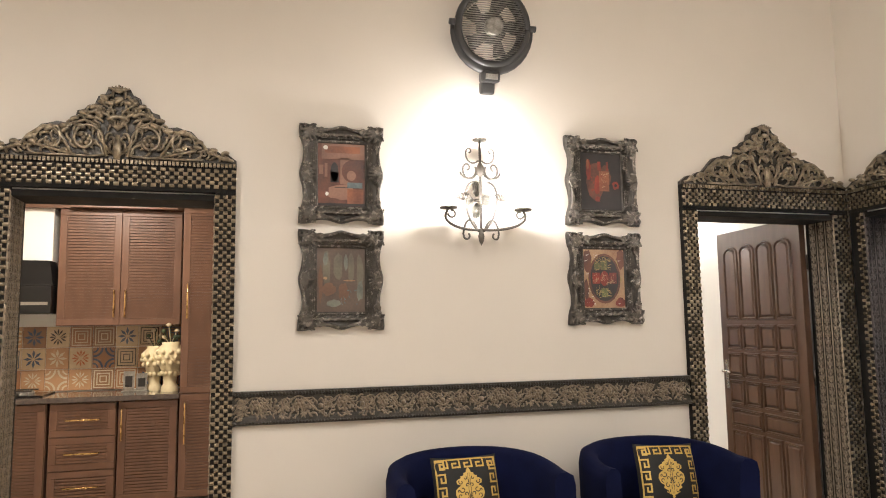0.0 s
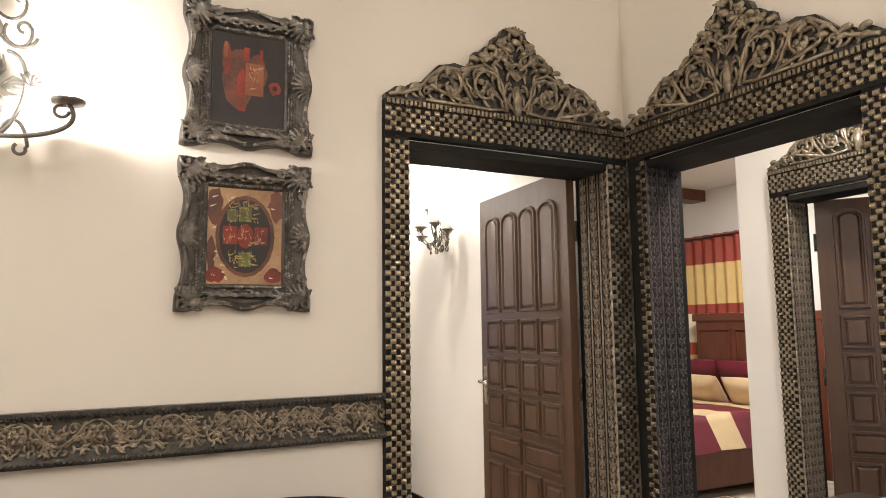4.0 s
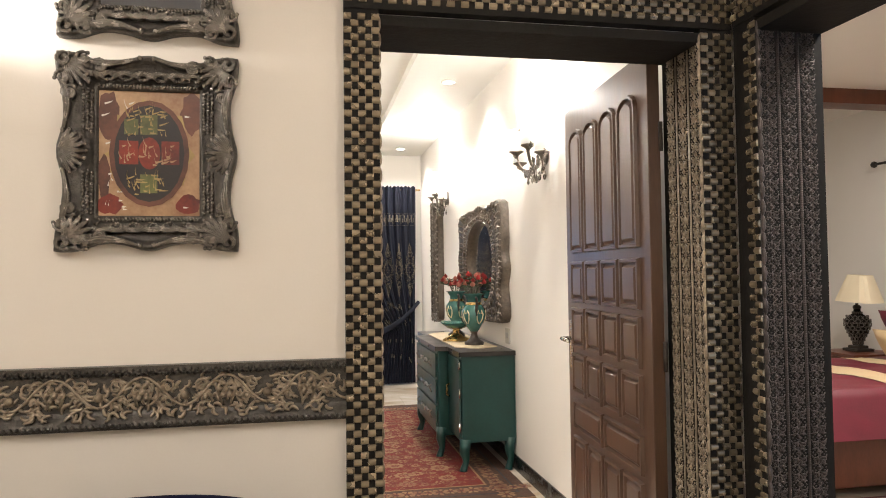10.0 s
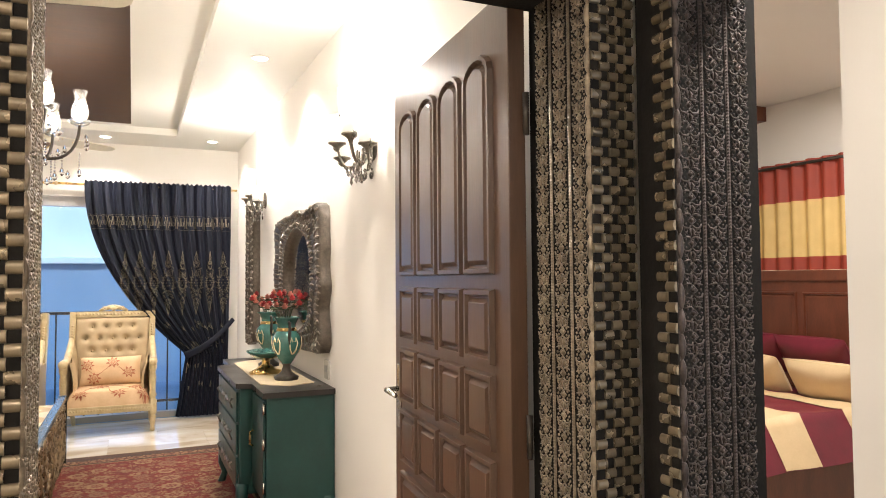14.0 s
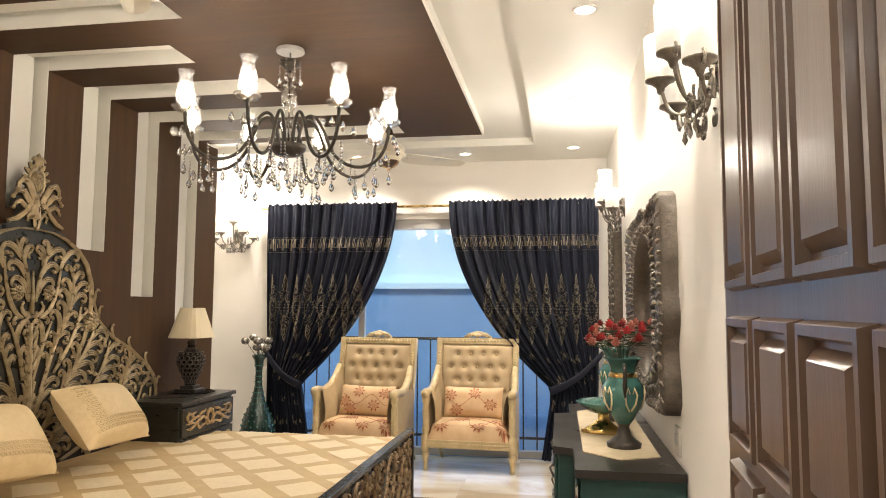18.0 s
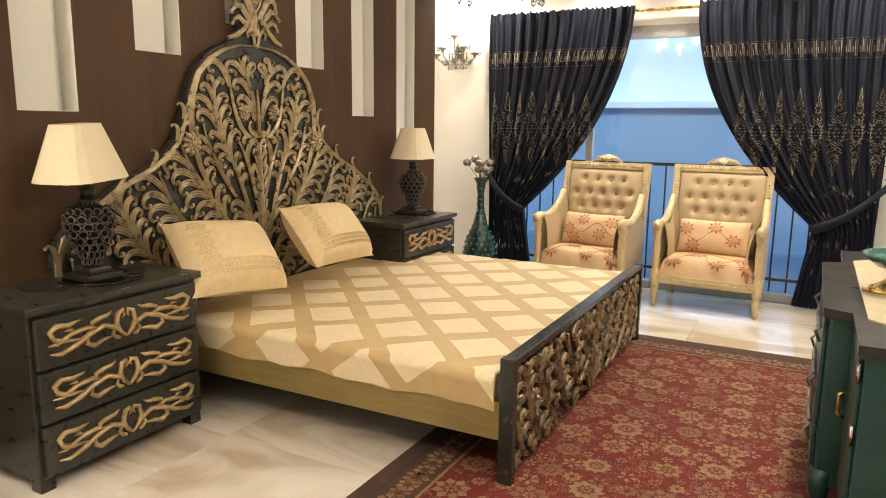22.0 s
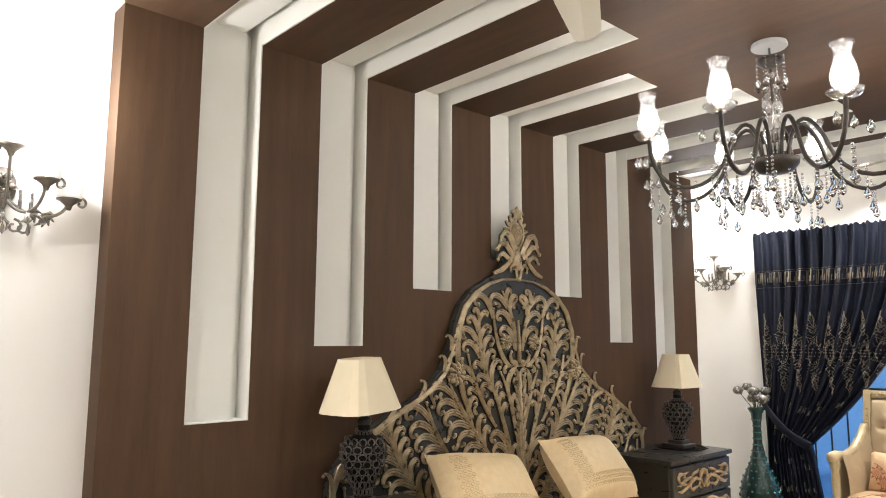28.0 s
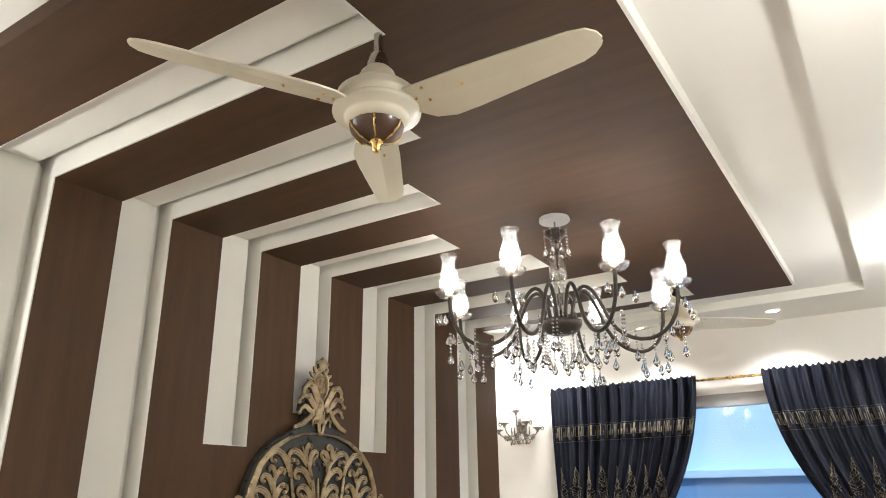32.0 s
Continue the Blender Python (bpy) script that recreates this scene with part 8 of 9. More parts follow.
art6 = {"ground": PW, "marks": [(PG, [blob(0.0, 0.35, 0.62, 0.42, 61), blob(-0.2, 0.0, 0.5, 0.4, 62)]), (PS, [blob(0.2, 0.2, 0.5, 0.5, 63), blob(-0.3, -0.2, 0.3, 0.35, 64)]), (PK, [blob(0.1, 0.0, 0.3, 0.35, 65)]), (PS, strokes(18, -0.4, 0.6, -0.1, 0.6, 26, 0.14)), (PK, strokes(19, -0.3, 0.5, 0.0, 0.5, 12, 0.06)), (PR, [blob(-0.8, 0.75, 0.18, 0.2, 66), blob(0.35, -0.6, 0.28, 0.3, 67)]), (PY, [blob(0.6, -0.75, 0.25, 0.2, 68)]), (PO, strokes(20, -0.9, -0.5, 0.5, 0.8, 5, 0.08))]}
picture("y", NY, 0.409, 2.214, 0.445, 0.528, art1, "dim orange interior painting in a carved pewter frame")
picture("y", NY, 1.917, 2.237, 0.462, 0.524, art2, "black and red abstract painting in a carved pewter frame")
picture("y", NY, 0.408, 1.660, 0.447, 0.522, art3, "grey-green abstract painting in a carved pewter frame")
picture("y", NY, 1.914, 1.672, 0.462, 0.530, art4, "dark oval on tan painting in a carved pewter frame")
picture("x", EX, 2.002, 2.210, 0.456, 0.524, art5, "tan and orange abstract painting in a carved pewter frame")
picture("x", EX, 2.002, 1.651, 0.456, 0.532, art6, "white and slate abstract painting in a carved pewter frame")


# ---- wrought iron wall chandeliers ----
def wall_chandelier(m):
    """Hangs on a wall at y = 0, stands out towards -y."""
    th = thing("wall_chandelier", "wrought iron three-arm wall candelabra with glaring bulbs", "wall lamp", m, "wrought iron candelabra")
    part("shaft", Shape().tube([(0, -0.10, -0.20), (0, -0.10, 0.36)], 0.008, 8), "greyiron", th)
    part("knob", Shape(Matrix.Translation((0, -0.10, 0))).lathe([(0.004, 0.14), (0.018, 0.155), (0.026, 0.175), (0.026, 0.195), (0.016, 0.215), (0.006, 0.23)], 12), "greyiron", th)
    part("bottom_leaf", Shape(Matrix.Translation((0, -0.10, -0.225))).lathe([(0.001, -0.04), (0.014, -0.015), (0.020, 0.015), (0.010, 0.05)], 8), "greyiron", th)
    g = Shape()
    for q in range(4):
        a = q * math.pi / 2
        for k in range(-2, 3):
            g.tube([(0.02 * math.cos(a), -0.02, 0.02 + 0.02 * math.sin(a)), (0.06 * math.cos(a + k * 0.22), -0.03, 0.02 + 0.06 * math.sin(a + k * 0.22)), (0.10 * math.cos(a + k * 0.10), -0.015, 0.02 + 0.11 * math.sin(a + k * 0.10))], [0.005, 0.010, 0.003], 5)
    part("leaf_back_plate", g, "silver", th)
    part("wall_arm", Shape().tube([(0, 0, 0.02), (0, -0.10, 0.0)], 0.010, 7), "greyiron", th)
    for sg in (1, -1):
        g = Shape()
        g.tube(bez((0, -0.10, -0.19), (sg * 0.10, -0.11, -0.14), (sg * 0.14, -0.12, 0.10), (sg * 0.04, -0.11, 0.11), 14), 0.007, 6)
        g.tube([(sg * 0.075 + sg * q[0], -0.10, 0.18 + q[1]) for q in spiral(0, 0, 0.05, 2.6, 0.55, 1, 0.95, 12)], 0.006, 6)
        g.tube(bez((sg * 0.02, -0.10, -0.18), (sg * 0.05, -0.10, -0.08), (sg * 0.10, -0.10, -0.10), (sg * 0.11, -0.10, -0.20), 10) + [(sg * q[0], -0.10, q[1]) for q in spiral(0.09, -0.21, 0.02, 0.3, 0.7, -1, 0.8, 8)], 0.006, 6)
        g.tube([(sg * 0.008, -0.10, 0.15)] + bez((sg * 0.02, -0.10, 0.16), (sg * 0.06, -0.10, 0.10), (sg * 0.12, -0.10, 0.14), (sg * 0.105, -0.10, 0.20), 10) + [(sg * q[0], -0.10, q[1]) for q in spiral(0.085, 0.20, 0.02, 0.2, 0.7, 1, 0.8, 8)], 0.0055, 6)
        g.tube(bez((sg * 0.01, -0.10, 0.24), (sg * 0.05, -0.10, 0.20), (sg * 0.10, -0.10, 0.24), (sg * 0.085, -0.10, 0.30), 10) + [(sg * q[0], -0.10, q[1]) for q in spiral(0.07, 0.30, 0.015, 0.2, 0.7, 1, 0.8, 8)], 0.005, 6)
        for q in range(5):
            b = 0.2 + q * 0.5
            g.tube([(sg * 0.11, -0.12, 0.0), (sg * (0.11 + 0.028 * math.cos(b)), -0.13, 0.028 * math.sin(b)), (sg * (0.11 + 0.05 * math.cos(b)), -0.12, 0.045 * math.sin(b))], [0.004, 0.009, 0.003], 5)
        part("scrollwork", g, "greyiron", th)
        arm = part("arm", Shape().tube(bez((0.0, -0.10, -0.17), (sg * 0.10, -0.14, -0.19), (sg * 0.30, -0.20, -0.16), (sg * 0.225, -0.20, -0.07), 16), 0.008, 7), "greyiron", th)
        part("curl", Shape().tube([(sg * q[0], -0.20, q[1]) for q in spiral(0.205, -0.095, 0.024, 1.2, 0.8, 1, 0.7, 10)], 0.006, 6), "greyiron", arm)
        part("drip_pan", Shape(Matrix.Translation((sg * 0.225, -0.20, -0.07))).lathe([(0.01, -0.004), (0.05, 0.0), (0.052, 0.012), (0.03, 0.014)], 16), "greyiron", arm)
        part("bulb", Shape(Matrix.Translation((sg * 0.225, -0.20, -0.04))).lathe([(0.014, -0.018), (0.016, -0.010), (0.012, -0.004), (0.001, 0.000)], 14), "bulb", arm, "lit bulb")
    part("top_pan", Shape(Matrix.Translation((0, -0.10, 0.36))).lathe([(0.01, -0.004), (0.045, 0.0), (0.047, 0.012), (0.02, 0.014)], 16), "greyiron", th)
    part("bulb", Shape(Matrix.Translation((0, -0.10, 0.375))).lathe([(0.014, -0.004), (0.016, 0.004), (0.012, 0.010), (0.001, 0.014)], 14), "bulb", th, "lit bulb")
    return th


wc = wall_chandelier(pose(1.15, NY, 2.085) @ Matrix.Scale(0.92, 4))
copy_thing(wc, pose(EX, 1.40, 2.085, 0, 0, -90))
for (x, y, dx, dy) in ((1.15, NY, 1, 0), (EX, 1.40, 0, 1)):
    for k in (-1, 0, 1):
        lx, ly = x + dx * k * 0.207 - (1 - dx) * (0.20 if k else 0.12), y + dy * k * 0.207 - dx * (0.20 if k else 0.12)
        lamp("candelabra_light", "POINT", Matrix.Translation((lx, ly, 2.054 if k else 2.458)), 13.0 if k else 10.0, NEUT, 0.015)

# ---- wall fan ----
wf = thing("wall_fan", "black round wall fan with wire grille above the candelabra", "fan", pose(1.225, NY - 0.14, 3.05) @ pose(0, 0, 0, 12, 0, 0))
s = Shape()
s.tube([(0.20 * math.cos(t), 0.0, 0.20 * math.sin(t)) for t in [i * math.pi / 20 for i in range(41)]], 0.022, 8)
s.tube([(0.185 * math.cos(t), 0.06, 0.185 * math.sin(t)) for t in [i * math.pi / 20 for i in range(41)]], 0.02, 8)
part("rim", s, "fanblack", wf)
for q in range(31):
    z = -0.18 + q * 0.012
    hw = math.sqrt(max(0, 0.195 ** 2 - z * z))
    part("grille_wire", Shape().tube([(-hw, -0.012, z), (0, -0.026, z), (hw, -0.012, z)], 0.0036, 4), "silver", wf)
part("hub_cap", Shape().tube([(0, 0.0, 0), (0, -0.035, 0), (0, -0.04, 0)], [0.052, 0.05, 0.04], 20), "silver", wf)
for q in range(5):
    a = q * 2 * math.pi / 5
    s = Shape()
    s.add([(0.04 * math.cos(a), 0.02, 0.04 * math.sin(a)), (0.16 * math.cos(a - 0.25), 0.01, 0.16 * math.sin(a - 0.25)), (0.175 * math.cos(a + 0.3), 0.04, 0.175 * math.sin(a + 0.3)), (0.05 * math.cos(a + 0.8), 0.03, 0.05 * math.sin(a + 0.8))], [(0, 1, 2, 3)])
    part("blade", s, "fanblack", wf)
part("motor", Shape().tube([(0, 0.03, 0), (0, 0.12, 0)], [0.09, 0.05], 16), "fanblack", wf)
part("yoke", Shape().tube([(0.225 * math.cos(t), 0.01, 0.225 * math.sin(t)) for t in [math.pi * (1.0 + i / 16) for i in range(17)]], [0.016 + 0.02 * math.sin(math.pi * i / 16) for i in range(17)], 8, 0.6, (0, 1, 0)), "fanblack", wf)
for sg in (1, -1):
    part("pivot_knob", Shape().tube([(sg * 0.215, 0.0, 0.01), (sg * 0.25, 0.0, 0.01)], 0.018, 10), "fanblack", wf)
part("neck", Shape().box(-0.055, -0.02, -0.30, 0.055, 0.06, -0.235, 0.02), "fanblack", wf)
part("badge", Shape().box(-0.035, -0.026, -0.285, 0.035, -0.019, -0.255, 0.002), "silver", wf)
part("wall_bracket", Shape().box(-0.04, 0.03, -0.36, 0.04, 0.10, -0.29, 0.012), "fanblack", wf)


# ---- navy tub chairs and cushions ----
def tub_chair(m):
    th = thing("tub_chair", "navy velvet tub chair with rounded back", "chair", m, "tub chairs along the wall")
    N = 40
    a0, a1 = -0.28, math.pi + 0.28
    def row(r, zf, k=1.0):
        out = []
        for i in range(N + 1):
            a = a0 + (a1 - a0) * i / N
            q = math.sin(max(0, min(math.pi, a)))
            z = zf(q)
            c, s_ = math.cos(a), math.sin(a)
            k = 0.90 / (abs(c) ** 2.7 + abs(s_) ** 2.7) ** (1 / 2.7)
            out.append((r * k * c, r * 0.96 * k * s_, z))
        return out
    top = lambda q: 0.752 + 0.06 * q
    rows = [row(0.40, lambda q: 0.10), row(0.455, lambda q: 0.30), row(0.465, lambda q: top(q) - 0.06), row(0.455, lambda q: top(q) - 0.015), row(0.425, top), row(0.39, lambda q: top(q) - 0.004), row(0.365, lambda q: top(q) - 0.03), row(0.345, lambda q: 0.40), row(0.33, lambda q: 0.30)]
    s = Shape()
    w = N + 1
    s.add([p for r in rows for p in r], [(k * w + i, k * w + i + 1, (k + 1) * w + i + 1, (k + 1) * w + i) for k in range(len(rows) - 1) for i in range(N)], True)
    for i in (0, N):
        s.add([r[i] for r in rows], [tuple(range(len(rows)))])
    part("back_shell", s, "velvet", th)
    part("seat", Shape().lathe([(0.31, 0.10), (0.34, 0.13), (0.345, 0.36), (0.325, 0.41), (0.27, 0.43), (0.001, 0.435)], 32), "velvet", th)
    part("base", Shape().lathe([(0.33, 0.0), (0.34, 0.02), (0.34, 0.10)], 32), "cushblack", th)
    return th


tc = tub_chair(pose(0.975, 3.055, 0))
copy_thing(tc, pose(1.950, 3.055, 0))


def key_cushion(m):
    th = pillow("cushion", 0.40, 0.40, 0.13, m @ Matrix.Scale(0.82, 4), "cushblack", "black cushion with gold key border in a tub chair", "cushion", "gold-printed cushions")
    def zat(x, y):
        return 0.065 * max(0, (1 - abs(x / 0.2) ** 3) * (1 - abs(y / 0.2) ** 3)) ** 0.55 + 0.0015
    def strip(s, pts, w):
        for (xa, ya), (xb, yb) in zip(pts[:-1], pts[1:]):
            l = math.hypot(xb - xa, yb - ya) or 1
            nx, ny = -(yb - ya) / l * w / 2, (xb - xa) / l * w / 2
            ex, ey = (xb - xa) / l * w / 2, (yb - ya) / l * w / 2
            k = 3
            pa = []
            for i in range(k + 1):
                t = i / k
                x, y = (xa - ex) + (xb - xa + 2 * ex) * t, (ya - ey) + (yb - ya + 2 * ey) * t
                pa += [(x + nx, y + ny, zat(x + nx, y + ny)), (x - nx, y - ny, zat(x - nx, y - ny))]
            s.add(pa, [(2 * i, 2 * i + 1, 2 * i + 3, 2 * i + 2) for i in range(k)])
    s = Shape()
    E, n = 0.178, 5
    for side in range(4):
        R = lambda p: [(p[0], p[1]), (-p[1], p[0]), (-p[0], -p[1]), (p[1], -p[0])][side]
        st = 2 * E / n
        strip(s, [R((-E, E)), R((E, E))], 0.0085)
        for i in range(n):
            b = -E + i * st
            key = [(b + st * 0.90, E), (b + st * 0.90, E - 0.044), (b + st * 0.30, E - 0.044), (b + st * 0.30, E - 0.022), (b + st * 0.60, E - 0.022)]
            strip(s, [R(p) for p in key], 0.0098)
    part("key_border", s, "cushgold", th, "gold Greek key border")
    s = Shape()
    HALF = [(-0.128, 0.001), (-0.118, 0.010), (-0.108, 0.006), (-0.100, 0.026), (-0.090, 0.046), (-0.080, 0.034), (-0.066, 0.062), (-0.052, 0.052), (-0.036, 0.076), (-0.012, 0.086), (0.012, 0.082), (0.026, 0.066), (0.034, 0.050), (0.042, 0.072), (0.058, 0.076), (0.068, 0.066), (0.074, 0.046), (0.082, 0.052), (0.088, 0.030), (0.098, 0.032), (0.104, 0.014), (0.114, 0.012), (0.132, 0.001)]
    hy, hx = [y for y, x in HALF], [x for y, x in HALF]
    def medallion(u, v):
        y = -0.128 + 0.260 * v
        x = (u * 2 - 1) * float(np.interp(y, hy, hx))
        return (x, y, zat(x, y) + 0.0012)
    s.sheet(medallion, 8, 78)
    part("damask_motif", s, "cushgold", th, "gold damask medallion")
    s = Shape()
    for sg in (1, -1):
        for cx, cy, r, a, turn in ((0.050, 0.052, 0.014, 2.0, 1), (0.022, 0.072, 0.010, 0.6, -1), (0.044, 0.012, 0.018, 1.0, 1), (0.058, -0.022, 0.014, 3.4, -1), (0.024, -0.012, 0.013, 5.0, 1), (0.030, -0.052, 0.015, 2.6, 1), (0.030, -0.084, 0.011, 1.0, -1), (0.014, 0.034, 0.011, 4.0, 1), (0.012, -0.032, 0.009, 0.3, -1), (0.066, 0.004, 0.008, 4.6, 1)):
            s.tube([(sg * x, y, zat(x, y) + 0.0012) for x, y in spiral(cx, cy, r, a, 0.8, turn, 0.35, 9)], 0.0024, 4, 0.5, (0, 0, 1))
        s.tube([(sg * x, y, zat(x, y) + 0.0012) for x, y in ((0.004, 0.100), (0.007, 0.070), (0.003, 0.045), (0.008, 0.015), (0.003, -0.020), (0.008, -0.060), (0.003, -0.100))], [0.001, 0.002, 0.0025, 0.001, 0.0025, 0.002, 0.001], 4, 0.5, (0, 0, 1))
    tagged(part("damask_tracery", s, "cushblack", th, "black tracery in the medallion"), kind="stuff")
    return th


key_cushion(pose(0.94, 3.165, 0.648, 74, 0, 3))
key_cushion(pose(1.99, 3.165, 0.645, 74, 0, -3) @ pose(0, 0, 0, 0, 0, -2))

# ---- console against the east wall ----
co = thing("console", "dark green painted console with brown top against the wall", "console table")
CX0, CX1, CY0, CY1, CH = 3.41, 3.65, 0.9, 2.58, 0.81
part("body", Shape().box(CX0 + 0.04, CY0, 0.12, CX1, CY1 - 0.06, CH - 0.03, 0.004), "teal", co)
part("top", Shape().box(CX0, CY0 - 0.04, CH - 0.03, CX1, CY1, CH, 0.006), "tealtop", co)
for y in (CY0 + 0.06, CY1 - 0.12):
    for x in (CX0 + 0.07, CX1 - 0.05):
        part("leg", Shape().tube([(x, y, 0), (x, y, 0.13)], [0.02, 0.032], 8), "teal", co)
for k in range(2):
    y0 = CY0 + 0.04 + k * 0.80
    d = part("drawer", Shape().box(CX0 + 0.026, y0, 0.50, CX0 + 0.04, y0 + 0.76, 0.76, 0.004), "teal", co)
    for yy in (y0 + 0.10, y0 + 0.66):
        part("handle", Shape().tube([(CX0 + 0.026, yy, 0.70), (CX0 + 0.006, yy, 0.685), (CX0 + 0.006, yy, 0.65), (CX0 + 0.026, yy, 0.635)], 0.007, 6).box(CX0 + 0.021, yy - 0.012, 0.625, CX0 + 0.026, yy + 0.012, 0.71, 0.002), "brass", d)
    g = Shape()
    for sg in (1, -1):
        c = y0 + 0.38
        g.tube([(CX0 + 0.022, c, 0.64), (CX0 + 0.016, c + sg * 0.06, 0.655), (CX0 + 0.018, c + sg * 0.11, 0.635), (CX0 + 0.02, c + sg * 0.17, 0.66)], [0.016, 0.013, 0.012, 0.004], 6)
        g.tube([(CX0 + 0.02, c + sg * q[0], 0.64 + q[1]) for q in spiral(0.05, 0.0, 0.025, 0, 1.2, 1, 0.2, 10)], 0.006, 5)
        g.tube([(CX0 + 0.02, c + sg * q[0], 0.64 + q[1]) for q in spiral(0.13, 0.005, 0.018, 0, 1.2, -1, 0.2, 10)], 0.005, 5)
    part("carved_mount", g, "silver", d, "silvered scroll mount")
solid("table_cloth", Shape().sheet(lambda u, v: (CX0 + 0.03 + 0.19 * u, 1.2 + 1.28 * v, CH + 0.004 + 0.003 * noise.noise(Vector((u * 5, v * 14, 0)))), 10, 40).box(CX0 + 0.035, 1.205, CH + 0.0005, CX0 + 0.218, 2.475, CH + 0.002), "paper", "off-white printed runner on the console", "table cloth")
gp = thing("green_vase", "dark green glazed vase with beaded rim on the console", "vase", pose(3.565, 2.10, CH + 0.006) @ Matrix.Scale(0.86, 4))
part("body", Shape().lathe([(0.045, 0), (0.05, 0.01), (0.048, 0.03), (0.07, 0.10), (0.083, 0.15), (0.082, 0.19), (0.068, 0.215), (0.072, 0.225), (0.06, 0.225), (0.055, 0.20)], 24), "greenpot", gp)
s = Shape()
for q in range(22):
    a = q * 2 * math.pi / 22
    s.ball((0.07 * math.cos(a), 0.07 * math.sin(a), 0.222), 0.009, 6)
part("beaded_rim", s, "greenpot", gp)
cv = thing("celadon_jug", "pale green two-handled jug with rust-brown neck and base", "jug", pose(3.54, 1.73, CH + 0.006) @ Matrix.Scale(0.86, 4))
part("body", Shape().lathe([(0.068, 0.05), (0.074, 0.08), (0.078, 0.14), (0.076, 0.20), (0.062, 0.25), (0.048, 0.28)], 24), "celadon", cv)
part("base", Shape().lathe([(0.062, 0), (0.066, 0.006), (0.067, 0.03), (0.068, 0.05)], 24), "rust", cv)
for q in range(6):
    a = q * 1.05
    part("glaze_run", Shape().tube([(0.066 * math.cos(a), 0.066 * math.sin(a), 0.03), (0.0705 * math.cos(a), 0.0705 * math.sin(a), 0.06), (0.075 * math.cos(a), 0.075 * math.sin(a), 0.09 + 0.02 * (q % 2))], [0.02, 0.014, 0.002], 6, 0.15), "rust", cv)
part("neck", Shape().lathe([(0.048, 0.28), (0.046, 0.31), (0.045, 0.335), (0.062, 0.338), (0.062, 0.362), (0.05, 0.362), (0.04, 0.32)], 22), "rust", cv)
for sg in (1, -1):
    part("handle", Shape().tube([(0, sg * 0.05, 0.335), (0, sg * 0.085, 0.335), (0, sg * 0.092, 0.31), (0, sg * 0.078, 0.24)], 0.010, 8), "rust", cv)

# ---- unseen ceiling lights, added to light the living room ----
for x, y in ((-1.5, 1.2), (1.3, 0.3), (-1.5, -1.8), (1.5, -1.8)):
    d = thing("downlight", "round lit downlight assumed in the unseen living room ceiling", "downlight", pose(x, y, 3.6), "living room downlights")
    part("rim", Shape().lathe([(0.09, 0.0), (0.09, -0.006), (0.075, -0.009), (0.072, 0.0)], 20), "white", d)
    part("lens", Shape().lathe([(0.072, -0.004), (0.001, -0.006)], 16), "spotglow", d)
    lamp("downlight_beam", "SPOT", look((x, y, 3.585), (x, y, 0)), 192, NEUT, 0.08, spot=176)

# ---- kitchen ----
def shutter(parent, x0, x1, z0, z1, y, name="door"):
    """A ribbed cupboard front facing -y."""
    d = part(name, Shape().box(x0, y, z0, x1, y + 0.02, z0 + 0.05, 0.003).box(x0, y, z1 - 0.05, x1, y + 0.02, z1, 0.003).box(x0, y, z0 + 0.05, x0 + 0.055, y + 0.02, z1 - 0.05, 0.003).box(x1 - 0.055, y, z0 + 0.05, x1, y + 0.02, z1 - 0.05, 0.003), "kitchen", parent)
    s = Shape()
    n = max(3, int((z1 - z0 - 0.1) / 0.024))
    for i in range(n):
        z = z0 + 0.05 + i * (z1 - z0 - 0.1) / n
        h = (z1 - z0 - 0.1) / n
        s.box(x0 + 0.055, y + 0.003, z + 0.18 * h, x1 - 0.055, y + 0.016, z + 0.82 * h)
    s.box(x0 + 0.055, y + 0.014, z0 + 0.05, x1 - 0.055, y + 0.018, z1 - 0.05)
    part("louvre", s, "kitchen", d)
    return d


def bar(parent, p, q, y):
    part("handle", Shape().tube([(p[0], y, p[1]), (p[0], y - 0.028, p[1]), (q[0], y - 0.028, q[1]), (q[0], y, q[1])], 0.006, 6), "brass", parent, "brass bar handle")


KF, KU, KW = 6.03, 6.28, 6.62
for x0, x1, kind in ((-2.6, -1.56, "door"), (-1.54, -1.06, "drawers"), (-1.05, -0.61, "doorl")):
    u = thing("base_cabinet", "brown kitchen base cabinet with ribbed fronts and brass handles", "cabinet", group="kitchen base cabinets")
    part("carcass", Shape().box(x0, KF + 0.02, 0.08, x1, KW, 0.855), "kitchen", u)
    if kind == "drawers":
        for k in range(3):
            z0 = 0.09 + k * 0.255
            d = shutter(u, x0 + 0.005, x1 - 0.005, z0, z0 + 0.248, KF, "drawer")
            bar(d, ((x0 + x1) / 2 - 0.12, z0 + 0.125), ((x0 + x1) / 2 + 0.12, z0 + 0.125), KF)
    else:
        d = shutter(u, x0 + 0.005, x1 - 0.005, 0.09, 0.85, KF)
        if kind == "doorl":
            bar(d, (x0 + 0.03, 0.55), (x0 + 0.03, 0.79), KF)
solid("worktop", Shape().box(-2.6, KF - 0.03, 0.86, -0.60, KW, 0.90, 0.006), "granite", "polished dark granite kitchen worktop", "worktop")
u = thing("wall_cabinet", "brown two-door kitchen wall cabinet with ribbed doors", "cabinet")
part("carcass", Shape().box(-1.585, KU + 0.02, 1.45, -0.63, KW, 2.42), "kitchen", u)
d = shutter(u, -1.58, -1.11, 1.455, 2.415, KU)
bar(d, (-1.15, 1.52), (-1.15, 1.74), KU)
d = shutter(u, -1.105, -0.635, 1.455, 2.415, KU)
bar(d, (-1.065, 1.52), (-1.065, 1.74), KU)
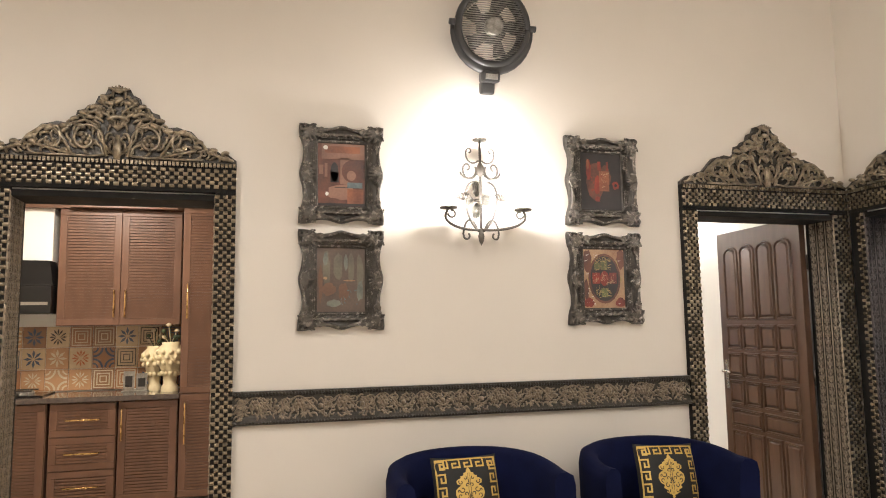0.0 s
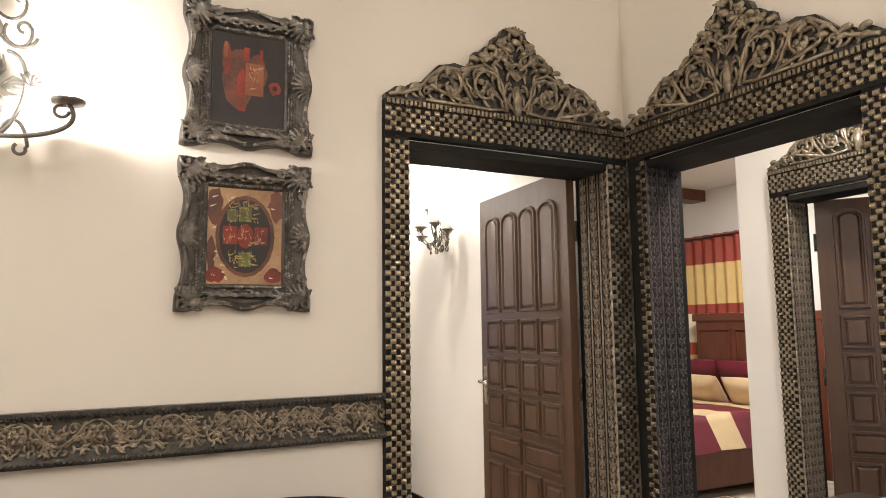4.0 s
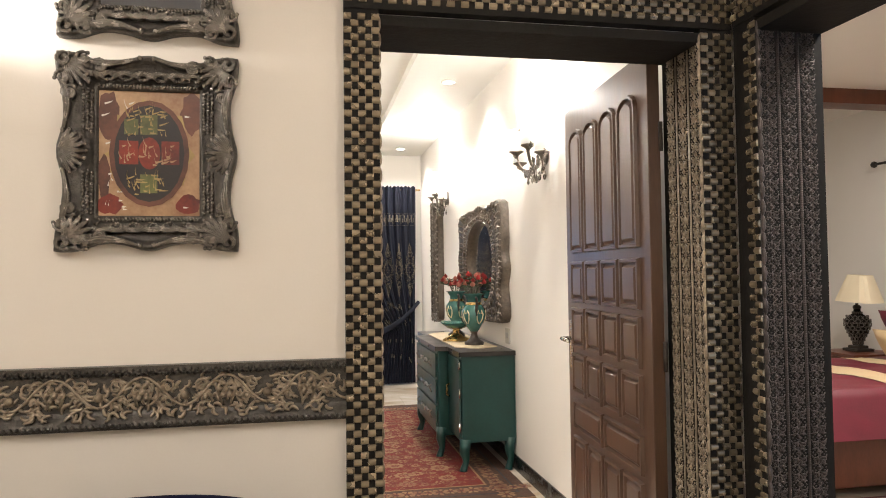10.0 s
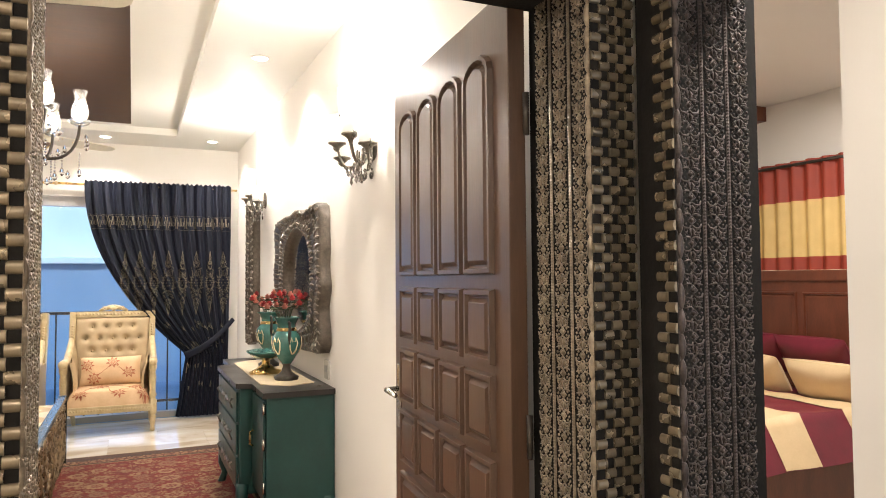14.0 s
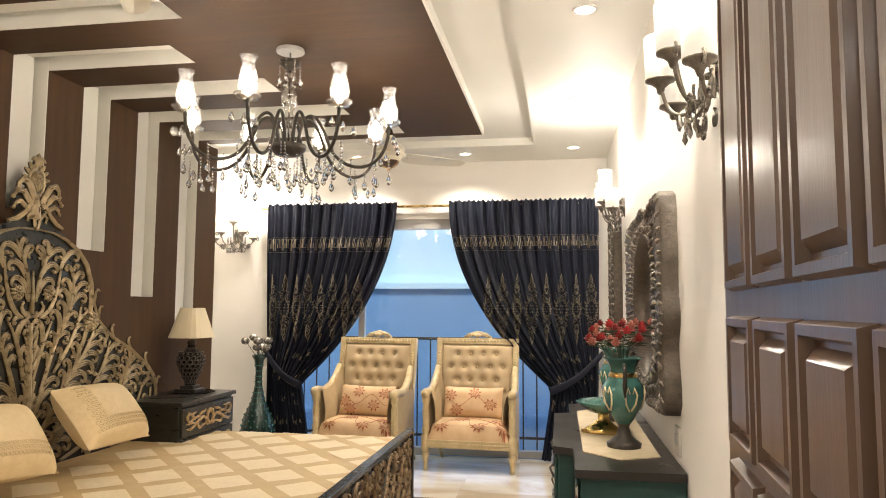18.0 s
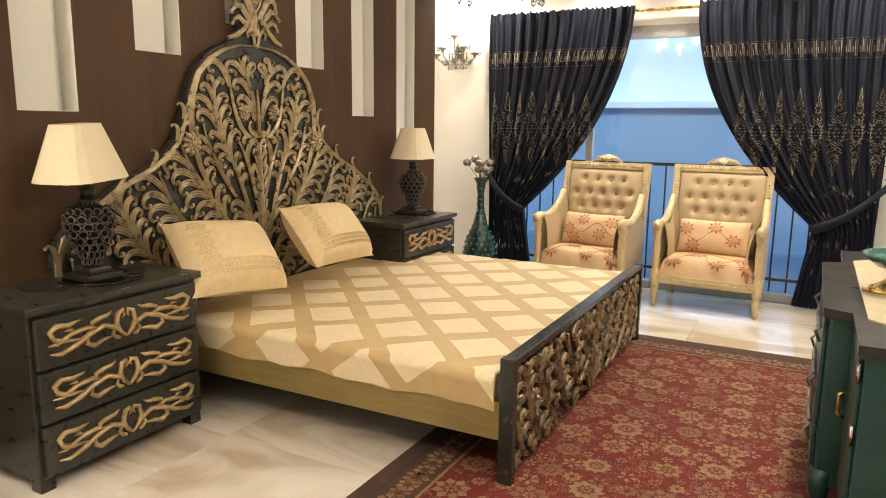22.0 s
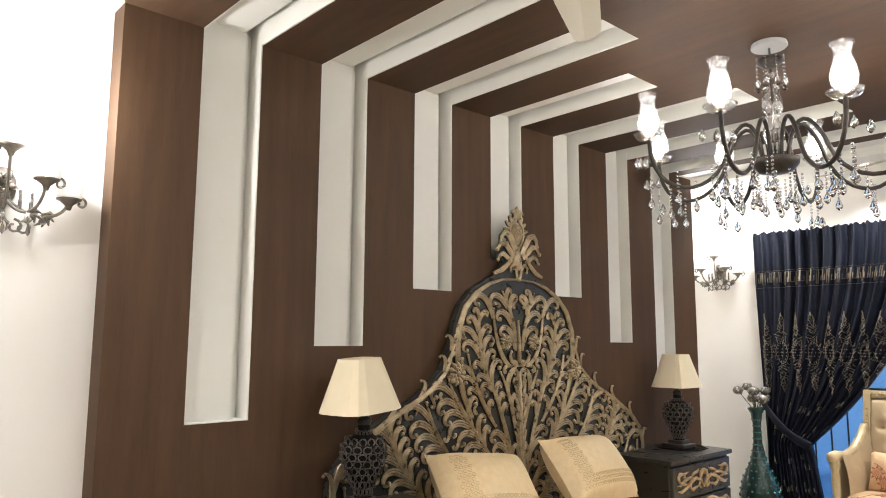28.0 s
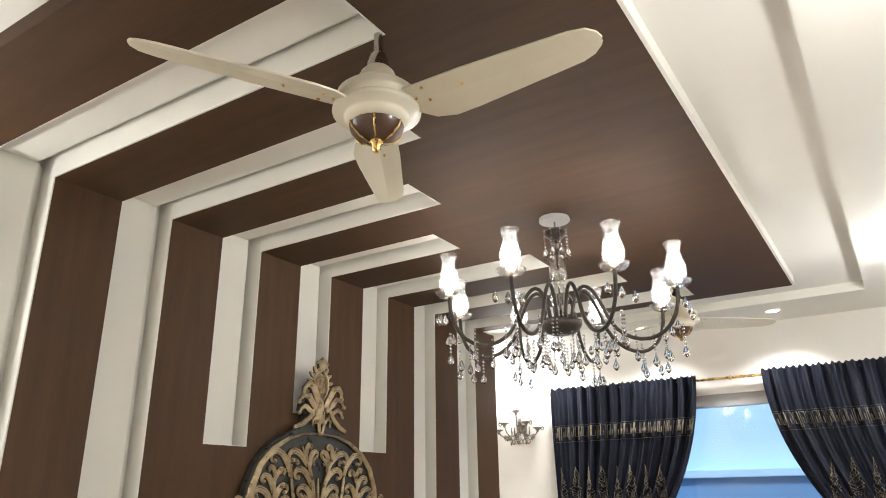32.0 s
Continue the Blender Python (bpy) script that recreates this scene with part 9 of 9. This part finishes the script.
u = thing("tall_cabinet", "tall brown kitchen cupboard with ribbed doors", "cabinet")
part("carcass", Shape().box(-0.60, KF + 0.02, 0.08, -0.06, KW, 2.42), "kitchen", u)
d = shutter(u, -0.595, -0.06, 0.90, 2.415, KF)
bar(d, (-0.555, 1.50), (-0.555, 1.78), KF)
d = shutter(u, -0.595, -0.06, 0.09, 0.89, KF)
bar(d, (-0.555, 0.50), (-0.555, 0.82), KF)
cn = thing("cornice", "brown stepped cornice over the kitchen cabinets", "cornice")
for x0, x1, y in ((-2.6, -1.5, KU - 0.02), (-1.5, -0.66, KU - 0.08), (-0.66, -0.06, KF - 0.05)):
    part("moulding", Shape().box(x0, y, 2.42, x1, KW, 2.50, 0.004).box(x0, y - 0.025, 2.50, x1, KW, 2.54, 0.004), "kitchen", cn)
s = Shape()
for i in range(70):
    x = -2.5 + i * 0.035
    s.tube([(x, KU - 0.10, 2.555), (x + 0.018, KU - 0.105, 2.575), (x + 0.035, KU - 0.10, 2.555)], 0.006, 5)
part("silver_edging", s, "silver", cn)
hood = thing("cooker_hood", "black glass cooker hood under white cabinet doors", "cooker hood")
part("glass_body", Shape().box(-2.30, KU - 0.10, 1.55, -1.60, KW, 1.78, 0.01).prism([(-2.30, 1.78), (-1.60, 1.78), (-1.63, 1.98), (-2.30, 1.98)], KU - 0.06, KW, "y"), "blackglass", hood)
part("steel_strip", Shape().box(-2.30, KU - 0.105, 1.62, -1.62, KU - 0.10, 1.645), "chrome", hood)
part("flue_panel", Shape().box(-2.30, KU + 0.05, 1.98, -1.64, KW, 2.42), "white", hood)
hob = thing("gas_hob", "black glass gas hob on the worktop", "hob")
part("plate", Shape().box(-2.25, 6.14, 0.90, -1.62, 6.52, 0.912, 0.004), "blackglass", hob)
for x, y in ((-1.80, 6.24), (-1.80, 6.42), (-2.08, 6.24), (-2.08, 6.42)):
    part("burner", Shape(Matrix.Translation((x, y, 0.912))).lathe([(0.05, 0), (0.05, 0.015), (0.03, 0.025), (0.001, 0.028)], 16), "silver", hob)
    part("pan_support", Shape().box(x - 0.08, y - 0.006, 0.935, x + 0.08, y + 0.006, 0.947).box(x - 0.006, y - 0.08, 0.912, x + 0.006, y + 0.08, 0.934), "iron", hob)
# patchwork wall tiles
TM = [mat("tile_ground_%s" % n, c, tuple(k * 0.8 for k in c), 0.25, 0, 8, 0.03, 60) for n, c in (("cream", (0.60, 0.45, 0.28)), ("brown", (0.27, 0.145, 0.075)), ("tan", (0.46, 0.26, 0.13)), ("clay", (0.34, 0.17, 0.085)))]
TD = {"blue": mat("tile_blue", (0.05, 0.075, 0.13), (0.03, 0.05, 0.1), 0.25), "orange": mat("tile_orange", (0.45, 0.15, 0.05), (0.35, 0.1, 0.03), 0.25), "white": mat("tile_white", (0.60, 0.52, 0.38), (0.5, 0.43, 0.3), 0.25), "dark": mat("tile_dark", (0.06, 0.045, 0.035), (0.04, 0.03, 0.02), 0.25)}
wt = thing("wall_tiles", "patchwork of patterned brown, cream, blue and orange wall tiles", "wall tiles", kind="structure")
rnd = random.Random(11)
TS = 0.1815
for i in range(11):
    for j in range(3):
        x0, z0 = -0.64 - (i + 1) * TS, 0.905 + j * TS
        g_ = rnd.randrange(4)
        t = part("tile", Shape().box(x0 + 0.002, KW - 0.010, z0 + 0.002, x0 + TS - 0.002, KW, z0 + TS - 0.002, 0.0015), TM[g_], wt)
        cx, cz = x0 + TS / 2, z0 + TS / 2
        s = Shape()
        kind = rnd.randrange(5)
        R = TS * 0.46
        def poly(pts):
            s.add([(cx + a * R, KW - 0.0108, cz + b * R) for a, b in pts], [tuple(range(len(pts)))])
        if kind == 0:
            for q in range(8):
                a = q * math.pi / 4
                poly([(0.1 * math.cos(a), 0.1 * math.sin(a)), (0.55 * math.cos(a + 0.25), 0.55 * math.sin(a + 0.25)), (0.95 * math.cos(a), 0.95 * math.sin(a)), (0.55 * math.cos(a - 0.25), 0.55 * math.sin(a - 0.25))])
        elif kind == 1:
            for r0, r1 in ((0.25, 0.40), (0.62, 0.80)):
                for q in range(16):
                    a, b = q * math.pi / 8, (q + 1) * math.pi / 8
                    poly([(r0 * math.cos(a), r0 * math.sin(a)), (r1 * math.cos(a), r1 * math.sin(a)), (r1 * math.cos(b), r1 * math.sin(b)), (r0 * math.cos(b), r0 * math.sin(b))])
        elif kind == 2:
            for sx in (1, -1):
                for sz in (1, -1):
                    for q in range(5):
                        a, b = q * math.pi / 10, (q + 1) * math.pi / 10
                        for r0, r1 in ((0.75, 0.95), (0.35, 0.5)):
                            poly([(sx * (1 - r0 * math.cos(a)), sz * (1 - r0 * math.sin(a))), (sx * (1 - r1 * math.cos(a)), sz * (1 - r1 * math.sin(a))), (sx * (1 - r1 * math.cos(b)), sz * (1 - r1 * math.sin(b))), (sx * (1 - r0 * math.cos(b)), sz * (1 - r0 * math.sin(b)))])
        elif kind == 3:
            for q in range(4):
                a = q * math.pi / 2
                for da in (-0.5, 0, 0.5):
                    poly([(0.15 * math.cos(a), 0.15 * math.sin(a)), (0.6 * math.cos(a + da + 0.14), 0.6 * math.sin(a + da + 0.14)), (0.85 * math.cos(a + da), 0.85 * math.sin(a + da)), (0.6 * math.cos(a + da - 0.14), 0.6 * math.sin(a + da - 0.14))])
        else:
            for q in range(3):
                k = 0.9 - 0.28 * q
                for a in range(4):
                    c0, s0 = round(math.cos(a * math.pi / 2)), round(math.sin(a * math.pi / 2))
                    poly([(c0 * k - s0 * k, s0 * k + c0 * k), (c0 * k + s0 * k, s0 * k - c0 * k), (c0 * (k - 0.09) + s0 * (k - 0.09), s0 * (k - 0.09) - c0 * (k - 0.09)), (c0 * (k - 0.09) - s0 * (k - 0.09), s0 * (k - 0.09) + c0 * (k - 0.09))])
        col = rnd.choice(["dark", "blue", "orange", "dark"]) if g_ == 0 else rnd.choice(["white", "white", "orange", "blue"])
        part("tile_pattern", s, TD[col], t)
# vases and a photo stand on the worktop
for x, y, k in ((-0.84, 6.42, 1.15), (-0.70, 6.28, 1.25)):
    v = thing("cream_urn", "cream carved plaster urn with dried flowers on the worktop", "vase", pose(x, y, 0.90) @ Matrix.Scale(k, 4), "cream urns on the worktop")
    part("body", Shape().lathe([(0.055, 0), (0.055, 0.03), (0.04, 0.05), (0.045, 0.10), (0.07, 0.17), (0.085, 0.23), (0.08, 0.28), (0.055, 0.31), (0.06, 0.325), (0.045, 0.325)], 18), "cream", v)
    s = Shape()
    for q in range(10):
        a = q * 0.628
        for z, r in ((0.19, 0.078), (0.225, 0.086), (0.26, 0.083), (0.12, 0.052)):
            s.ball((r * math.cos(a + z * 9), r * math.sin(a + z * 9), z), 0.019, 5)
    part("relief", s, "cream", v)
    for q in range(7):
        a = q * 0.9
        tp = (0.05 * math.cos(a), 0.05 * math.sin(a), 0.36 + 0.04 * (q % 3))
        part("dried_flower", Shape().tube([(0, 0, 0.3), tp], 0.004, 4).ball(tp, 0.018, 7, 0.8), "runner" if q % 2 else "leaf", v)
ps = thing("photo_stand", "clear acrylic stand with small cards on the worktop", "stand", pose(-0.96, 6.34, 0.90))
for k, x in enumerate((-0.07, 0.03)):
    part("card", Shape().box(x - 0.04, 0, 0.01, x + 0.045, 0.004, 0.17 - 0.02 * k), "silver", ps)
    part("card_panel", Shape().box(x - 0.025, -0.001, 0.04, x + 0.03, 0.0, 0.13 - 0.02 * k), "tealtop", ps)
part("foot", Shape().box(-0.12, -0.03, 0, 0.09, 0.03, 0.01, 0.002), "silver", ps)
lamp("kitchen_light", "AREA", look((-1.3, 5.2, 2.78), (-1.3, 5.2, 0)), 64, (1.0, 0.86, 0.68), 0.5)

# ---- lobby and red bedroom ----
rb = thing("red_bed", "red-brown panelled wooden bed seen through the lobby", "bed")
HBX = 7.18
part("headboard", Shape().box(HBX, 5.10, 0.0, HBX + 0.05, 6.52, 1.40, 0.006).box(HBX - 0.015, 5.06, 1.38, HBX + 0.06, 6.56, 1.46, 0.01), "redwood", rb)
for k in range(3):
    y0 = 5.18 + k * 0.45
    s = Shape()
    raised(s, lambda a, b, d: (HBX - d, a, b), y0, 0.75, y0 + 0.40, 1.30)
    part("panel", s, "redwood", rb)
part("base", Shape().box(5.15, 5.22, 0.06, HBX, 6.50, 0.36, 0.008), "redwood", rb)
mt = solid("quilt", Shape().sheet(lambda u, v: (5.05 + 2.0 * u, 5.12 + 1.45 * v, 0.62 - 0.20 * max(0, 1 - u / 0.08) - 0.26 * max(0, 1 - v / 0.10) + 0.012 * noise.noise(Vector((u * 8, v * 8, 2)))), 60, 50).box(5.12, 5.26, 0.36, HBX - 0.02, 6.50, 0.58, 0.03), "redcloth", "maroon quilt with beige stripes on the red bed", "quilt")
for u0, u1 in ((0.42, 0.56), (0.74, 0.84)):
    solid("quilt_stripe", Shape().sheet(lambda u, v: (5.05 + 2.0 * (u0 + (u1 - u0) * u), 5.118 + 1.45 * v, 0.626 - 0.26 * max(0, 1 - v / 0.10) + 0.012 * noise.noise(Vector(((u0 + (u1 - u0) * u) * 8, v * 8, 2)))), 10, 50), "beigecloth", "beige satin stripe sewn on the quilt", "quilt stripe")
for y, c, z in ((5.55, "beigecloth", 0.72), (6.15, "beigecloth", 0.72), (5.75, "redcloth", 0.86), (6.25, "redcloth", 0.86)):
    pillow("pillow", 0.55, 0.34, 0.18, pose(6.95 if c == "redcloth" else 6.80, y, z, 58, 0, 90), c, "maroon and beige pillow on the red bed", group="pillows on the red bed")
cu = thing("red_curtain", "red and gold banded curtain behind the red bed", "curtain")
def rc(u, v):
    return (7.33 + 0.025 * math.sin(u * 60), 5.55 + 1.30 * u, 0.1 + 2.2 * v)
for v0, v1, m_ in ((0.0, 0.42, "curtyel"), (0.42, 0.48, "curtred"), (0.48, 0.62, "curtwhite"), (0.62, 0.665, "curtred"), (0.665, 0.86, "curtyel"), (0.86, 1.0, "curtred")):
    part("band", Shape().sheet(lambda u, v: rc(u, v0 + (v1 - v0) * v), 120, 6), m_, cu)
part("rod", Shape().tube([(7.31, 5.4, 2.27), (7.31, 6.98, 2.27)], 0.012, 8).ball((7.31, 7.0, 2.27), 0.03, 8), "iron", cu)
rr = thing("key_rug", "red rug with white key pattern beside the red bed", "rug")
part("ground", Shape().box(4.2, 4.76, 0.001, 6.0, 5.20, 0.008), "redcloth", rr)
for k in range(4):
    s = Shape()
    i = 0.03 + k * 0.045
    for b in ((4.2 + i, 4.76 + i, 6.0 - i, 4.76 + i + 0.018), (4.2 + i, 5.20 - i - 0.018, 6.0 - i, 5.20 - i), (4.2 + i, 4.76 + i + 0.018, 4.2 + i + 0.018, 5.20 - i - 0.018), (6.0 - i - 0.018, 4.76 + i + 0.018, 6.0 - i, 5.20 - i - 0.018)):
        s.box(b[0], b[1], 0.008, b[2], b[3], 0.010)
    part("key_line", s, "curtwhite", rr)
bs = thing("bedside_table", "red-brown bedside table beside the red bed", "bedside table")
part("body", Shape().box(6.75, 6.66, 0.05, 7.20, 7.10, 0.60, 0.006), "redwood", bs)
part("top", Shape().box(6.73, 6.64, 0.60, 7.22, 7.12, 0.63, 0.006), "redwood", bs)
copy_thing(tl, pose(6.98, 6.88, 0.632))
lamp("red_room_light", "AREA", look((6.0, 5.0, 2.75), (6.0, 5.0, 0)), 65, NEUT, 0.6)
lamp("lobby_light", "AREA", look((4.35, 2.9, 2.75), (4.35, 2.9, 0)), 30, NEUT, 0.3)
# made-up window, out of view, that holds a blue fill lamp for the lobby
w2 = thing("window_2", "small unseen aluminium window added round the lobby's fill lamp", "window", kind="structure")
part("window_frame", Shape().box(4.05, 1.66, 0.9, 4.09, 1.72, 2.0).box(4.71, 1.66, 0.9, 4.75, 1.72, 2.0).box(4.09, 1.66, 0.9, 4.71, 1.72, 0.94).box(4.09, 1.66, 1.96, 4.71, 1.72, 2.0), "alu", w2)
lamp("lobby_fill", "AREA", look((4.4, 1.70, 1.45), (4.6, 3.2, 1.2)), 4, COOL, 0.62, 1.0)

# ---- marble floor tiles, joints left open ----
marble_floor = thing("marble_floor", "polished beige marble tile floor with brown veins", "floor", kind="structure")
_tile = {}
def tile_mesh(w, d):
    k = (round(w, 3), round(d, 3))
    if k not in _tile:
        me = Shape().box(0, 0, -0.012, w, d, 0, 0.0).mesh("floor_tile")
        me.materials.append(MT["floor"])
        _tile[k] = me
    return _tile[k]


def tiles(x0, y0, x1, y1, step=0.8, gap=0.0012):
    x = x0
    while x < x1 - 0.01:
        w = min(step, x1 - x)
        y = y0
        while y < y1 - 0.01:
            d = min(step, y1 - y)
            ob = new("floor_tile", tile_mesh(w - gap, d - gap))
            ob.location = (x, y, 0)
            ob.parent = marble_floor
            y += step
        x += step


tiles(-4.0, -3.5, 3.80, 3.80)
tiles(-3.2, 3.80, -0.05, 6.62)
tiles(0.10, 3.80, 3.72, 9.40)
tiles(-0.30, 9.40, 3.72, 10.25)
tiles(3.80, 1.80, 7.40, 3.80)
tiles(3.92, 3.80, 7.40, 8.30)
